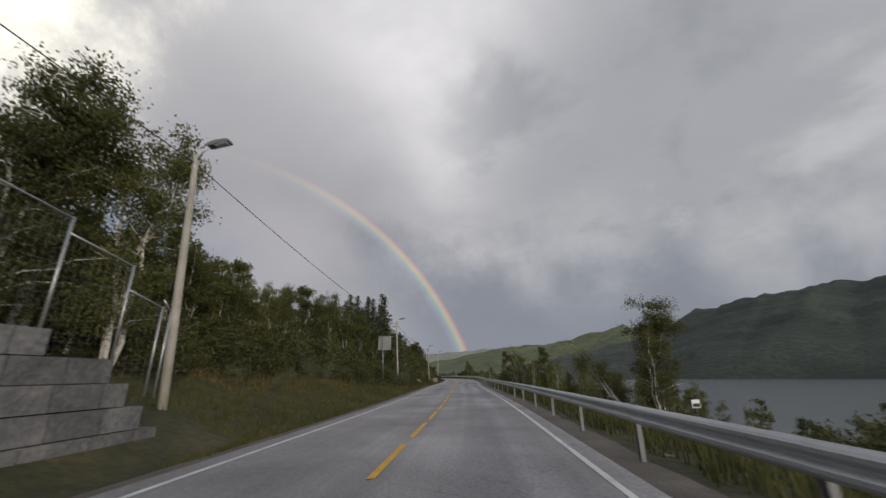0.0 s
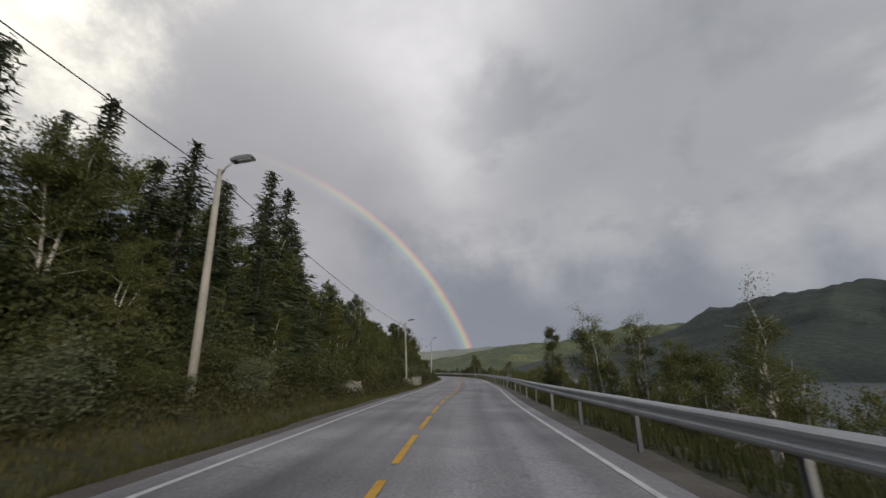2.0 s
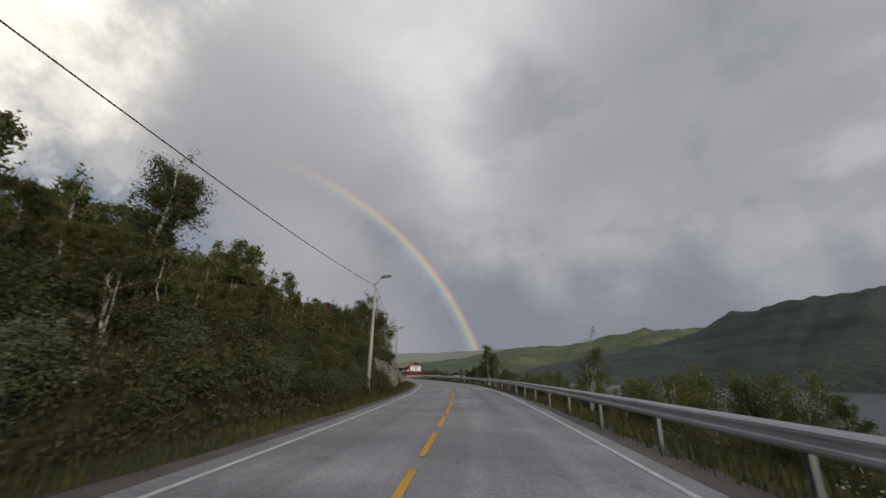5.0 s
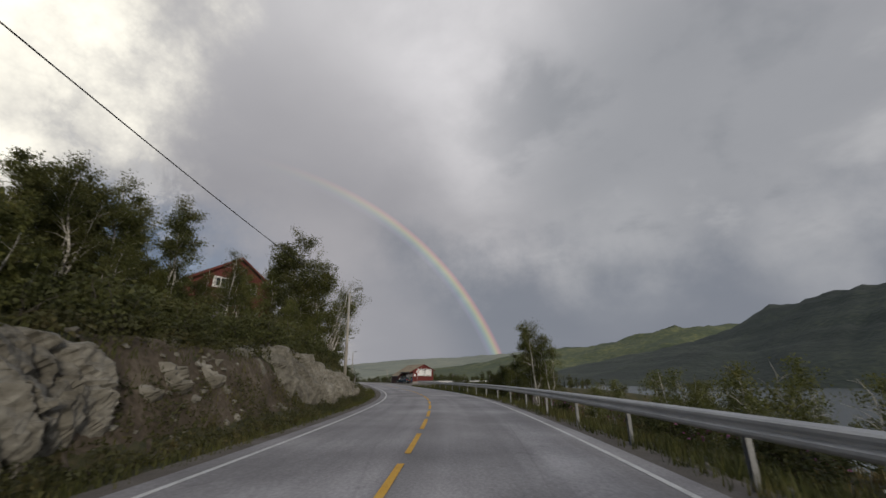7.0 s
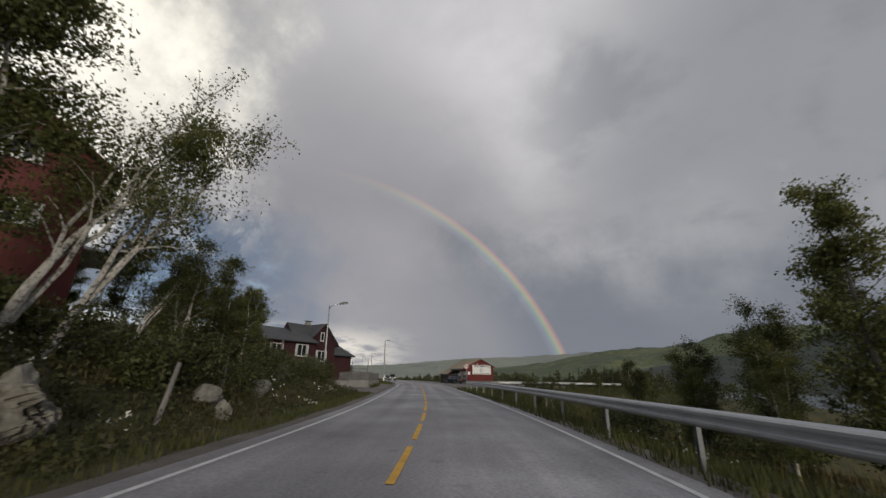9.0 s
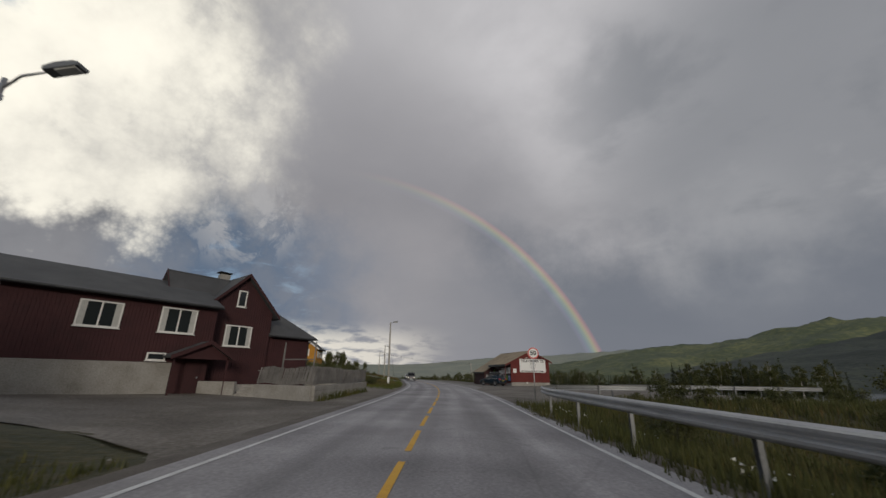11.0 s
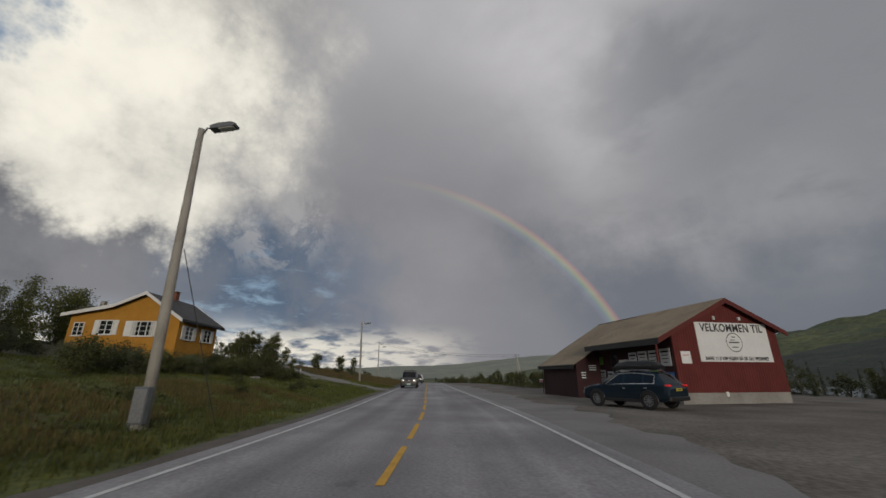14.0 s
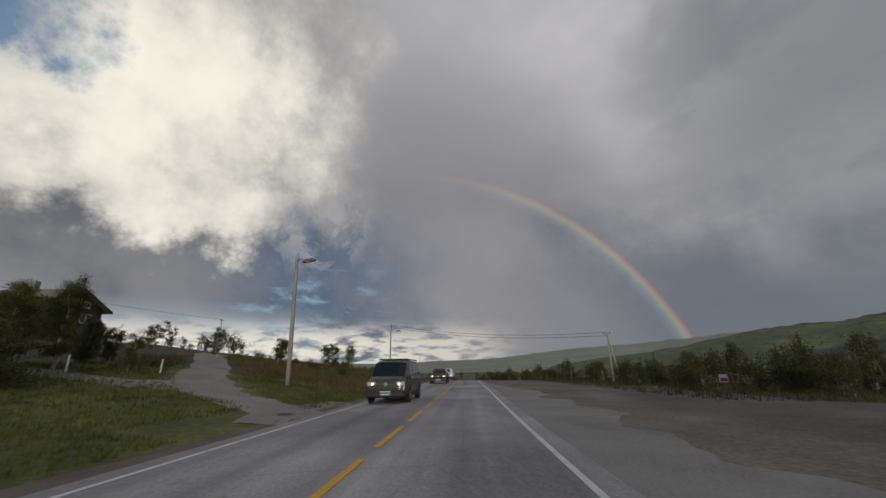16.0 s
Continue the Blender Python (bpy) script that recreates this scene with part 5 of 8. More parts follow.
# ---- houses ----
def window(parent, m, w, h, bars=1, cross=0, frame_mat="white_wood", shutters=False, curtain=False, bar=0.07):
    """A window on a wall that faces -y; m puts its middle on the wall."""
    win = new("window")
    win.parent, win.matrix_local = parent, m
    f = bmesh.new()
    for x0, x1, z0, z1 in ((-w / 2, -w / 2 + bar, -h / 2, h / 2), (w / 2 - bar, w / 2, -h / 2, h / 2), (-w / 2 + bar, w / 2 - bar, h / 2 - bar, h / 2), (-w / 2 + bar, w / 2 - bar, -h / 2, -h / 2 + bar)):
        box(f, x0, x1, -0.06, 0.02, z0, z1)
    for k in range(bars):
        x = -w / 2 + w * (k + 1) / (bars + 1)
        box(f, x - bar * 0.5, x + bar * 0.5, -0.055, 0.02, -h / 2 + bar, h / 2 - bar)
    for k in range(cross):
        z = -h / 2 + h * (k + 1) / (cross + 1)
        for j in range(bars + 1):
            xa, xb = -w / 2 + w * j / (bars + 1) + bar, -w / 2 + w * (j + 1) / (bars + 1) - bar
            box(f, xa, xb, -0.045, 0.02, z - 0.018, z + 0.018)
    part("window_frame", f, M[frame_mat], win)
    part("pane", boxed(-w / 2 + 0.02, w / 2 - 0.02, -0.028, -0.012, -h / 2 + 0.02, h / 2 - 0.02), M["pane"], win)
    part("sill", boxed(-w / 2 - 0.06, w / 2 + 0.06, -0.11, 0.0, -h / 2 - 0.05, -h / 2 - 0.004, None, 0.006), M[frame_mat], win)
    if curtain:
        for sgn in (-1, 1):
            bm = bmesh.new()
            x0, x1 = sorted((sgn * (w / 2 - bar), sgn * (w / 2 - bar - w * 0.14)))
            ring = [bm.verts.new((x0 + (x1 - x0) * i / 8, -0.032 + 0.003 * math.cos(i * 2.4), z)) for z in (-h / 2 + bar, h / 2 - bar) for i in range(9)]
            for i in range(8):
                bm.faces.new((ring[i], ring[i + 1], ring[i + 10], ring[i + 9]))
            part("curtain", bm, M["curtain"], win, "pale curtain")
    if shutters:
        for sgn in (-1, 1):
            x0, x1 = sorted((sgn * (w / 2 + 0.04), sgn * (w / 2 + 0.04 + w * 0.36)))
            sh = boxed(x0, x1, -0.06, -0.01, -h / 2, h / 2, None, 0.008)
            for z in (-h * 0.22, h * 0.22):
                box(sh, x0 + 0.06, x1 - 0.06, -0.072, -0.06, z - h * 0.16, z + h * 0.16)
            part("shutter", sh, M["white_wood"], win, "white wooden shutter")
    return win


def facing_m(x, y, z, turn=0.0):
    return Matrix.Translation((x, y, z)) @ Matrix.Rotation(radians(turn), 4, "Z")


def roof_pair(parent, x0, x1, xm, eave0, eave1, apex, y0, y1, mat, trim, over=0.45, thick=0.16, barge=0.22):
    """Two roof planes over a gable in x, from y0 to y1, with barge boards at the front."""
    for xa, za in ((x0, eave0), (x1, eave1)):
        k = (apex - za) / (xm - xa)
        xe = xa - math.copysign(over, xm - xa)
        ze = za - abs(k) * over
        part("roof", slabbed([(xe, y0 - over, ze + thick), (xm, y0 - over, apex + thick), (xm, y1 + over, apex + thick), (xe, y1 + over, ze + thick)], thick), M[mat], parent)
        for y in (y0 - over - 0.03, y1 + over):
            bm = bmesh.new()
            prism(bm, [(xe, ze - 0.06), (xm, apex - 0.06), (xm, apex + thick + 0.03), (xe, ze + thick + 0.03)], y, y + 0.03)
            part("barge_board", bm, M[trim], parent)
        gutter = tubed([(xe, y0 - over, ze + 0.03), (xe, y1 + over, ze + 0.03)], 0.06, 8)
        part("gutter", gutter, M["black"], parent)


def boards_on(parent, mat, x0, x1, z0, top, y, pitch=0.17, name="cladding_board"):
    """Upright boards proud of a wall that faces -y; top gives their height by x."""
    bm = bmesh.new()
    x = x0
    while x < x1 - 0.02:
        a, b = x + 0.012, min(x + pitch - 0.012, x1)
        v = [(a, z0), (b, z0), (b, top(b)), (a, top(a))]
        prism(bm, v, y - 0.022, y)
        x += pitch
    o = part(name, bm, M[mat], parent)
    return tagged(o, kind="stuff")


def red_house_by_road():
    # its long face looks over the yard; x runs along that face, y into the house
    m = Matrix(((0, -1, 0, -55.1), (1, 0, 0, 202.5), (0, 0, 1, 0.0), (0, 0, 0, 1)))
    h = thing("house", m, "dark red timber house with grey roofs and a gabled porch", "house", "houses")
    D = "dark_red"
    # middle block, its gable towards the yard
    gx0, gx1, gm = -2.9, 1.75, -0.57
    part("wall", prismed([(gx0, -0.4), (gx1, -0.4), (gx1, 5.75), (gm, 8.2), (gx0, 5.75)], 0, 7.4), M[D], h)
    boards_on(h, D, gx0, gx1, 0.6, lambda x: 8.15 - abs(x - gm) * (2.45 / 2.33), 0.0)
    roof_pair(h, gx0, gx1, gm, 5.75, 5.75, 8.2, 0, 7.4, "roof_dark", D, 0.42)
    # lower wing on the side away from the yard door
    part("wall", boxed(1.75, 5.45, 0.35, 6.4, -0.4, 4.2), M[D], h)
    boards_on(h, D, 1.76, 5.45, 0.3, lambda x: 4.2, 0.35)
    part("wall", prismed([(0.35, 4.2), (6.4, 4.2), (3.4, 6.45)], 1.76, 2.3, Matrix.Rotation(radians(90), 4, "Z") @ Matrix.Diagonal((1, -1, 1, 1))), M[D], h)
    part("roof", slabbed([(1.7, -0.15, 4.15), (5.85, -0.15, 4.15), (2.75, 3.4, 6.85), (1.7, 3.4, 6.85)], 0.16), M["roof_dark"], h)
    part("roof", slabbed([(1.7, 6.95, 4.15), (5.85, 6.95, 4.15), (2.75, 3.4, 6.85), (1.7, 3.4, 6.85)], 0.16), M["roof_dark"], h)
    part("roof", slabbed([(5.85, -0.15, 4.15), (5.85, 6.95, 4.15), (2.75, 3.4, 6.85)], 0.16), M["roof_dark"], h)
    part("gutter", tubed([(1.9, -0.2, 4.05), (5.85, -0.2, 4.05)], 0.06, 8), M["black"], h)
    part("downpipe", tubed([(5.5, -0.2, 4.0), (5.35, 0.28, 3.75), (5.35, 0.28, 0.1)], 0.04, 8), M["black"], h)
    # long wing standing forward
    part("wall", prismed([(-12.5, -0.4), (gx0 + 0.2, -0.4), (gx0 + 0.2, 5.45), (-12.5, 5.45)], -1.3, 6.4), M[D], h)
    boards_on(h, D, -12.5, gx0 + 0.2, 1.9, lambda x: 5.4, -1.3)
    for y0, y1 in ((-1.85, 2.6), (7.0, 2.6)):
        part("roof", slabbed([(-13.0, y0, 5.45), (gx0 + 0.35, y0, 5.45), (gx0 + 0.35, y1, 7.4), (-13.0, y1, 7.4)], 0.18), M["roof_dark"], h)
    part("gutter", tubed([(-13.0, -1.9, 5.35), (gx0 + 0.35, -1.9, 5.35)], 0.06, 8), M["black"], h)
    # cross gable over the wing
    turn = Matrix.Rotation(radians(90), 4, "Z") @ Matrix.Diagonal((1, -1, 1, 1))
    part("wall", prismed([(0.6, 5.6), (4.2, 5.6), (2.4, 8.0)], -4.7, gm, turn), M[D], h)
    for y0 in (0.15, 4.65):
        part("roof", slabbed([(-5.0, y0, 5.45), (gm, y0, 5.45), (gm, 2.4, 8.2), (-5.0, 2.4, 8.2)], 0.14), M["roof_dark"], h)
        part("barge_board", prismed([(y0, 5.3), (2.4, 8.0), (2.4, 8.25), (y0, 5.55)], -5.06, -5.02, turn), M[D], h)
    window(h, facing_m(-4.72, 2.4, 6.75, -90), 0.55, 0.8, 0)
    part("plinth", boxed(-12.55, -4.7, -1.38, 0.0, -0.4, 1.88, None, 0.01), M["concrete"], h)
    part("plinth", boxed(-3.0, 1.78, -0.06, 0.0, -0.4, 0.6, None, 0.01), M["concrete"], h)
    chim = part("chimney", boxed(-1.3, -0.6, 3.0, 3.6, 7.4, 8.75, None, 0.02), M["concrete"], h)
    part("chimney_cap", boxed(-1.45, -0.45, 2.9, 3.7, 8.85, 8.9, None, 0.01), M["black"], chim)
    for x, y, z, w, hh, b in ((-4.85, -1.33, 4.35, 1.95, 1.5, 1), (-0.58, -0.03, 3.85, 1.85, 1.45, 1), (-0.72, -0.03, 6.5, 0.62, 1.2, 0), (-5.6, -1.41, 2.2, 0.95, 0.45, 0), (-8.6, -1.33, 4.3, 1.9, 1.4, 1)):
        window(h, facing_m(x, y, z), w, hh, b, curtain=w > 1.2, bar=0.08)
    # porch
    px0, px1, pm = -5.3, -1.75, -3.3
    for xa in (px0, px1):
        part("roof", slabbed([(xa, -2.9, 2.25), (pm, -2.9, 3.2), (pm, -0.1, 3.2), (xa, -0.1, 2.25)], 0.12), M["roof_dark"], h)
        part("barge_board", prismed([(xa, 2.05), (pm, 3.0), (pm, 3.24), (xa, 2.29)], -2.95, -2.9), M[D], h)
        part("porch_post", boxed(xa + (0.25 if xa < pm else -0.35), xa + (0.35 if xa < pm else -0.25), -2.6, -2.5, -0.3, 2.3), M[D], h)
    part("porch_gable", prismed([(px0 + 0.1, 2.12), (px1 - 0.1, 2.12), (pm, 3.04)], -2.6, -2.54), M[D], h)
    door = part("door", boxed(-3.95, -3.1, -1.37, -1.3, 0.05, 2.1, None, 0.01), M[D], h, "dark red boarded door")
    part("door_handle", boxed(-3.25, -3.18, -1.43, -1.37, 1.0, 1.1), M["zinc"], door)
    for z in (1.45, 1.8):
        part("house_plate", boxed(-2.62, -2.5, -0.05, -0.025, z, z + 0.2), M["sign_red"], h, "small red plate")


red_house_by_road()


def picket_fence():
    f = thing("picket_fence", Matrix.Identity(4), "weathered grey picket fence leaning on a low concrete wall", "fence")
    way = [(294.6, 10.6), (293.0, 6.6)]
    long_way = [(293.0, 6.6), (307.4, 6.4)]
    bm = bmesh.new()
    box(bm, -0.056, 0.056, -0.011, 0.011, 0.0, 1.0)
    me = bpy.data.meshes.new("picket")
    bm.to_mesh(me)
    bm.free()
    me.materials.append(M["grey_wood"])
    wall = thing("low_wall", Matrix.Identity(4), "low stained concrete wall under the picket fence", "wall")
    for (s0, d0), (s1, d1), n, lift in ((way[0], way[1], 34, 0.0), (long_way[0], long_way[1], 128, 0.0), (long_way[1], (308.6, 7.6), 15, 0.0), ((308.6, 7.6), (304.6, 14.4), 62, 0.7)):
        a, b = Vector((*map(float, flat(s0, d0)), 0)), Vector((*map(float, flat(s1, d1)), 0))
        ang = math.atan2(b.y - a.y, b.x - a.x)
        for k in range(n):
            u = (k + 0.5) / n
            p = new("picket", me)
            p.parent = f
            q = a.lerp(b, u)
            p.matrix_world = Matrix.Translation((q.x, q.y, 0.78 + lift * u + 0.05 * math.sin(u * 9))) @ Matrix.Rotation(ang, 4, "Z") @ Matrix.Rotation(radians(12 + 2 * math.sin(u * 14) + random.uniform(-1.5, 1.5)), 4, "Y") @ Matrix.Rotation(radians(random.uniform(-3, 3)), 4, "X") @ Matrix.Diagonal((random.uniform(0.85, 1.05), 1, random.uniform(0.95, 1.02), 1))
        for z in (0.98, 1.52):
            part("rail", tubed([a + Vector((0, 0, z)), b + Vector((0, 0, z + lift))], 0.035, 4), M["grey_wood"], f)
        m = Matrix.Translation(a) @ Matrix.Rotation(ang, 4, "Z")
        ln = (b - a).length
        courses = 4 if n > 99 or n < 20 else 1
        for c in range(courses):
            k = max(1, int(ln / 1.9)) if courses > 1 else 1
            for j in range(k):
                part("concrete_course", boxed(ln * j / k + 0.004, ln * (j + 1) / k - 0.004, -0.16, 0.12, -0.25 + c * (1.0 / courses), -0.25 + (c + 1) * (1.0 / courses) - 0.008, m, 0.012), M["concrete"], wall)
    st = thing("garden_steps", level(294.9, 11.3, 0.0), "worn concrete steps through the low wall", "steps")
    for k in range(4):
        part("step", boxed(-0.6, 0.6, -0.3 + k * 0.28, 0.0 + k * 0.28 + 0.02, -0.1, 0.17 * (k + 1), None, 0.015), M["concrete"], st)
    w2 = thing("low_wall", level(295.0, 12.0, 0.0), "low stained concrete wall beside the garden steps", "wall")
    part("concrete_course", boxed(-4.4, -0.1, -0.12, 0.14, -0.2, 0.85, None, 0.015), M["concrete"], w2)
    for s, d in ((293.2, 6.75), (294.0, 8.9)):
        t = thing("clothes_post", level(s, d, 0.3), "bare grey upright post standing behind the picket fence", "post", "posts behind the picket fence")
        part("post", tubed([(0, 0, 0), (0.03, 0, 2.9)], [0.055, 0.05], 6), M["grey_wood"], t)
    t = thing("cross_rail", Matrix.Identity(4), "thin grey rail joining two upright posts", "rail")
    a, b = level(293.2, 6.75, 2.2).translation, level(294.0, 8.9, 2.2).translation
    part("rail", tubed([a, b], 0.035, 6), M["grey_wood"], t)


picket_fence()


def red_house_on_hill():
    m = Matrix.Translation((-34.7, 165.0, 4.6)) @ Matrix.Rotation(radians(80), 4, "Z")
    h = thing("house", m, "red timber house with white windows on the wooded knoll", "house", "houses")
    W, E, A, L = 4.8, 6.55, 9.65, 7.0
    part("wall", prismed([(-W, -1.6), (W, -1.6), (W, E), (0, A), (-W, E)], 0, L), M["bright_red"], h)
    boards_on(h, "bright_red", -W, W, -0.6, lambda x: A - 0.03 - abs(x) * (A - E) / W, 0.0, 0.2)
    roof_pair(h, -W, W, 0, E, E, A, 0, L, "roof_dark", "bright_red", 0.55)
    part("plinth", boxed(-W - 0.03, W + 0.03, -0.05, L + 0.03, -2.6, -0.6), M["concrete"], h)
    for x, z, w, hh in ((-1.7, 6.7, 1.6, 1.15), (1.7, 6.5, 1.5, 1.1), (2.3, 3.5, 1.5, 1.15), (-1.9, 3.5, 1.5, 1.15)):
        window(h, facing_m(x, -0.03, z), w, hh, 1, bar=0.15, curtain=True)
    for z in (4.2, 1.4):
        window(h, facing_m(W + 0.01, 3.0, z, 90), 1.5, 1.15, 1, bar=0.14)
    deck = part("balcony", boxed(W, W + 1.3, 0.6, 5.4, 2.5, 2.64), M["white_wood"], h)
    for k in range(18):
        part("baluster", boxed(W + 1.22, W + 1.27, 0.62 + k * 0.27, 0.74 + k * 0.27, 2.64, 3.5), M["white_wood"], deck)
    part("handrail", boxed(W + 1.19, W + 1.3, 0.6, 5.4, 3.5, 3.58), M["white_wood"], deck)
    for y in (0.65, 5.2):
        part("support", boxed(W + 1.15, W + 1.27, y, y + 0.12, -2.6, 2.5), M["white_wood"], deck)


red_house_on_hill()


def yellow_house():
    h = thing("house", level(350.8, 0.0, 3.15), "yellow timber house with white shutters and dark roof", "house", "houses")
    Y = "yellow_wood"
    out = [(-30.6, -0.6), (-21.2, -0.6), (-21.2, 3.05), (-24.3, 5.1), (-26.9, 3.95), (-30.6, 3.25)]
    part("wall", prismed(out, 0, 6.0), M[Y], h)
    boards_on(h, Y, -30.6, -21.2, -0.4, lambda x: float(np.interp(x, [-30.6, -26.9, -24.3, -21.2], [3.22, 3.92, 5.06, 3.02])), 0.0, 0.18)
    for (xa, za), (xb, zb) in (((-31.1, 3.16), (-26.9, 3.95)), ((-26.9, 3.95), (-24.3, 5.1)), ((-20.7, 2.72), (-24.3, 5.1))):
        part("roof", slabbed([(xa, -0.5, za + 0.16), (xb, -0.5, zb + 0.16), (xb, 6.5, zb + 0.16), (xa, 6.5, za + 0.16)], 0.14), M["roof_dark"], h)
        part("barge_board", prismed([(xa, za - 0.10), (xb, zb - 0.10), (xb, zb + 0.20), (xa, za + 0.20)], -0.55, -0.5), M["white_wood"], h, "white barge board")
        part("barge_board", prismed([(xa, za - 0.10), (xb, zb - 0.10), (xb, zb + 0.20), (xa, za + 0.20)], 6.5, 6.55), M["white_wood"], h, "white barge board")
    part("eave_board", boxed(-20.76, -20.7, -0.5, 6.5, 2.62, 2.86), M["black"], h)
    part("gutter", tubed([(-20.66, -0.5, 2.7), (-20.66, 6.5, 2.7)], 0.06, 8), M["black"], h)
    ch = part("chimney", boxed(-24.6, -24.05, 3.0, 3.55, 4.0, 5.95, None, 0.02), M["brick"], h)
    part("chimney_cap", boxed(-24.66, -23.99, 2.94, 3.61, 5.95, 6.03, None, 0.01), M["concrete"], ch)
    for x, z, w, hh in ((-29.7, 2.05, 0.9, 1.15), (-27.4, 2.2, 1.15, 1.25), (-24.2, 2.1, 1.8, 1.3)):
        window(h, facing_m(x, -0.03, z), w, hh, 2 if w > 1.5 else 1, 2, shutters=w > 1.12, curtain=w > 1.5)
    for y in (1.5, 4.4):
        window(h, facing_m(-21.19, y, 1.85, 90), 1.2, 1.2, 1, 2, shutters=True)
    part("plinth", boxed(-30.55, -21.15, -0.06, 6.0, -1.2, -0.35), M["concrete"], h)


yellow_house()


def cabin(s, d, z, w, eave, apex, depth, spin, lab, windows=True):
    h = thing("cabin", level(s, d, z, spin), lab, "cabin", "houses")
    part("wall", prismed([(-w, -1.5), (w, -1.5), (w, eave), (0, apex), (-w, eave)], 0, depth), M["brown_wood"], h)
    roof_pair(h, -w, w, 0, eave, eave, apex, 0, depth, "sod", "brown_wood", 0.7)
    if windows:
        for x, zz, ww, hh in ((-1.1, 2.6, 0.8, 0.7), (0.2, 3.0, 0.8, 0.9), (1.4, 2.6, 0.8, 0.7), (1.6, 1.0, 1.4, 1.1)):
            window(h, facing_m(x, -0.02, zz), ww, hh, 1)
    part("chimney", boxed(-1.2, -0.6, depth * 0.5, depth * 0.5 + 0.6, eave, apex + 0.9, None, 0.02), M["concrete"], h)


cabin(376.5, 44.5, 6.9, 3.1, 2.3, 4.2, 8.0, 92, "weathered grey timber house above the garden trees", False)
cabin(388, 44.0, 6.9, 3.7, 2.3, 4.2, 8.5, 92, "brown log cabin with a mossy grey roof")


# ---- the roadside shop ----
def shop():
    m = Matrix.Translation((-60.66, 251.69, -0.02)) @ Matrix.Rotation(radians(54.5), 4, "Z") @ Matrix.Diagonal((0.915, 0.75, 1.05, 1))
    h = thing("shop", m, "red timber roadside shop with corrugated roof and welcome banner", "shop")
    R, W, L, X = "red_wood", 8.2, 17.0, 4.3
    top = lambda x: float(np.interp(x, [0, X, W], [3.75, 5.55, 3.95]))
    part("wall", prismed([(0, 0.35), (W, 0.35), (W, 3.95), (X, 5.55), (0, 3.75)], 0, 9.6), M[R], h)
    part("wall", prismed([(0, 0.35), (W, 0.35), (W, 3.8), (X, 5.35), (0, 3.15)], 9.6, L), M[R], h)
    boards_on(h, R, 0.0, W, 0.55, lambda x: top(x) - 0.03, 0.0, 0.19)
    part("plinth", boxed(0.04, W - 0.04, -0.05, L, -0.5, 0.5, None, 0.01), M["concrete"], h)

    def corrugated(x0, z0, x1, z1, y0, y1, thick=0.05):
        bm = bmesh.new()
        n = int((y1 - y0) / 0.06)
        rows = []
        for i in range(n + 1):
            y = y0 + (y1 - y0) * i / n
            w = 0.022 * math.sin(i * 6.283 / 3)
            rows.append([bm.verts.new((x0, y, z0 + w)), bm.verts.new((x1, y, z1 + w)), bm.verts.new((x1, y, z1 + w - thick)), bm.verts.new((x0, y, z0 + w - thick))])
        for a, b in zip(rows, rows[1:]):
            for j in range(4):
                bm.faces.new((a[j], b[j], b[(j + 1) % 4], a[(j + 1) % 4]))
        bm.faces.new(rows[0]), bm.faces.new(rows[-1][::-1])
        return bm

    ky = 1.8 / X
    part("roof", corrugated(-1.3, 5.68 - ky * (X + 1.3), X, 5.68, -0.45, 9.6), M["roof_tan"], h, "tan corrugated roof sheet")
    part("roof", corrugated(-2.5, 2.12, X, 5.6, 9.6, L + 0.4), M["roof_tan"], h, "tan corrugated roof sheet")
    part("roof", corrugated(X, 5.68, W + 0.5, 3.85, -0.45, L + 0.4), M["roof_tan"], h, "tan corrugated roof sheet")
    for xa, za in ((-1.3, 5.6 - ky * (X + 1.3)), (W + 0.5, 3.78)):
        part("barge_board", prismed([(xa, za - 0.22), (X, 5.38), (X, 5.66), (xa, za + 0.06)], -0.5, -0.45), M["red_trim"], h)
    part("fascia", boxed(-1.36, -1.3, -0.45, 9.6, 2.98, 3.3), M["black"], h)
    part("fascia", boxed(-2.56, -2.5, 9.6, L + 0.4, 1.84, 2.12), M["black"], h)
    part("gutter", tubed([(-2.6, 9.6, 2.06), (-2.6, L + 0.4, 2.06)], 0.06, 8), M["black"], h)
    part("downpipe", tubed([(-2.6, L, 2.0), (-2.35, L - 0.1, 1.8), (-2.35, L - 0.1, 0.0)], 0.04, 8), M["black"], h)
    part("canopy_post", boxed(-1.2, -1.08, 0.05, 0.17, 0, 3.1), M["red_trim"], h)
    part("canopy_soffit", slabbed([(-1.25, 0, 3.03), (0, 0, 3.5), (0, 9.6, 3.5), (-1.25, 9.6, 3.03)], 0.03), M["dark_red"], h)
    # the closed end under the low roof
    part("wall", prismed([(-2.2, -0.3), (0.0, -0.3), (0.0, 3.3), (-2.2, 2.15)], 9.8, L), M["dark_red"], h)
    boards_on(h, "dark_red", -2.2, 0.0, 0.12, lambda x: 2.12 + (x + 2.2) * 0.5, 9.8, 0.19)
    # gable: lamps, banner
    for x in (3.4, 5.4):
        lamp = part("wall_lamp", boxed(x - 0.08, x + 0.08, -0.16, -0.02, 4.42, 4.62, None, 0.02), M["white_wood"], h, "small white floodlight")
        part("lens", boxed(x - 0.06, x + 0.06, -0.175, -0.161, 4.44, 4.58), M["lens"], lamp)
    part("notice_board", boxed(0.45, 1.15, -0.06, -0.024, 2.0, 2.65, None, 0.005), M["panel"], h, "small white notice")
    part("notice_text", boxed(0.6, 1.0, -0.066, -0.061, 2.42, 2.46), M["sign_red"], h)
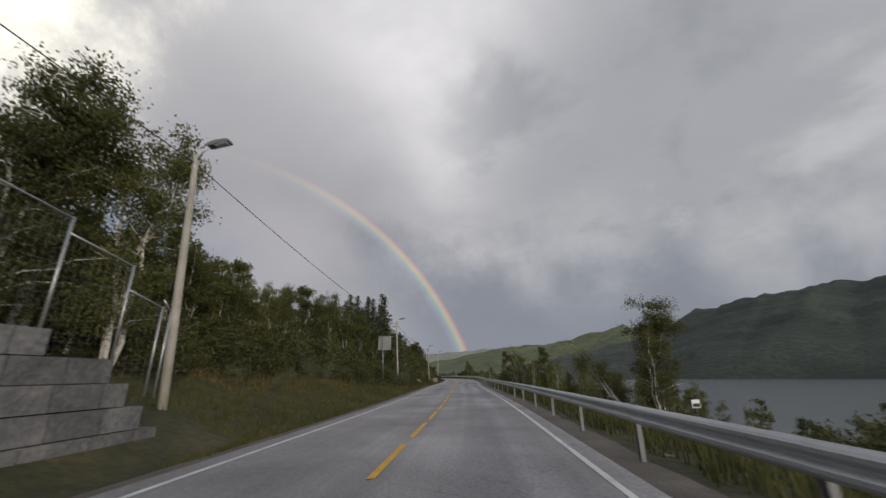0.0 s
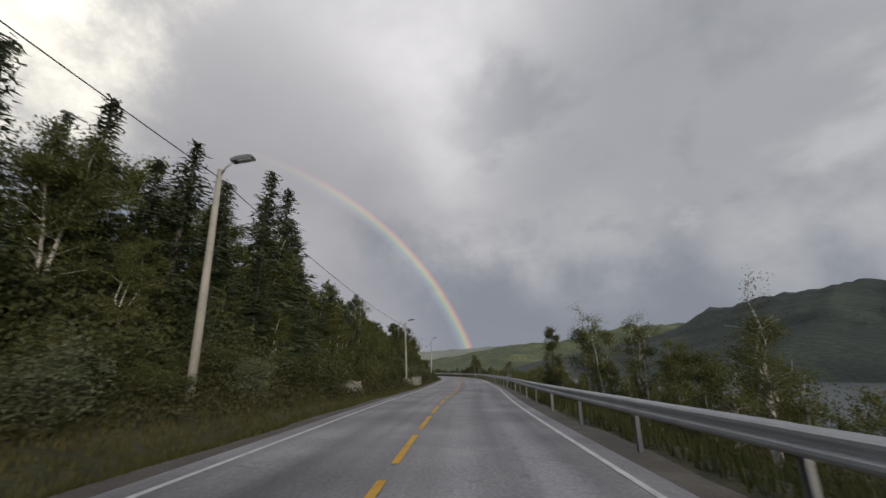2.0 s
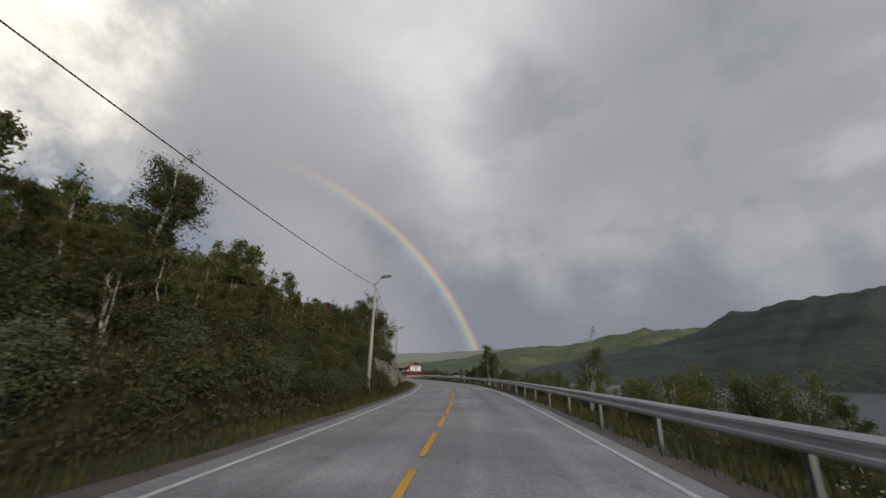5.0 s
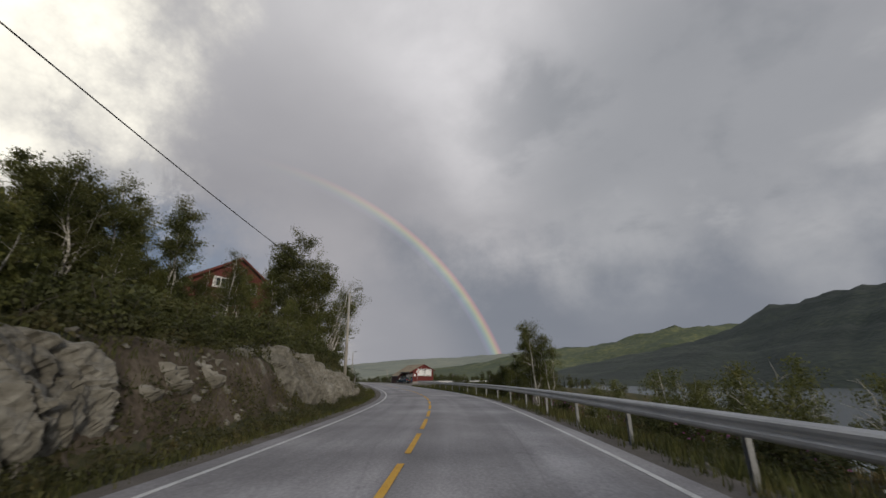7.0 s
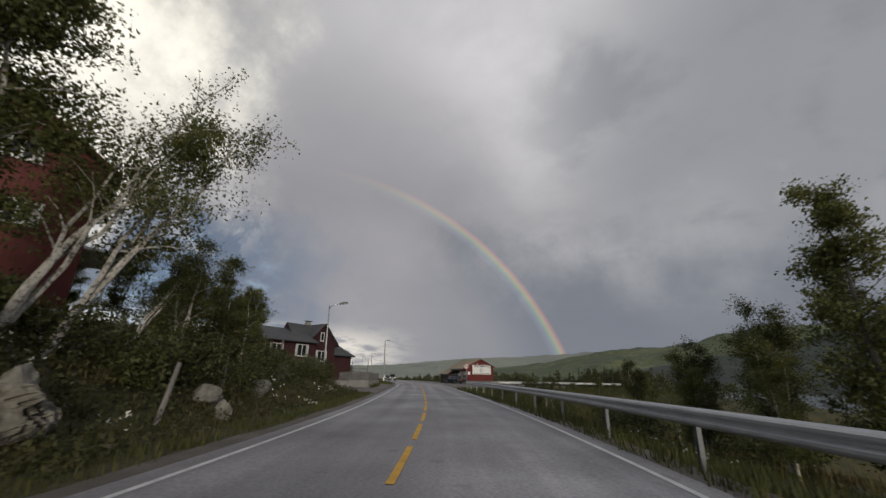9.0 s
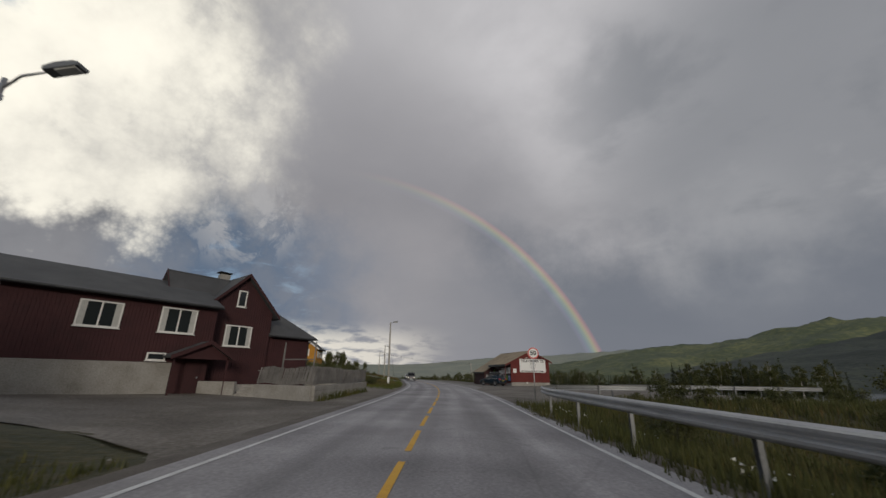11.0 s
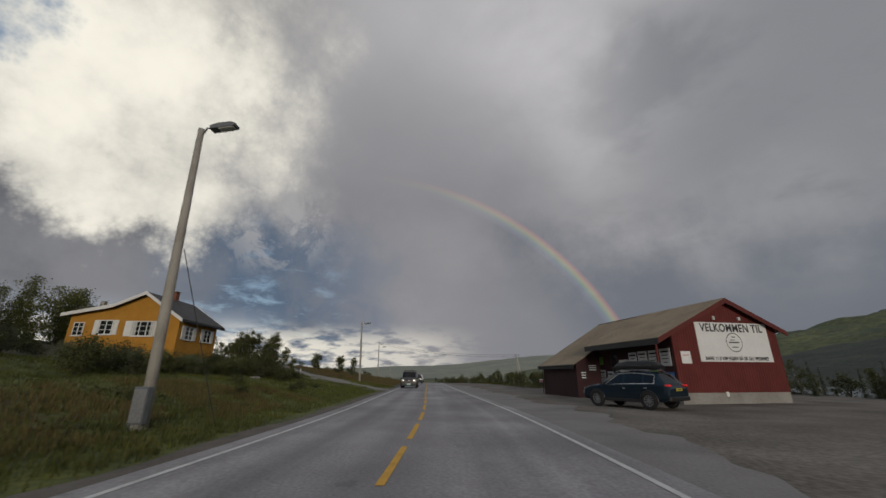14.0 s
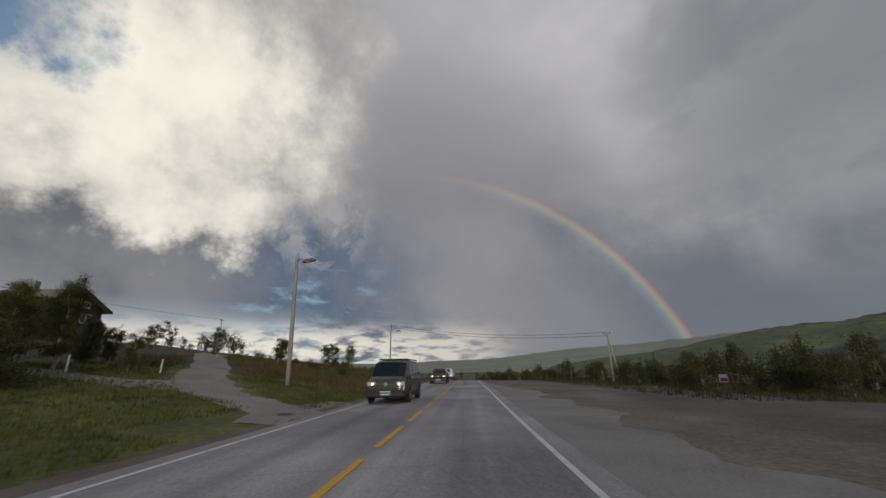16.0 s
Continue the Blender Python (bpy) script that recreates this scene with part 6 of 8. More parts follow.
    part("meter_box", boxed(3.2, 3.4, -0.1, -0.02, 0.3, 0.55, None, 0.01), M["white_wood"], h)
    x0, x1, z0, z1 = 1.85, 7.45, 2.11, 4.27
    ban = part("banner", boxed(x0, x1, -0.07, -0.03, z0, z1, None, 0.004), M["panel"], h, "white welcome banner with black lettering")
    up = Matrix.Rotation(radians(90), 4, "X")
    mid = (x0 + x1) / 2
    written("headline", "VELKOMMEN TIL", 0.62, Matrix.Translation((mid, -0.076, z1 - 0.32)) @ up, M["ink"], ban, bold=0.013)
    written("footline", "BARE 11,0 KM IGJEN S\u00c5 ER DU FREMME!", 0.27, Matrix.Translation((mid, -0.076, z0 + 0.17)) @ up, M["ink"], ban, bold=0.008)
    bm = bmesh.new()
    ov = [bm.verts.new((mid + math.cos(k) * a * 0.62, -0.075, (z0 + z1) / 2 - 0.02 + math.sin(k) * a * 0.53)) for a in (1.0, 0.93) for k in (2 * math.pi * j / 48 for j in range(48))]
    for j in range(48):
        bm.faces.new((ov[j], ov[(j + 1) % 48], ov[48 + (j + 1) % 48], ov[48 + j]))
    part("emblem_ring", bm, M["ink"], ban)
    for dx, dz, w, hh in ((0, 0.0, 0.78, 0.07), (-0.1, 0.13, 0.36, 0.04), (0, 0.3, 0.26, 0.05), (0, -0.26, 0.5, 0.045)):
        part("emblem_bar", boxed(mid + dx - w / 2, mid + dx + w / 2, -0.076, -0.071, (z0 + z1) / 2 - 0.02 + dz - hh / 2, (z0 + z1) / 2 - 0.02 + dz + hh / 2), M["ink"], ban)
    # the side under the canopy: door, windows, posters
    side = lambda y, z: Matrix.Translation((-0.012, y, z)) @ Matrix.Rotation(radians(-90), 4, "Z")
    boards_bm = bmesh.new()
    for k in range(55):
        y = 0.1 + k * 0.19
        if y < 9.7:
            box(boards_bm, -0.022, 0.0, y + 0.01, y + 0.18, 0.5, 3.5)
    tagged(part("cladding_board", boards_bm, M["dark_red"], h), kind="stuff")

    def flatpart(name, y, z, w, hh, mat, lab="", proud=0.05, parent=None):
        return part(name, boxed(-w / 2, w / 2, -proud, -0.014, -hh / 2, hh / 2, side(y, z), 0.004), M[mat], parent or h, lab)

    door = flatpart("door", 6.0, 1.35, 1.3, 2.0, "white_wood", "white panel door", 0.07)
    part("door_handle", boxed(0.36, 0.42, -0.13, -0.07, -0.05, 0.03, side(6.0, 1.2)), M["zinc"], door)
    posters = ((0.9, 2.35, 1.1, 0.95, "panel"), (2.2, 2.3, 1.1, 0.95, "panel"), (3.5, 2.3, 1.1, 0.95, "panel"), (4.75, 2.25, 1.0, 1.0, "panel"), (0.9, 1.15, 1.2, 0.8, "sign_blue"),
               (2.2, 1.25, 1.1, 0.9, "sign_green"), (3.5, 1.2, 1.1, 0.95, "panel"), (8.2, 1.15, 0.9, 1.0, "panel"), (9.5, 1.3, 1.0, 0.9, "curtain"), (9.6, 2.35, 0.8, 0.5, "sign_green"))
    for y, z, w, hh, mt in posters:
        p = flatpart("poster", y, z, w, hh, mt, proud=0.045)
        for k, (bw, bh) in enumerate(((0.75, 0.10), (0.6, 0.045), (0.66, 0.045), (0.4, 0.045))):
            zz = hh * (0.32 - 0.2 * k)
            part("poster_line", boxed(-w * bw / 2, w * bw / 2, -0.049, -0.0455, zz - bh * hh / 2, zz + bh * hh / 2, side(y, z)), M["ink" if mt != "sign_blue" else "panel"], p)
    for y, w in ((7.4, 0.9), (9.0, 0.0)):
        if w:
            win = window(h, side(y, 2.2) @ Matrix.Translation((0, 0.01, 0)), w, 1.0, 0, frame_mat="black")
    for k, (y, z, w, hh) in enumerate(((-0.75, 1.9, 0.8, 0.5), (-1.6, 1.4, 0.5, 0.6))):
        p = part("wall_sign", boxed(-w / 2, w / 2, -0.05, -0.024, -hh / 2, hh / 2, Matrix.Translation((y, 9.8, z)), 0.004), M["ink"], h, "dark sign board")
        for j in range(3):
            part("sign_line", boxed(-w * 0.4, w * 0.4, -0.054, -0.0505, hh * (0.28 - 0.28 * j) - 0.03, hh * (0.28 - 0.28 * j) + 0.03, Matrix.Translation((y, 9.8, z))), M["panel"], p)
    bench = thing("bench", m @ Matrix.Translation((-0.5, 7.2, 0)), "low dark wooden bench against the shop wall", "bench")
    part("seat", boxed(-0.2, 0.2, -0.7, 0.7, 0.38, 0.43, None, 0.01), M["brown_wood"], bench)
    for y in (-0.6, 0.6):
        part("leg", boxed(-0.18, 0.18, y - 0.03, y + 0.03, 0.0, 0.38), M["brown_wood"], bench)


shop()


# ---- cars ----
def loft(stations, name, mat, parent, smooth=True):
    """A car body from cross-sections: y, low edge, belt, roof, half width, half width of the roof."""
    bm = bmesh.new()
    rings = []
    for y, zb, belt, roof, w, wr in stations:
        half = [(w * 0.55, zb), (w * 0.93, zb + 0.03), (w, zb + 0.16), (w * 1.01, (zb + belt) / 2), (w * 0.985, belt - 0.06), (w * 0.955, belt), ((w * 0.955 + wr) / 2, (belt + roof - 0.07) / 2 + 0.02), (wr, roof - 0.09), (wr * 0.93, roof - 0.03), (wr * 0.6, roof)]
        rings.append([bm.verts.new((x, y, z)) for x, z in half] + [bm.verts.new((-x, y, z)) for x, z in half[::-1]])
    n = len(rings[0])
    for a, b in zip(rings, rings[1:]):
        for j in range(n):
            bm.faces.new((a[j], a[(j + 1) % n], b[(j + 1) % n], b[j]))
    bm.faces.new(rings[0]), bm.faces.new(rings[-1][::-1])
    return part(name, bm, mat, parent, smooth=False)


def section(stations, y):
    ys = [s[0] for s in stations]
    return [float(np.interp(y, ys, [s[i] for s in stations])) for i in range(1, 6)]


def side_glass(stations, y0, y1, sgn, parent, lo=0.10, hi=0.88):
    bm = bmesh.new()
    rows = []
    for k in range(7):
        y = y0 + (y1 - y0) * k / 6
        zb, belt, roof, w, wr = section(stations, y)
        p = [(w * 0.955, belt), ((w * 0.955 + wr) / 2, (belt + roof - 0.07) / 2 + 0.02), (wr, roof - 0.09)]
        q = []
        for u in (lo, 0.5, hi):
            i, f = (0, u * 2) if u < 0.5 else (1, u * 2 - 1)
            q.append((p[i][0] + (p[min(i + 1, 2)][0] - p[i][0]) * f + 0.008, p[i][1] + (p[min(i + 1, 2)][1] - p[i][1]) * f))
        rows.append([bm.verts.new((sgn * x, y, z)) for x, z in q])
    for a, b in zip(rows, rows[1:]):
        for j in range(2):
            bm.faces.new((a[j], a[j + 1], b[j + 1], b[j]))
    return part("side_window", bm, M["car_glass"], parent)


def end_glass(stations, ya, yb, parent, name, out, wide=0.9, lift=0.0):
    """A windscreen or rear window between two stations; ya is its low edge."""
    bm = bmesh.new()
    rows = []
    for k in range(5):
        y = ya + (yb - ya) * (0.06 + 0.86 * k / 4)
        zb, belt, roof, w, wr = section(stations, y)
        rows.append([bm.verts.new((x * wr * wide, y + out * (0.004 + lift), roof + 0.012 + lift - 0.075 * abs(x) ** 3)) for x in (-1, -0.6, 0, 0.6, 1)])
    for a, b in zip(rows, rows[1:]):
        for j in range(4):
            bm.faces.new((a[j], a[j + 1], b[j + 1], b[j]))
    return part(name, bm, M["car_glass"], parent)


def wheel(parent, x, y, r, width=0.22):
    sgn = 1 if x > 0 else -1
    w = new("wheel")
    w.parent, w.matrix_local = parent, Matrix.Translation((x, y, r))
    bm = bmesh.new()
    prof = [(-width / 2, r * 0.68), (-width / 2, r * 0.93), (-width / 2 + 0.03, r), (width / 2 - 0.03, r), (width / 2, r * 0.93), (width / 2, r * 0.68)]
    rings = [[bm.verts.new((a, math.cos(k) * b, math.sin(k) * b)) for a, b in prof] for k in (2 * math.pi * j / 28 for j in range(28))]
    for i in range(28):
        a, b = rings[i], rings[(i + 1) % 28]
        for j in range(len(prof)):
            bm.faces.new((a[j], b[j], b[(j + 1) % len(prof)], a[(j + 1) % len(prof)]))
    part("tyre", bm, M["rubber"], w, smooth=False)
    bm = bmesh.new()
    disc(bm, (sgn * 0.03, 0, 0), (1, 0, 0), r * 0.67, 0.04, 28)
    part("hub", bm, M["black"], w)
    bm = bmesh.new()
    for k in range(10):
        mm = Matrix.Rotation(2 * math.pi * k / 10, 4, "X")
        box(bm, sgn * 0.055, sgn * 0.085, -0.022, 0.022, 0.03, r * 0.66, mm)
    disc(bm, (sgn * 0.07, 0, 0), (1, 0, 0), 0.06, 0.05, 16)
    tube(bm, [(sgn * 0.08, math.cos(k) * r * 0.655, math.sin(k) * r * 0.655) for k in (2 * math.pi * j / 28 for j in range(29))], 0.014, 5)
    part("rim", bm, M["alloy"], w)


SUV = [(0.0, 0.48, 0.86, 0.90, 0.80, 0.74), (0.06, 0.36, 0.98, 1.02, 0.89, 0.80), (0.20, 0.32, 1.08, 1.16, 0.92, 0.78), (0.52, 0.30, 1.10, 1.56, 0.93, 0.66), (0.75, 0.30, 1.10, 1.64, 0.935, 0.66), (1.8, 0.28, 1.08, 1.69, 0.94, 0.67),
       (2.75, 0.28, 1.05, 1.63, 0.94, 0.66), (3.1, 0.28, 1.04, 1.47, 0.94, 0.68), (3.62, 0.28, 1.02, 1.10, 0.93, 0.76), (4.2, 0.28, 0.96, 1.02, 0.92, 0.74), (4.52, 0.30, 0.86, 0.92, 0.88, 0.70), (4.68, 0.36, 0.72, 0.76, 0.78, 0.62)]
VAN = [(0.0, 0.40, 1.10, 1.80, 0.90, 0.74), (0.08, 0.34, 1.12, 1.92, 0.95, 0.80), (1.5, 0.30, 1.12, 1.96, 0.955, 0.80), (3.2, 0.30, 1.12, 1.95, 0.955, 0.80), (3.75, 0.30, 1.10, 1.86, 0.955, 0.78), (4.45, 0.30, 1.06, 1.22, 0.95, 0.78),
       (4.75, 0.30, 0.98, 1.08, 0.94, 0.76), (4.86, 0.30, 0.80, 0.90, 0.92, 0.72), (4.90, 0.36, 0.62, 0.70, 0.84, 0.66)]


def vehicle(name, m, shape, paint, lab, glass, screen, wheels, radius, category="car"):
    c = thing(name, m, lab, category, "vehicles")
    loft(shape, "body", M[paint], c)
    for sgn in (-1, 1):
        for y0, y1 in glass:
            side_glass(shape, y0, y1, sgn, c)
        w = section(shape, 1.8)[3]
        part("sill", boxed(sgn * w * 1.012 - 0.02, sgn * w * 1.012 + 0.02, wheels[0] + 0.42, wheels[1] - 0.42, 0.27, 0.42, None, 0.01), M["black"], c, "black plastic sill")
        for y in wheels:
            bm = bmesh.new()
            tube(bm, [(sgn * (w * 1.0), y + math.cos(k) * (radius + 0.07), radius + math.sin(k) * (radius + 0.07)) for k in (math.pi * j / 14 for j in range(-1, 16))], 0.032, 6)
            part("wheel_arch", bm, M["black"], c)
            wheel(c, sgn * (w - 0.06), y, radius)
            bm = bmesh.new()
            disc(bm, (sgn * (w * 1.0), y, radius + 0.01), (1, 0, 0), radius + 0.06, 0.03, 24)
            part("wheel_well", bm, M["black"], c)
        ym = screen[0] - 0.25
        part("mirror", boxed(sgn * (w + 0.02) - 0.09, sgn * (w + 0.02) + 0.09, ym - 0.06, ym + 0.06, section(shape, ym)[1] - 0.02, section(shape, ym)[1] + 0.15, None, 0.03), M["black"], c)
        for y in (glass[0][1], glass[-1][0]):
            zz = section(shape, y)
            part("door_handle", boxed(sgn * zz[3] * 1.0 - 0.02, sgn * zz[3] * 1.0 + 0.02, y - 0.16, y, zz[1] - 0.2, zz[1] - 0.16, None, 0.008), M["alloy" if name == "parked_suv" else "black"], c)
    end_glass(shape, screen[0], screen[1], c, "windscreen", 1, 1.0 if category == "van" else 0.9, 0.02 if category == "van" else 0.0)
    return c


def parked_suv():
    f = Vector((-0.97, 0.242, 0)).normalized()
    r = Vector((f.y, -f.x, 0))
    o = Vector((-61.25, 246.75, -0.05)) + r * 0.88 - f * 1.35
    m = Matrix(((r.x, f.x, 0, o.x), (r.y, f.y, 0, o.y), (0, 0, 1, o.z), (0, 0, 0, 1)))
    c = vehicle("parked_suv", m, SUV, "suv_paint", "parked dark blue family car with black roof box", ((0.62, 1.15), (1.25, 2.15), (2.25, 3.2)), (3.55, 2.8), (0.95, 3.72), 0.36)
    end_glass(SUV, 0.22, 0.6, c, "rear_window", -1)
    for sgn in (-1, 1):
        lp = part("tail_lamp", boxed(sgn * 0.72 - 0.15, sgn * 0.72 + 0.15, 0.0, 0.18, 0.99, 1.08, None, 0.02), M["tail"], c, "lit red tail lamp")
        part("roof_rail", tubed([(sgn * 0.62, 0.8, 1.66), (sgn * 0.64, 1.0, 1.73), (sgn * 0.64, 2.4, 1.72), (sgn * 0.62, 2.7, 1.64)], 0.018, 6), M["alloy"], c)
        low, high = [], []
        for y in (0.62, 1.2, 1.8, 2.5, 3.2):
            zb, belt, roof, w, wr = section(SUV, y)
            low.append((sgn * (w * 0.955 + 0.012), y, belt + 0.01))
            if y < 3:
                high.append((sgn * (wr + 0.022), y + 0.05, roof - 0.10))
        part("window_trim", tubed(low + high[::-1] + low[:1], 0.014, 6), M["chrome"], c, "bright chrome window surround")
        part("headlamp", boxed(sgn * 0.66 - 0.16, sgn * 0.66 + 0.16, 4.48, 4.6, 0.74, 0.86, None, 0.02), M["lens"], c)
    part("number_plate", boxed(-0.26, 0.26, -0.025, -0.005, 0.80, 0.91, None, 0.004), M["plate_yellow"], c, "yellow number plate")
    part("plate_bar", boxed(-0.2, 0.2, -0.03, -0.0255, 0.84, 0.88), M["ink"], c)
    part("rear_bumper", boxed(-0.86, 0.86, -0.03, 0.2, 0.36, 0.56, None, 0.04), M["black"], c)
    for y in (1.25, 2.2):
        part("roof_bar", boxed(-0.62, 0.62, y - 0.03, y + 0.03, 1.72, 1.755, None, 0.008), M["black"], c)
    bx = [(y, 1.76, 1.80 + 0.16 * k, 1.80 + 0.38 * k, 0.36 * (0.75 + 0.25 * k), 0.30 * (0.6 + 0.4 * k)) for y, k in ((0.55, 0.35), (0.75, 0.85), (1.2, 1.0), (2.2, 1.0), (2.75, 0.75), (3.0, 0.3))]
    rb = thing("roof_box", m @ Matrix.Translation((-0.12, 0, 0)), "long black roof box strapped on the parked car", "roof box")
    loft(bx, "shell", M["black"], rb)
    part("seam", boxed(-0.375, 0.375, 0.85, 2.7, 1.945, 1.956), M["lamp_grey"], rb)


parked_suv()


def oncoming(name, s, d, shape, paint, lab, lamps_z, van=False):
    c = vehicle(name, level(s, d, float(height(s, d)) + 0.06, 180) @ Matrix.Translation((0, -shape[-1][0], 0)), shape, paint, lab, ((0.3, 1.3), (1.4, 2.5), (2.65, 3.6)) if van else ((0.62, 1.15), (1.25, 2.15), (2.25, 3.2)),
                (4.5, 3.72) if van else (3.55, 2.8), (0.95, 3.95) if van else (0.95, 3.72), 0.34 if van else 0.35, "van" if van else "car")
    end = shape[-1][0]
    for sgn in (-1, 1):
        hl = part("headlamp", boxed(sgn * 0.68 - 0.2, sgn * 0.68 + 0.2, end - 0.26, end - 0.03, lamps_z - 0.10, lamps_z + 0.10, None, 0.03), M["lens"], c, "clear headlamp")
        bm = bmesh.new()
        disc(bm, (sgn * 0.62, end - 0.02, lamps_z), (0, 1, 0), 0.052, 0.02, 16)
        part("bulb", bm, M["head"], hl, "lit headlamp bulb")
    part("grille", boxed(-0.46, 0.46, end - 0.08, end - 0.005, lamps_z - 0.09, lamps_z + 0.05, None, 0.01), M["black"], c)
    for k in range(2):
        part("grille_bar", boxed(-0.46, 0.46, end - 0.01, end + 0.004, lamps_z - 0.05 + k * 0.06, lamps_z - 0.04 + k * 0.06), M["alloy"], c)
    bm = bmesh.new()
    disc(bm, (0, end, lamps_z - 0.01), (0, 1, 0), 0.085, 0.03, 20)
    part("badge", bm, M["alloy"], c)
    part("bumper", boxed(-0.92, 0.92, end - 0.25, end + 0.03, 0.27, 0.60, None, 0.06), M["black"], c, "black plastic bumper")
    part("number_plate", boxed(-0.26, 0.26, end + 0.031, end + 0.045, 0.36, 0.47, None, 0.004), M["sign_teal" if van else "panel"], c)
    part("plate_bar", boxed(-0.2, 0.2, end + 0.046, end + 0.05, 0.395, 0.435), M["panel" if van else "ink"], c)
    if van:
        part("name_strip", boxed(-0.25, 0.25, end + 0.031, end + 0.04, 0.5, 0.545), M["panel"], c)
        for sgn in (-1, 1):
            part("roof_rail", tubed([(sgn * 0.74, 0.4, 1.97), (sgn * 0.74, 3.3, 1.99)], 0.022, 6), M["black"], c)
        for y in (0.6, 1.8, 3.1):
            part("roof_bar", boxed(-0.76, 0.76, y - 0.035, y + 0.035, 1.985, 2.03, None, 0.01), M["black"], c)
        for sgn in (-1, 1):
            part("wiper", tubed([(sgn * 0.5, 4.42, 1.27), (sgn * 0.05, 4.40, 1.31)], 0.012, 5), M["black"], c)
    return c


oncoming("van", 364.8, 2.05, VAN, "van_paint", "grey-brown van with roof bars and lit headlamps", 0.86, True)
oncoming("car", 391.0, 1.95, SUV, "black_paint", "oncoming black car with lit headlamps", 0.78)
oncoming("car", 405.0, 1.8, SUV, "white_paint", "oncoming white car with lit headlamps", 0.78)

# ---- trees and undergrowth ----
def loose_leaves(rng, centres, size, up=0.35, long=1.0):
    """Small pointed leaves round the given centres, as one list of triangles."""
    n = len(centres)
    nrm = rng.normal(size=(n, 3)) + (0, 0, up)
    nrm /= np.linalg.norm(nrm, axis=1)[:, None]
    a = np.cross(nrm, rng.normal(size=(n, 3)))
    a /= np.linalg.norm(a, axis=1)[:, None] + 1e-9
    b = np.cross(nrm, a)
    w = size * rng.uniform(0.6, 1.3, n)[:, None]
    v = np.stack([centres - a * w * long * 0.5, centres + a * w * long * 0.5 + b * w * 0.36, centres + a * w * long * 0.42 - b * w * 0.36], 1)
    return v.reshape(-1, 3), np.arange(3 * n).reshape(n, 3)


def quick_mesh(name, verts, faces, mat):
    me = bpy.data.meshes.new(name)
    me.from_pydata(np.asarray(verts).tolist(), [], np.asarray(faces).tolist())
    me.materials.append(mat)
    return me


def broadleaf(seed, h, spread, stems, leaves, leaf, low, bark, foliage, sparse=0.0, limbs=22, sides=6, every=1):
    """A birch or willow: bent stems with limbs and twigs, and leaves spread along them. Returns two meshes."""
    rng = np.random.default_rng(seed)
    bm = bmesh.new()
    cs, weight = [], []
    for k in range(stems):
        ang = rng.uniform(0, 6.28)
        out = spread * (0.10 + 0.40 * (stems > 1)) * rng.uniform(0.5, 1.0)
        top = h * (1.0 if k == 0 else rng.uniform(0.68, 0.95))
        pts = []
        for u in np.linspace(0, 1, 8):
            bend = out * u**1.2
            pts.append(Vector((math.cos(ang) * bend + rng.normal() * 0.012 * h, math.sin(ang) * bend + rng.normal() * 0.012 * h, top * u)))
        pts[0] = Vector((pts[0].x * 0.2, pts[0].y * 0.2, -0.3))
        r0 = 0.010 * top + 0.02
        tube(bm, pts, [r0 * (1 - 0.9 * u) for u in np.linspace(0, 1, 8)], sides)
        for j in range(int(limbs if stems == 1 else 2 * limbs / stems)):
            u = low + (0.98 - low) * rng.uniform() ** 0.9
            i = min(int(u * 7), 6)
            base = pts[i].lerp(pts[i + 1], u * 7 - i)
            la = rng.uniform(0, 6.28)
            full = math.sin(math.pi * min(1.0, (u - low) / (1 - low) * 0.80 + 0.20)) ** 0.7
            reach = (0.25 + spread * full) * rng.uniform(0.5, 1.05) * (0.72 if stems > 1 else 1.0)
            rise = reach * rng.uniform(0.2, 0.8)
            tip = base + Vector((math.cos(la) * reach, math.sin(la) * reach, rise))
            mid = base.lerp(tip, 0.5) + Vector((0, 0, 0.10 * reach))
            if j % every == 0:
                tube(bm, [base, mid, tip], [0.03 * (1.15 - u) + 0.004, 0.015 * (1.15 - u) + 0.004, 0.004], 3, False)
            gap = rng.uniform() < sparse
            for _ in range(7):
                q = rng.uniform(0.25, 1.0)
                a = base.lerp(mid, q * 2) if q < 0.5 else mid.lerp(tip, q * 2 - 1)
                tw = a + Vector((rng.normal() * 0.22, rng.normal() * 0.22, rng.normal() * 0.14 - 0.05)) * (0.4 + spread * 0.45)
                for f in np.linspace(0.3, 1.1, 5):
                    cs.append(a.lerp(tw, f))
                    weight.append(0.15 if gap else 1.0)
        for f in np.linspace(0.75, 1.0, 10):
            i = min(int(f * 7), 6)
            cs.append(pts[i].lerp(pts[i + 1], f * 7 - i))
            weight.append(1.5)
    weight = np.array(weight) / sum(weight)
    cs = np.array(cs)[rng.choice(len(cs), leaves, p=weight)] + rng.normal(size=(leaves, 3)) * (0.11 + 0.02 * spread)
    v, f = loose_leaves(rng, cs, leaf)
    me = bpy.data.meshes.new("trunk")
    bm.to_mesh(me)
    bm.free()
    me.materials.append(bark)
    return me, quick_mesh("crown", v, f, foliage)


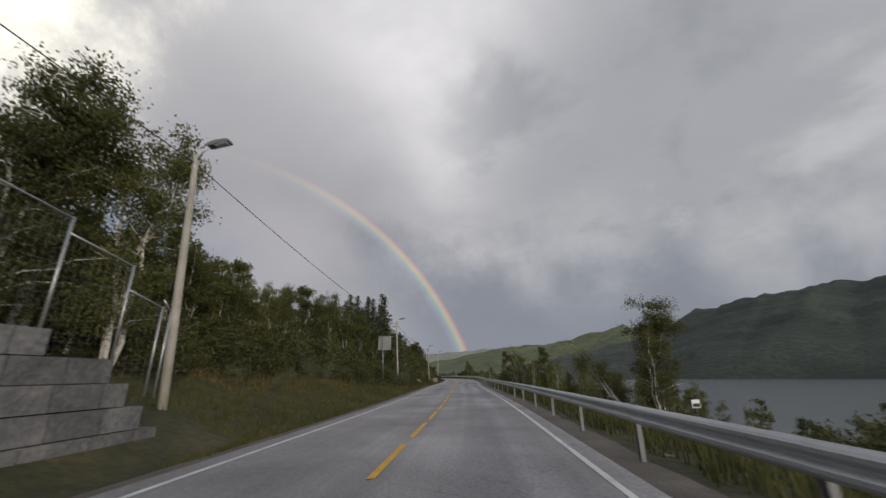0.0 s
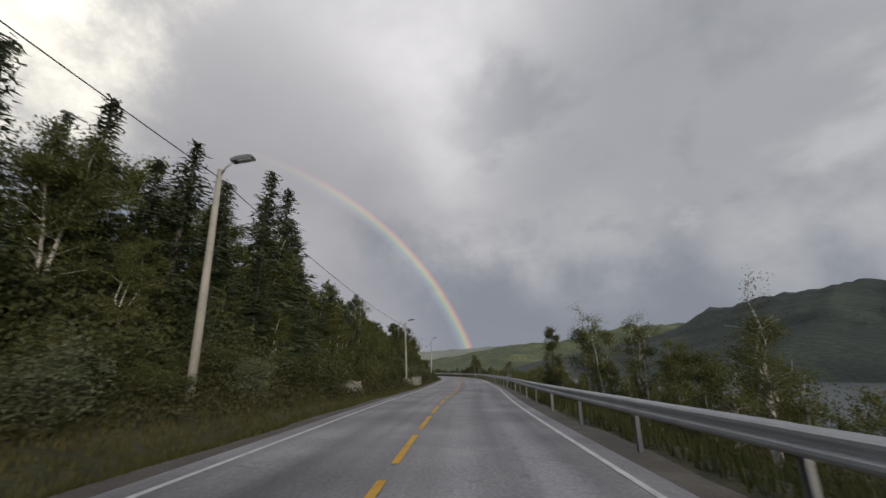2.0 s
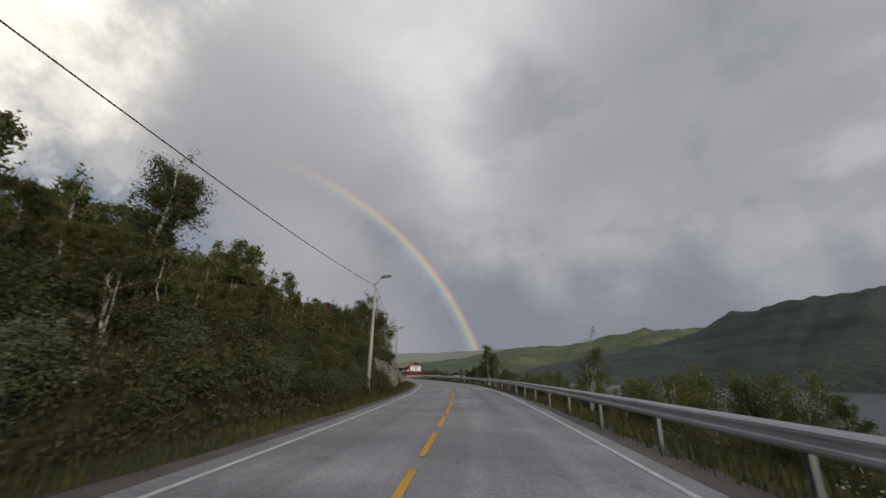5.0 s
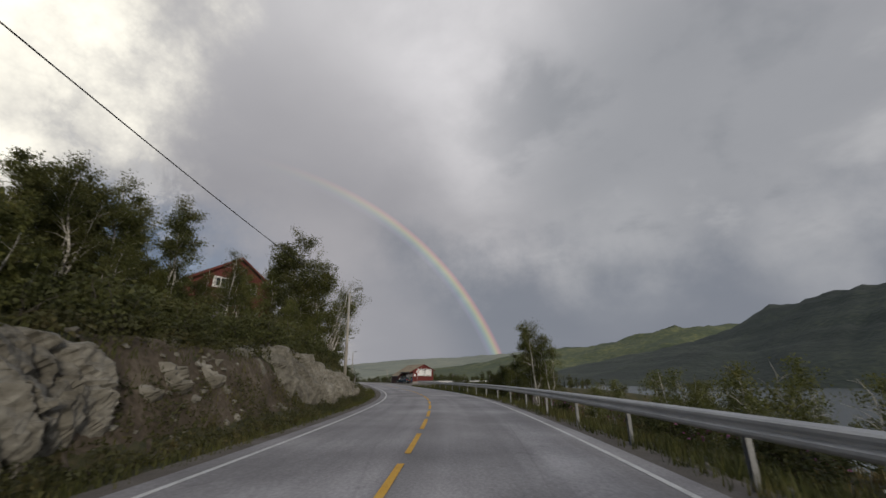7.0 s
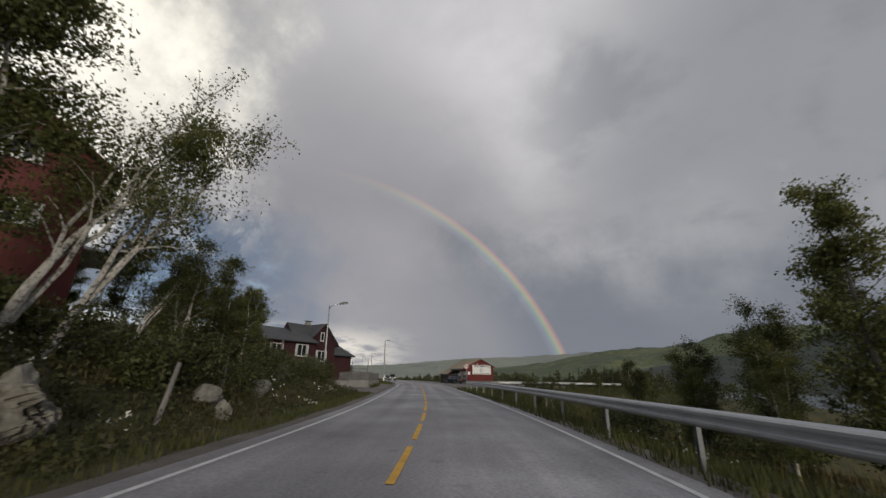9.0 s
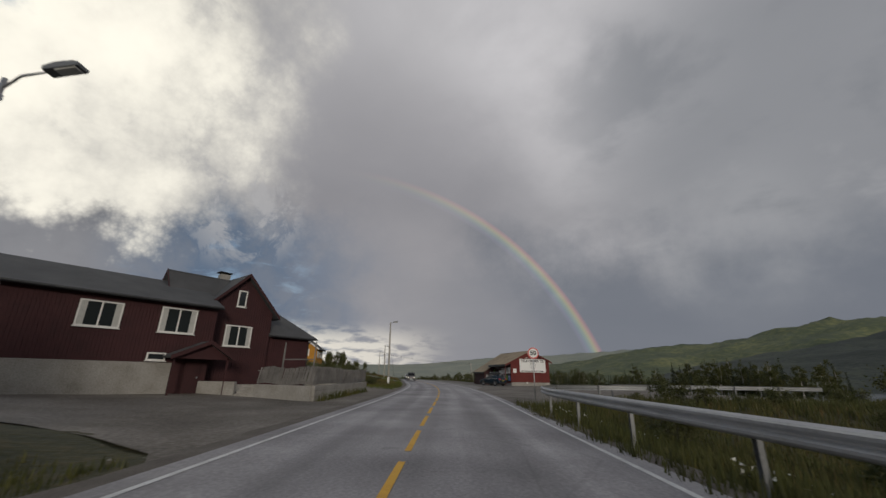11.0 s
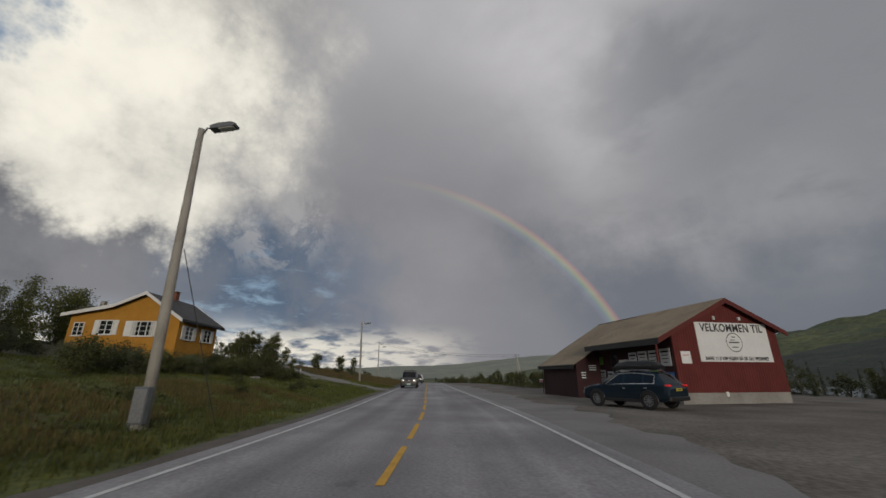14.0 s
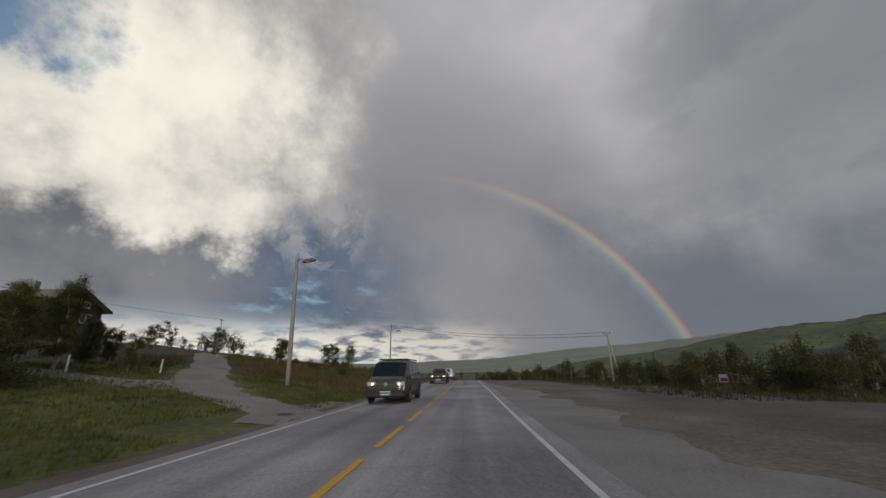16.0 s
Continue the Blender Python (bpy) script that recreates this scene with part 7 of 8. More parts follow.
def conifer(seed, h, spread, tiers, leaf, foliage, pace=0.20):
    rng = np.random.default_rng(seed)
    bm = bmesh.new()
    tube(bm, [(0, 0, -0.3), (0, 0, h * 0.5), (0, 0, h)], [0.014 * h + 0.03, 0.009 * h, 0.01], 6)
    cs, dirs = [], []
    for z in np.linspace(0.06, 0.985, tiers):
        reach = spread * (1 - z) ** 1.05 * rng.uniform(0.7, 1.1) + 0.08
        n = int(5 + 5 * (1 - z))
        for a in rng.uniform(0, 6.28, n):
            ln = reach * rng.uniform(0.7, 1.1)
            for u in np.arange(0.12, 1.0, pace / max(ln, 0.3)):
                droop = -0.30 * ln * u**1.3 + 0.10 * ln * (u > 0.85)
                for _ in range(2):
                    cs.append((math.cos(a) * ln * u + rng.normal() * 0.10, math.sin(a) * ln * u + rng.normal() * 0.10, z * h + droop + rng.normal() * 0.05))
                    dirs.append((math.cos(a + rng.normal() * 0.6), math.sin(a + rng.normal() * 0.6), -0.25 + rng.normal() * 0.2))
    cs, dirs = np.array(cs), np.array(dirs)
    dirs /= np.linalg.norm(dirs, axis=1)[:, None]
    side = np.cross(dirs, rng.normal(size=dirs.shape))
    side /= np.linalg.norm(side, axis=1)[:, None]
    w = leaf * rng.uniform(0.7, 1.3, len(cs))[:, None]
    v = np.stack([cs - dirs * w * 0.5 + side * w * 0.2, cs - dirs * w * 0.5 - side * w * 0.2, cs + dirs * w * 0.8], 1).reshape(-1, 3)
    me = bpy.data.meshes.new("trunk")
    bm.to_mesh(me)
    bm.free()
    me.materials.append(M["bark"])
    return me, quick_mesh("crown", v, np.arange(len(v)).reshape(-1, 3), foliage)


BIRCH = [broadleaf(100 + i, 8.0, 1.7 + 0.25 * (i % 3), 1 + i % 3, 9500, 0.128, 0.10 + 0.04 * (i % 3), M["birch_bark"], M["birch_leaf"], 0.10) for i in range(6)]
LUSH = [broadleaf(120 + i, 8.0, 2.0, 2 + i % 2, 21000, 0.094, 0.14, M["birch_bark"], M["birch_leaf"], 0.12, 34) for i in range(3)]
THIN = [broadleaf(130 + i, 7.0, 1.5, 2 + i, 8500, 0.078, 0.3, M["birch_bark"], M["birch_leaf"], 0.35) for i in range(4)]
SLIM = [broadleaf(160 + i, 8.0, 1.05, 1, 14000, 0.098, 0.08, M["bark"], M["birch_leaf"], 0.05, 52) for i in range(2)]
PINE = [broadleaf(180 + i, 8.0, 1.25, 1, 15000, 0.10, 0.30, M["bark"], M["spruce"], 0.20, 40) for i in range(2)]
WILLOW = [broadleaf(150 + i, 3.0, 1.5, 6, 3200, 0.105, 0.06, M["bark"], M["willow_leaf"], 0.0, 22, 4, 3) for i in range(3)]
BUSH = [broadleaf(170 + i, 1.7, 1.1, 6, 2200, 0.092, 0.03, M["bark"], M["bush_leaf"], 0.0, 15, 3, 3) for i in range(5)]
FAR_BIRCH = [broadleaf(300 + i, 8.0, 1.8 + 0.2 * i, 1 + i % 2, 2200, 0.25, 0.12, M["birch_bark"], M["birch_leaf"], 0.05, 16, 4, 4) for i in range(4)]
SCRUB_BIRCH = [broadleaf(360 + i, 4.0, 1.35, 2 + i % 2, 3000, 0.112, 0.06, M["birch_bark"], M["birch_leaf"], 0.08, 24, 4, 3) for i in range(4)]
FAR_BUSH = [broadleaf(320 + i, 1.7, 1.1, 4, 900, 0.135, 0.03, M["bark"], M["bush_leaf"], 0.0, 10, 3, 5) for i in range(3)]
FAR_SPRUCE = [conifer(340 + i, 10.0, 2.0, 22, 0.44, M["spruce"], 0.30) for i in range(2)]
SPRUCE = [conifer(200 + i, 10.0, 2.0 + 0.25 * i, 46, 0.18, M["spruce"], 0.10) for i in range(4)]


def plant(name, meshes, m, lab, category, group):
    t = thing(name, m, lab, category, group)
    for nm, me in zip(("trunk", "crown"), meshes):
        o = new(nm, me)
        o.parent = t
    return t


def tree(kind, s, d, h, lab=None, sink=0.1, wide=1.0, lean=None):
    """A tree of that kind and height. lean: degrees it leans along the road, and towards it from the left."""
    stock, real, name, cat, grp, text = {
        "birch": (BIRCH, 8.0, "birch_tree", "birch tree", "mountain birches", "leafy mountain birch with pale stem on the slope"),
        "lush": (LUSH, 8.0, "birch_tree", "birch tree", "mountain birches", "full leafy birch with pale stems above the verge"),
        "thin": (THIN, 7.0, "birch_tree", "birch tree", "sparse birches", "sparse many-stemmed birch with pale bark"),
        "slim": (SLIM, 8.0, "birch_tree", "birch tree", "slim birches", "tall slim birch standing over the roadside scrub"),
        "pine": (PINE, 8.0, "pine_tree", "pine tree", "pines", "dark round-topped pine over the birch slope"),
        "willow": (WILLOW, 3.0, "willow_bush", "willow bush", "willow bushes", "grey-green willow bush in the grass"),
        "bush": (BUSH, 1.7, "bush", "bush", "bushes", "low dark green bush on the bank"),
        "spruce": (SPRUCE, 10.0, "spruce_tree", "spruce tree", "spruces", "dark pointed spruce among the birches")}[kind]
    k = h / real
    m = Matrix.Translation(at(s, d, -sink)) @ Matrix.Rotation(random.uniform(0, 6.28), 4, "Z") @ Matrix.Diagonal((k * wide, k * wide, k, 1))
    if lean:
        turn = turned(s, d).to_3x3().to_4x4()
        tip = turn @ Matrix.Rotation(radians(lean[1]), 4, "Y") @ Matrix.Rotation(radians(-lean[0]), 4, "X") @ turn.inverted()
        m = Matrix.Translation(m.translation) @ tip @ Matrix.Translation(-m.translation) @ m
    return plant(name, random.choice(stock), m, lab or text, cat, grp)


def wood(name, rows, lab, category="woodland"):
    """Many plants of no separate account, joined: rows of kind, s, d, height."""
    stock = {"birch": (FAR_BIRCH, 8.0), "spruce": (FAR_SPRUCE, 10.0), "bush": (FAR_BUSH, 1.7), "low_birch": (SCRUB_BIRCH, 4.0)}
    for which, suffix in ((0, "stems"), (1, "foliage")):
        byme = {}
        for kind, s, d, h in rows:
            meshes, real = stock[kind]
            me = random.choice(meshes)[which]
            if me.name not in byme:
                co = np.empty(len(me.vertices) * 3)
                me.vertices.foreach_get("co", co)
                byme[me.name] = (me, co.reshape(-1, 3), [list(p.vertices) for p in me.polygons], [])
            byme[me.name][3].append((s, d, h / real))
        groups = {}
        for me, co, polys, spots in byme.values():
            for s, d, k in spots:
                a = random.uniform(0, 6.28)
                R = np.array([[math.cos(a), -math.sin(a), 0], [math.sin(a), math.cos(a), 0], [0, 0, 1]])
                groups.setdefault(me.materials[0].name, []).append(((co * k) @ R.T + np.array(at(s, d, -0.15)), polys))
        for mat, pieces in groups.items():
            verts, faces, base = [], [], 0
            for c, polys in pieces:
                verts.append(c)
                faces += [[i + base for i in p] for p in polys]
                base += len(c)
            o = new(name, quick_mesh(name, np.vstack(verts), [], bpy.data.materials[mat]))
            o.data.clear_geometry()
            o.data.from_pydata(np.vstack(verts).tolist(), [], faces)
            tagged(o, lab + (", pale stems" if which == 0 else ", leafy crowns"), category, kind="stuff")


random.seed(7)
# the trees that stand out one by one
for s, d, h in ((128.3, 13, 9.4), (131.9, 13, 10.0), (131.7, 14.6, 8.9), (134.6, 13, 8.8), (138.4, 12.2, 9.6), (136, 12.5, 10.8), (141.8, 11.8, 12.6), (144.5, 12, 12.8), (146.4, 11.8, 9.4), (147.3, 12.6, 10.4),
                (148.5, 13.8, 11.5), (145.3, 14.2, 12.0), (151.5, 14, 9.0), (139.8, 13.6, 10.4), (140.4, 10.8, 6.4), (126.0, 14.2, 8.0), (151.0, 11.2, 6.0)):
    tree("spruce", s, d, h, wide=1.5)
for s, d, h in ((166.2, 13, 6.8), (169.1, 13, 5.6), (158.0, 11.6, 5.6), (154.0, 12.0, 7.2)):
    tree("pine", s, d, h)
for kind, s, d, h in (("lush", 92.6, 11.0, 9.6), ("lush", 91.0, 12.8, 10.8), ("birch", 98.5, 14.0, 7.0), ("lush", 89.0, 11.5, 9.2),
                      ("lush", 239.5, 9.8, 3.6), ("lush", 242.2, 9.8, 3.6), ("lush", 247.4, 14.0, 9.0), ("birch", 219.8, 12.2, 5.0), ("lush", 222.0, 12.2, 5.8), ("lush", 236.2, 12.4, 5.2), ("lush", 234.4, 12.2, 4.6), ("lush", 240.6, 14.2, 3.8), ("thin", 237.6, 14.6, 6.2), ("lush", 227.6, 12.4, 6.6), ("lush", 233.0, 13.6, 4.4), ("lush", 223.8, 12.2, 6.0), ("lush", 225.4, 13.0, 5.0), ("thin", 230.5, 11.0, 5.2), ("lush", 216.0, 13.0, 5.6),
                      ("lush", 187.4, 11.2, 7.2), ("birch", 189.0, 12.0, 6.6), ("thin", 162.2, 11.2, 6.4),
                      ("lush", 137.3, 14.0, 8.6), ("lush", 142.0, 14.8, 9.5), ("lush", 143.2, 11.9, 9.0), ("birch", 136.2, 15.0, 9.0), 
                      ("lush", 101.0, 14.5, 6.3), ("lush", 103.5, 13.4, 5.8), ("birch", 106.0, 15.0, 6.8), ("lush", 109.0, 13.6, 6.0), ("lush", 112.0, 14.2, 6.4), ("birch", 114.5, 13.2, 6.2), ("lush", 97.5, 15.0, 6.8), ("birch", 99.2, 13.4, 5.8),
                      ("lush", 119.5, 12.6, 7.6), ("lush", 122.4, 14.0, 8.2), ("lush", 124.5, 12.2, 7.0), ("lush", 130.5, 12.0, 7.5), ("lush", 132.6, 13.6, 8.4), ("lush", 146.0, 12.2, 8.0), ("birch", 117.0, 14.5, 7.6),
                      ("lush", 237.4, 9.8, 4.6), ("birch", 236.4, 9.4, 4.0), 
                      ("lush", 246.4, 11.6, 13.0), ("thin", 247.0, 11.4, 8.5), ("thin", 255, 8.8, 5.5), ("lush", 244.0, 9.4, 4.6), ("lush", 248.2, 10.6, 11.4), ("lush", 256.6, 9.8, 4.4), ("lush", 258.6, 9.0, 3.8), ("lush", 261.0, 10.0, 4.0),
                      ("lush", 104.2, -12.0, 7.6), ("thin", 103.0, -11.4, 5.8), ("thin", 110.5, -11.5, 3.8), ("birch", 112, -15, 3.8), ("slim", 124.8, -10.0, 5.4), ("thin", 115.4, -10.2, 3.6), ("slim", 160.4, -9.4, 7.0), ("bush", 161.0, -9.2, 2.6), ("thin", 163.5, -11, 4.0), ("thin", 150.2, -10.0, 7.3), ("thin", 148.3, -10.2, 6.4), ("thin", 205.0, -10.0, 6.2),
                      ("thin", 140.7, -10.0, 5.7), ("lush", 139.4, -11.0, 4.4), ("thin", 132.3, -10.0, 5.8), ("thin", 244.1, -9.9, 7.5), ("thin", 245.6, -10.2, 7.3), ("thin", 243.4, -10.8, 6.4), ("slim", 250.2, -11.4, 8.2), ("lush", 253.5, -11.5, 5.5),
                      ("slim", 251.2, -12.4, 6.6), ("birch", 258, -12, 4.6), ("lush", 249.5, -12.5, 4.6), ("lush", 255.5, -10.6, 4.2), ("lush", 251.5, -10.0, 3.8), ("birch", 260.5, -10.8, 3.8), ("birch", 263, -12.5, 3.6), ("lush", 254.5, -9.4, 3.0)):
    tree(kind, s, d, h, wide=1.25 if kind == "spruce" else 1.35 if kind == "thin" and 246 < s < 256 and d > 0 else 1.0)


for s, d, h, lean in ((249.2, 9.4, 10.2, (13, 9)), (250.2, 9.0, 10.8, (19, 9)), (252.6, 9.2, 6.0, (34, 4))):
    tree("thin", s, d, h, "leaning birch with long pale stems over the bank", wide=0.85, lean=lean)
for s, d, h, lean in ((103.6, -10.4, 6.4, (34, -20)), (104.6, -11.0, 5.6, (48, -14))):
    tree("thin", s, d, h, "gnarled birch leaning out beside the guardrail", lean=lean)


DRIVE_S, DRIVE_D = [360.6, 361.9, 364.3, 368.3, 379, 391.5, 400], [3.5, 6.6, 10.4, 13.6, 20.4, 29, 33]


def clear_of(s, d):
    """Whether a plant may stand there: off the road, walls, houses and yards."""
    if 246 < s < 266 and 14.5 < d < 32:
        return False
    if 276 < s < 318 and 4 < d < 32:
        return False
    if 60 < s < 91 and 5 < d < 9:
        return False
    if 344 < s < 368 and 18 < d < 37:
        return False
    if s > 355 and 3 < d < 46 and abs(d - np.interp(s, DRIVE_S, DRIVE_D)) < 3.0:
        return False
    return True


# the forest on the slope: the front rows as trees, the rest as one wood
front, rear = 0, []
for _ in range(560):
    s, d = random.choice((random.uniform(64, 240), random.uniform(150, 240))), 9.2 + random.expovariate(1 / 8.5)
    if d > 32 or not clear_of(s, d) or (s < 95 and d < 12) or (s < 116 and d < 12.8):
        continue
    kind = random.choices(("birch", "spruce"), (8, 0.0 if s < 118 else 2.6 if s < 155 else 0.3))[0]
    low = 0.62 if d < 12 else 1.0
    tall = 0.66 if 155 < s < 240 else 0.90 if s < 104 else 0.74 if s < 114 else 0.88
    h = random.uniform(5.2, 8.4) * low * tall * (1.15 if kind == "spruce" and d > 13 and s < 155 else 1.0)
    sight = -1.3 + (s - 205) * 0.42
    if s > 219 and sight - 3.5 < d < sight + 4.5:
        kind, h = "bush", min(h, 2.4) * 0.8
    if 224 < s < 244 and 9 < d < 22:
        h = min(h, 3.4)
    if d < 15 and front < 150:
        tree(kind, s, d, h)
        front += 1
    else:
        rear.append((kind, s, d, h))
rear += [("birch", random.uniform(98, 132), random.uniform(15.5, 32), random.uniform(4.6, 6.6)) for _ in range(70)]
wood("forest", rear, "birch and spruce forest filling the slope")
for _ in range(22):
    s, d = random.uniform(253, 275), random.uniform(8.5, 24)
    tree("birch", s, d, random.uniform(3.5, 6.2))
# scrub on the banks
scrub, single = [], 0
for _ in range(420):
    s, d = random.uniform(92, 274), random.uniform(6.6, 12.5)
    if clear_of(s, d) and not (209 < s < 251 and d < 7.7) and not (s < 124 and d < 8.6) and not (s < 114 and d < 9.6):
        if d < 10 and single < 110:
            single += 1
            tree(random.choices(("bush", "willow"), (5, 1.0))[0], s, d, random.uniform(0.8, 1.9), wide=1.3)
        else:
            scrub.append(("bush", s, d, random.uniform(1.0, 2.0)))
scrub += [("bush", random.uniform(210, 246), random.uniform(8.2, 10.5), random.uniform(0.8, 1.5)) for _ in range(50)]
scrub += [("bush", random.uniform(102, 138), random.uniform(10.2, 14.0), random.uniform(1.6, 3.0)) for _ in range(90)]
wood("scrub", scrub, "dark scrub on the bank under the birches")
for _ in range(46):
    tree("bush", random.uniform(192, 209), random.uniform(5.7, 9.0), random.uniform(0.7, 1.5), wide=1.3)
# bushes that close the foot of the forest
for _ in range(46):
    s, d = random.uniform(90, 134), random.uniform(11.6, 14.5)
    if clear_of(s, d):
        tree("bush", s, d, random.uniform(1.5, 2.7), wide=1.2)
# pale willows in the grass above the verge
for s, d, h in ((110.5, 9.6, 1.4), (112.2, 10.4, 1.2), (114.4, 10.2, 1.2), (100.2, 11.6, 1.2), (102.0, 12.4, 1.1), (106.0, 12.2, 1.5), (107.8, 11.4, 1.2), (97.6, 9.4, 0.9), (116.0, 9.8, 1.2), (104.0, 9.6, 0.8), (118.5, 10.4, 1.4), (105.4, 9.0, 1.2), (106.6, 9.5, 1.5), (108.0, 9.0, 1.1), (101.0, 8.6, 0.9), (99.0, 8.0, 0.7)):
    tree("willow", s, d, h, wide=1.3)
# lake side
for _ in range(60):
    s, d = random.uniform(84, 280), -random.uniform(10.5, 20)
    h = random.uniform(2.8, 5.4) * (0.4 if 236 < s < 264 else 0.7 if s > 200 else 0.4 if s < 108 else 0.75)
    tree(random.choices(("birch", "thin"), (3, 1))[0], s, d, h)
wood("lakeside_thicket", [("low_birch", random.uniform(106, 240), -random.uniform(10, 19), random.uniform(2.0, 3.9)) for _ in range(125)], "dense birch thicket between guardrail and lake")
wood("lakeside_wood", [("birch", random.uniform(60, 284), -random.uniform(19, 60), random.uniform(2.6, 5.0)) for _ in range(60)], "birch scrub on the slope to the lake")
for _ in range(45):
    tree("bush", random.uniform(80, 288), -random.uniform(8.0, 13), random.uniform(0.7, 1.6), wide=1.3)
wood("lakeside_scrub", [("bush", random.uniform(80, 300), -random.uniform(11, 30), random.uniform(0.7, 1.8)) for _ in range(130)], "low scrub on the slope to the lake")
# garden and meadow by the yellow house
for s, d, h in ((344, 17, 1.5), (346.5, 16.2, 1.7), (349, 16.0, 1.5), (352, 15.8, 2.2), (355, 15.6, 2.5), (357.5, 15.2, 2.4), (353.5, 13.8, 1.7), (359.5, 17.0, 2.6), (341, 20, 1.7), (338, 22, 2.0), (335, 24, 2.0), (332, 19, 1.7), (345, 20, 2.0), (354.5, 18.0, 1.6), (360, 16, 1.2), (349.5, 18.8, 1.8),
                (336, 27, 1.6), (340, 30, 1.6), (330, 26, 1.8), (326, 30, 2.0), (322, 26, 2.0), (343, 25, 1.2), (347, 18, 1.5), (357, 17.5, 1.5)):
    tree("willow" if random.random() < 0.4 else "bush", s, d, h * 0.8, wide=1.35)
for _ in range(30):
    tree(random.choice(("bush", "bush", "willow")), random.uniform(337, 357), random.uniform(15.2, 19.0), random.uniform(0.9, 1.6), wide=1.4)
for s, d, h in ((318.2, 7.6, 1.2), (319.6, 7.4, 1.0), (321.6, 8.2, 0.7), (325, 10.8, 0.8), (330, 8.8, 0.6), (336, 8.2, 0.5)):
    tree("bush", s, d, h, wide=1.3)
for s, d, h in ((346.6, 8.8, 0.5), (348.4, 9.4, 0.6), (349.6, 8.6, 0.5), (351.8, 12.2, 0.9), (353.0, 13.0, 1.1), (352.2, 14.2, 1.3), (343.0, 8.2, 0.5), (356.8, 13.6, 1.0), (358.4, 13.2, 0.9), (340.5, 10.5, 0.7)):
    tree("bush", s, d, h, wide=1.5)
for s, d, h in ((358, 19.5, 3.0), (360.5, 21, 3.2), (366, 19, 2.8), (369, 26, 3.0), (372, 33, 3.5), (362, 26, 3.5), (385, 24, 3.2), (390, 20, 3.2), (395, 22, 3.4), (400, 18, 3.2), (404, 16, 3.6), (406, 19, 3.8), (380, 44, 4), (383, 56, 4.5), (395, 40, 3)):
    tree("lush" if 384 < s and d < 25 else "birch", s, d, h, wide=1.25 if s > 384 else 1.0)
for s, d, h in ((359, 18.4, 4.4), (361.4, 18.0, 4.0), (363.6, 17.8, 4.6), (365.8, 18.8, 3.0), (367.4, 20.4, 3.0), (360.6, 20.4, 4.4), (366.4, 16.6, 2.4), (369.2, 20.6, 2.6), (372, 24, 2.6), (364.6, 21.5, 4.2)):
    tree("lush", s, d, h, "dense dark birch among the garden bushes", wide=1.15)
for s, d, h in ((331.0, 23.0, 3.4), (335.5, 22.0, 3.2), (336.8, 25.0, 3.0)):
    tree("lush", s, d, h)
upper = [("low_birch", random.uniform(318, 336), random.uniform(25, 40), random.uniform(1.8, 3.4)) for _ in range(34)]
upper += [("low_birch", random.uniform(340, 362), random.uniform(38.5, 45), random.uniform(4.8, 6.6)) for _ in range(24)]
for _ in range(110):
    s, d = random.uniform(310, 346), random.uniform(15, 36)
    if clear_of(s, d):
        upper.append((random.choice(("bush", "bush", "low_birch")), s, d, random.uniform(0.9, 1.9)))
for _ in range(200):
    s, d = random.uniform(296, 420), random.uniform(36, 90)
    if clear_of(s, d) and not (365 < s < 398 and 43 < d < 62):
        upper.append((random.choice(("birch", "birch", "bush", "spruce")), s, d, random.uniform(1.6, 4.2)))
wood("hillside_scrub", upper, "birch scrub on the rise behind the houses")
for _ in range(60):
    s, d = random.uniform(372, 440), random.uniform(9.5, 40)
    if clear_of(s, d):
        tree(random.choice(("bush", "willow")), s, d, random.uniform(0.6, 1.3), wide=1.4)
# wood behind the lot and the shop, and scrub along the road ahead
behind = []
for _ in range(220):
    s = random.uniform(296, 480)
    d = -(float(np.interp(s, [296, 352, 368, 400, 480], [42, 40, 18, 11, 9])) + random.expovariate(1 / 10.0))
    if 332 < s < 364 and d > -34:
        continue
    kind, h = random.choices(("birch", "spruce", "bush"), (5, 1.0, 3))[0], random.uniform(1.4, 3.2)
    if d > -24 and 362 < s < 400 and kind != "spruce":
        tree(kind, s, d, min(h, 2.1))
    else:
        behind.append(("low_birch" if kind == "birch" and d > -40 and 350 < s < 420 else kind, s, d, h))
for _ in range(80):
    behind.append((random.choice(("birch", "spruce")), random.uniform(316, 352), -random.uniform(42, 60), random.uniform(3.5, 5.5)))
for _ in range(90):
    behind.append((random.choice(("low_birch", "low_birch", "spruce")), random.uniform(352, 402), -random.uniform(24, 46), random.uniform(2.4, 4.0)))
for _ in range(55):
    behind.append(("birch", random.uniform(440, 640), random.choice((-1, 1)) * random.uniform(8, 45), random.uniform(2.0, 4.0)))
wood("roadside_wood", behind, "birch and spruce scrub beyond the gravel lot")


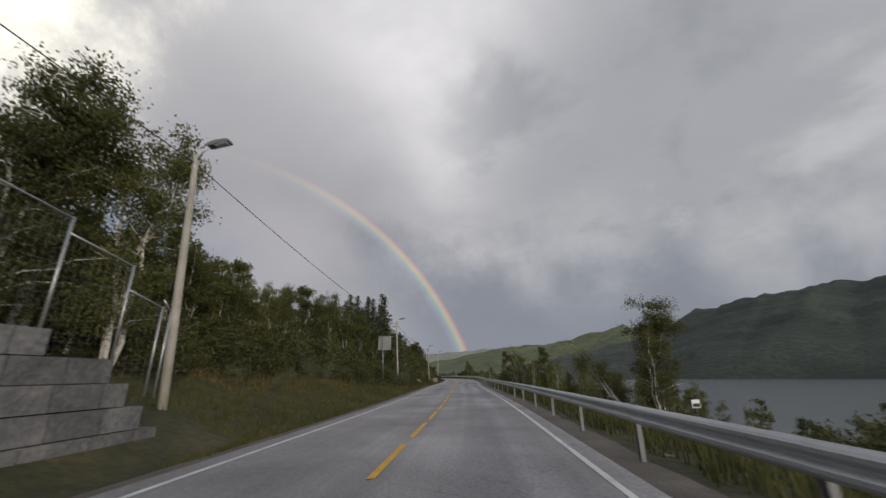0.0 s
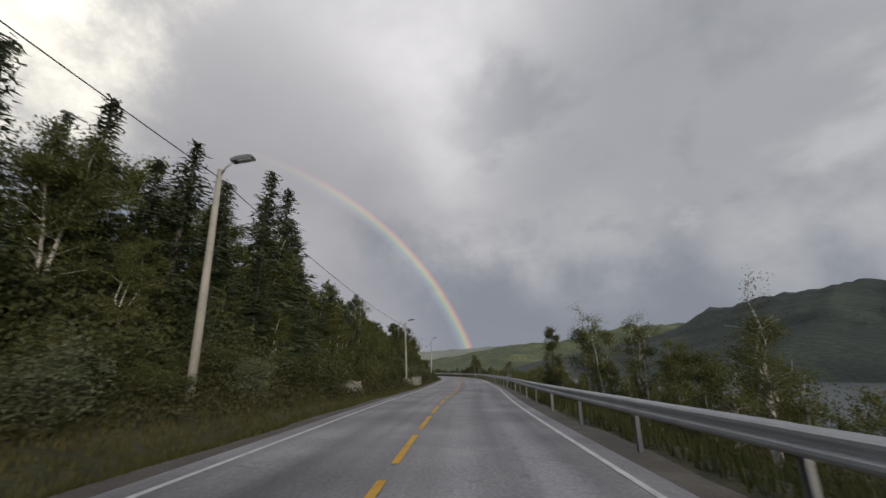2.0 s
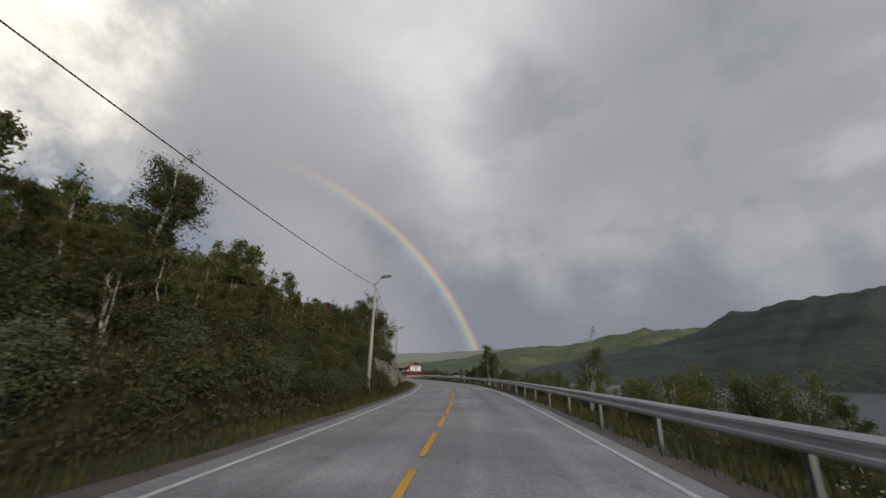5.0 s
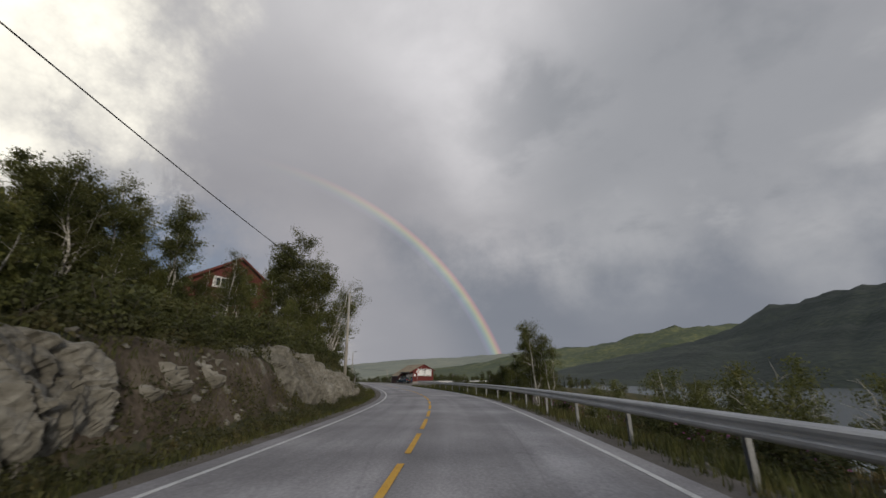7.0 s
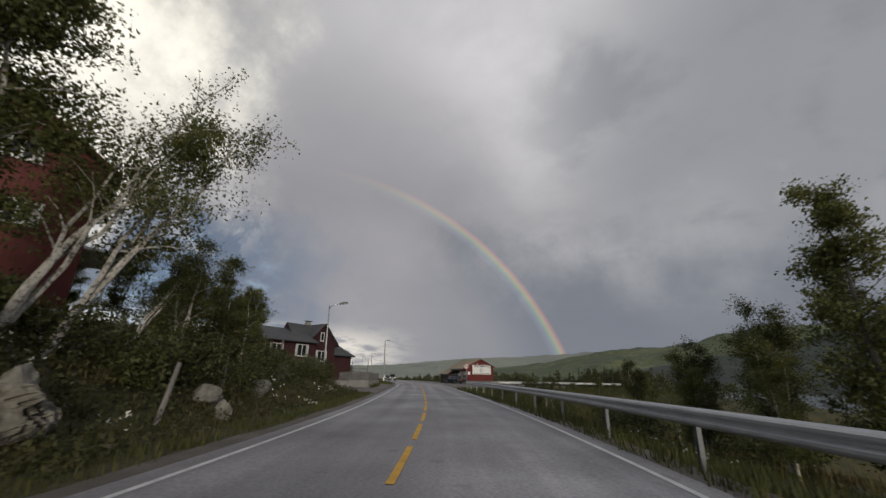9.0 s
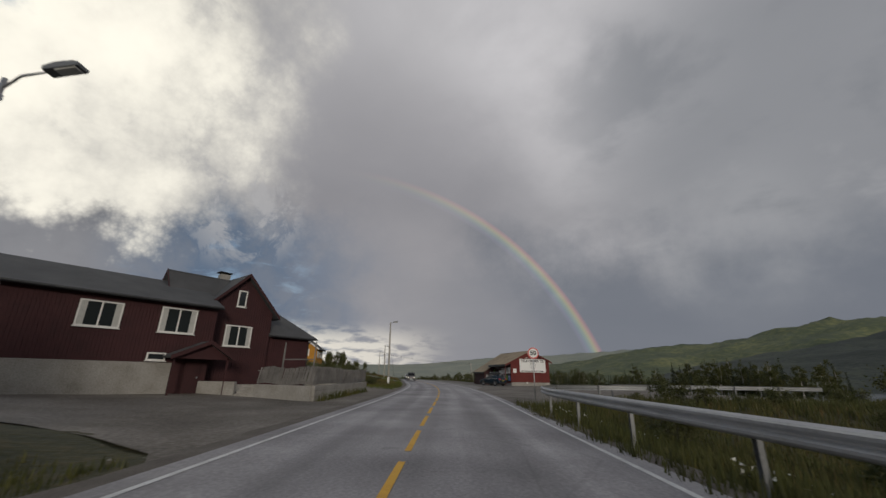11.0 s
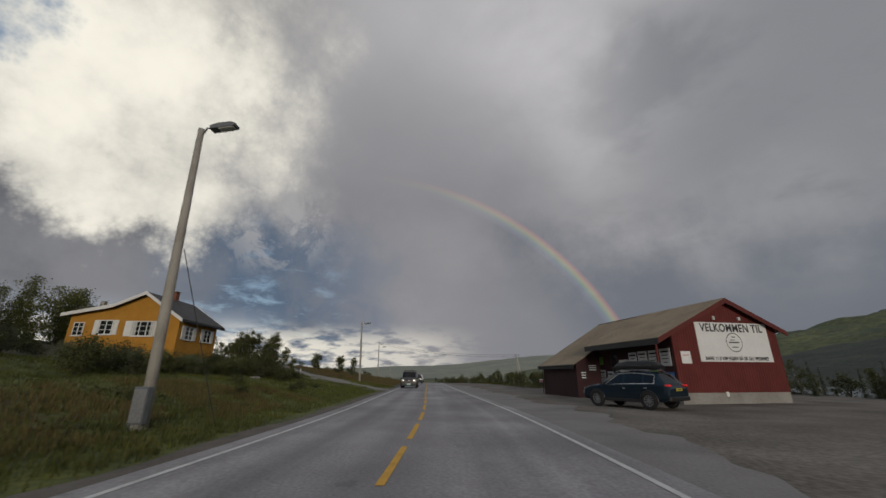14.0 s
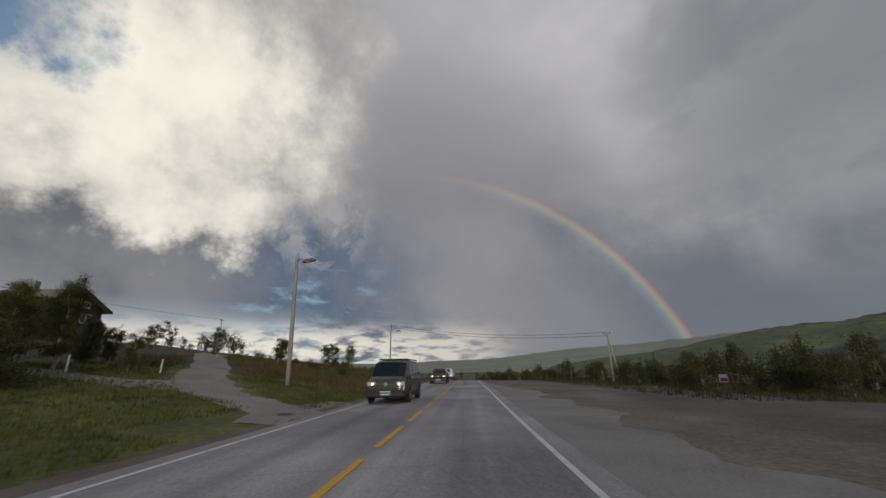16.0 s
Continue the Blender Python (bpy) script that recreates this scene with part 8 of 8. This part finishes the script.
def tufts(name, n, s0, s1, d0, d1, h0, h1, mat, lab, bias=1.0, seed=1, keep=None, blades=5):
    """Loose blades of grass over a stretch of ground."""
    rng = np.random.default_rng(seed)
    s, d = rng.uniform(s0, s1, n), d0 + (d1 - d0) * rng.uniform(0, 1, n) ** bias
    if keep is not None:
        ok = keep(s, d)
        s, d = s[ok], d[ok]
        n = len(s)
    s, d = np.repeat(s, blades) + rng.normal(0, 0.09, n * blades), np.repeat(d, blades) + rng.normal(0, 0.09, n * blades)
    x, y = flat(s, d)
    z = height(s, d)
    hh = rng.uniform(h0, h1, n * blades)
    a = rng.uniform(0, 6.28, n * blades)
    lean = rng.uniform(0.1, 0.5, n * blades) * hh
    w = 0.012 + 0.02 * hh
    cx, cy = np.cos(a), np.sin(a)
    v = np.stack([np.stack([x - cy * w, y + cx * w, z - 0.03], 1), np.stack([x + cy * w, y - cx * w, z - 0.03], 1), np.stack([x + cx * lean, y + cy * lean, z + hh], 1)], 1).reshape(-1, 3)
    o = new(name, quick_mesh(name, v, np.arange(len(v)).reshape(-1, 3), mat))
    return tagged(o, lab, "grass", kind="stuff")


VERGE_OK = lambda s, d: ~((s > 60) & (s < 91) & (d > 5)) & ~((s > 277) & (s < 317) & (d > 3))
tufts("grass", 22000, 88, 160, 4.2, 10.5, 0.05, 0.18, M["dry_blade"], "yellowing verge grass below the forest", 1.5, 1, VERGE_OK)
tufts("grass", 12000, 150, 330, 4.2, 7.5, 0.07, 0.26, M["blade"], "long uncut verge grass below the bank", 1.2, 11, VERGE_OK)
tufts("grass", 15000, 72, 300, -4.9, -11.5, 0.12, 0.5, M["blade"], "long verge grass behind the guardrail", 1.2, 2, lambda s, d: s < 294)
tufts("grass", 9000, 276, 303, -6.0, -40, 0.25, 0.7, M["blade"], "tall rough grass inside the bend of the guardrail", 1.0, 12, lambda s, d: s < np.interp(-d, [6, 9, 14, 40], [292, 296, 299, 303]))
tufts("grass", 30000, 312, 372, 4.4, 22, 0.05, 0.20, M["lawn_blade"], "short meadow grass before the yellow house", 1.1, 3, lambda s, d: (d < 22) & ((s < 355) | (np.abs(d - np.interp(s, DRIVE_S, DRIVE_D)) > 2.6)))
tufts("heath", 9000, 96, 272, 8, 16, 0.15, 0.5, M["heath"], "brownish heath and dry grass on the bank", 1.0, 4, lambda s, d: ~((s > 203) & (s < 247) & (d < 9)))
tufts("heath", 6000, 371, 420, 5, 26, 0.15, 0.5, M["heath"], "brownish heath on the low knoll", 1.0, 5, lambda s, d: np.abs(d - np.interp(s, DRIVE_S, DRIVE_D)) > 2.5)
tufts("heath", 7000, 80, 296, -9, -26, 0.2, 0.6, M["heath"], "brown-green scrub grass down to the lake", 1.0, 6)
tufts("grass", 5000, 356, 420, -11, -24, 0.1, 0.35, M["blade"], "tall grass at the edge of the gravel lot", 1.0, 7, lambda s, d: d < -np.interp(s, [356, 366, 385, 420], [40, 13, 11, 8]))
tufts("grass", 5200, 357, 398, 5.5, 31, 0.06, 0.2, M["lawn_blade"], "grass growing over the edges of the drive", 1.0, 9, lambda s, d: (np.abs(np.abs(d - np.interp(s, DRIVE_S, DRIVE_D)) - 2.2) < 0.55) & (s > 361))
tufts("heath", 5000, 317, 340, 5.4, 13, 0.08, 0.3, M["heath"], "brown dry grass in the near meadow", 1.0, 14, lambda s, d: waves(s, d, 2.2, 3.0) > -0.1)
tufts("grass", 150, 293, 307, 6.05, 6.25, 0.15, 0.6, M["blade"], "weeds along the foot of the low wall", 1.0, 8)


def flowers(name, n, s0, s1, d0, d1, h, mat, lab, seed, size=0.05):
    rng = np.random.default_rng(seed)
    k = max(3, n // 14)
    cs, cd = rng.uniform(s0, s1, k), rng.uniform(min(d0, d1), max(d0, d1), k)
    pick = rng.integers(0, k, n)
    s, d = cs[pick] + rng.normal(0, 0.35, n), cd[pick] + rng.normal(0, 0.3, n)
    x, y = flat(s, d)
    c = np.stack([x, y, height(s, d) + h * rng.uniform(0.6, 1.1, n)], 1)
    v, f = loose_leaves(rng, c, size, 1.0)
    return tagged(new(name, quick_mesh(name, v, f, mat)), lab, "flowers", kind="stuff")


flowers("white_flowers", 200, 246, 274, 5.0, 9.0, 0.45, M["flower"], "clusters of small white flowers on the bank", 3, 0.10)
flowers("white_flowers", 260, 100, 290, -5.6, -8.5, 0.4, M["flower"], "scattered white flowers behind the guardrail", 4, 0.07)
flowers("pink_flowers", 300, 205, 245, -7, -11, 0.9, M["willowherb"], "pink willowherb spikes behind the guardrail", 5, 0.10)


def undergrowth(name, n, s0, s1, d0, d1, tall, mat, lab, seed, size=0.13, keep=None):
    """Low tangled leaves over the ground, thick in clumps."""
    rng = np.random.default_rng(seed)
    s, d = rng.uniform(s0, s1, n), d0 + (d1 - d0) * rng.uniform(0, 1, n)
    clump = 0.5 + 0.5 * waves(s, d, 1.1, seed) + 0.35 * waves(s, d, 0.45, seed + 2.0)
    ok = clump > 0.28
    if keep is not None:
        ok &= keep(s, d)
    s, d, clump = s[ok], d[ok], clump[ok]
    x, y = flat(s, d)
    z = height(s, d) + tall * np.clip(clump, 0.2, 1.0) * rng.uniform(0, 1, len(s)) ** 0.6
    v, f = loose_leaves(rng, np.stack([x, y, z], 1), size, 0.5)
    return tagged(new(name, quick_mesh(name, v, f, mat)), lab, "undergrowth", kind="stuff")


undergrowth("undergrowth", 95000, 92, 210, 5.1, 11.5, 0.75, M["undergrowth"], "low brown-green undergrowth on the forest bank", 21, keep=lambda s, d: d > np.interp(s, [92, 112, 120, 132, 150], [10.6, 8.8, 6.8, 5.6, 5.2]))
undergrowth("undergrowth", 30000, 206, 250, 7.0, 11.5, 0.7, M["undergrowth"], "low brown-green undergrowth over the rocks", 22)
undergrowth("undergrowth", 26000, 206, 248, 4.7, 6.6, 0.42, M["undergrowth"], "low weeds between the rocks of the bank", 23, 0.085)
undergrowth("undergrowth", 26000, 246, 276, 5.2, 12.0, 0.6, M["undergrowth"], "low brown-green undergrowth on the open bank", 24, 0.11)
undergrowth("undergrowth", 16000, 84, 290, -6.0, -12.0, 0.5, M["undergrowth"], "low weeds and scrub behind the guardrail", 25, 0.10)
undergrowth("undergrowth", 16000, 372, 420, 5.0, 20.0, 0.45, M["heath"], "reddish heath on the knoll by the drive", 26, 0.12, keep=lambda s, d: np.abs(d - np.interp(s, DRIVE_S, DRIVE_D)) > 2.6)
undergrowth("undergrowth", 9000, 320, 334, 6.0, 15.0, 0.5, M["undergrowth"], "dark low scrub in the meadow", 27, 0.11, keep=lambda s, d: waves(s, d, 2.6, 5.0) > 0.05 + 0.04 * (s - 318))
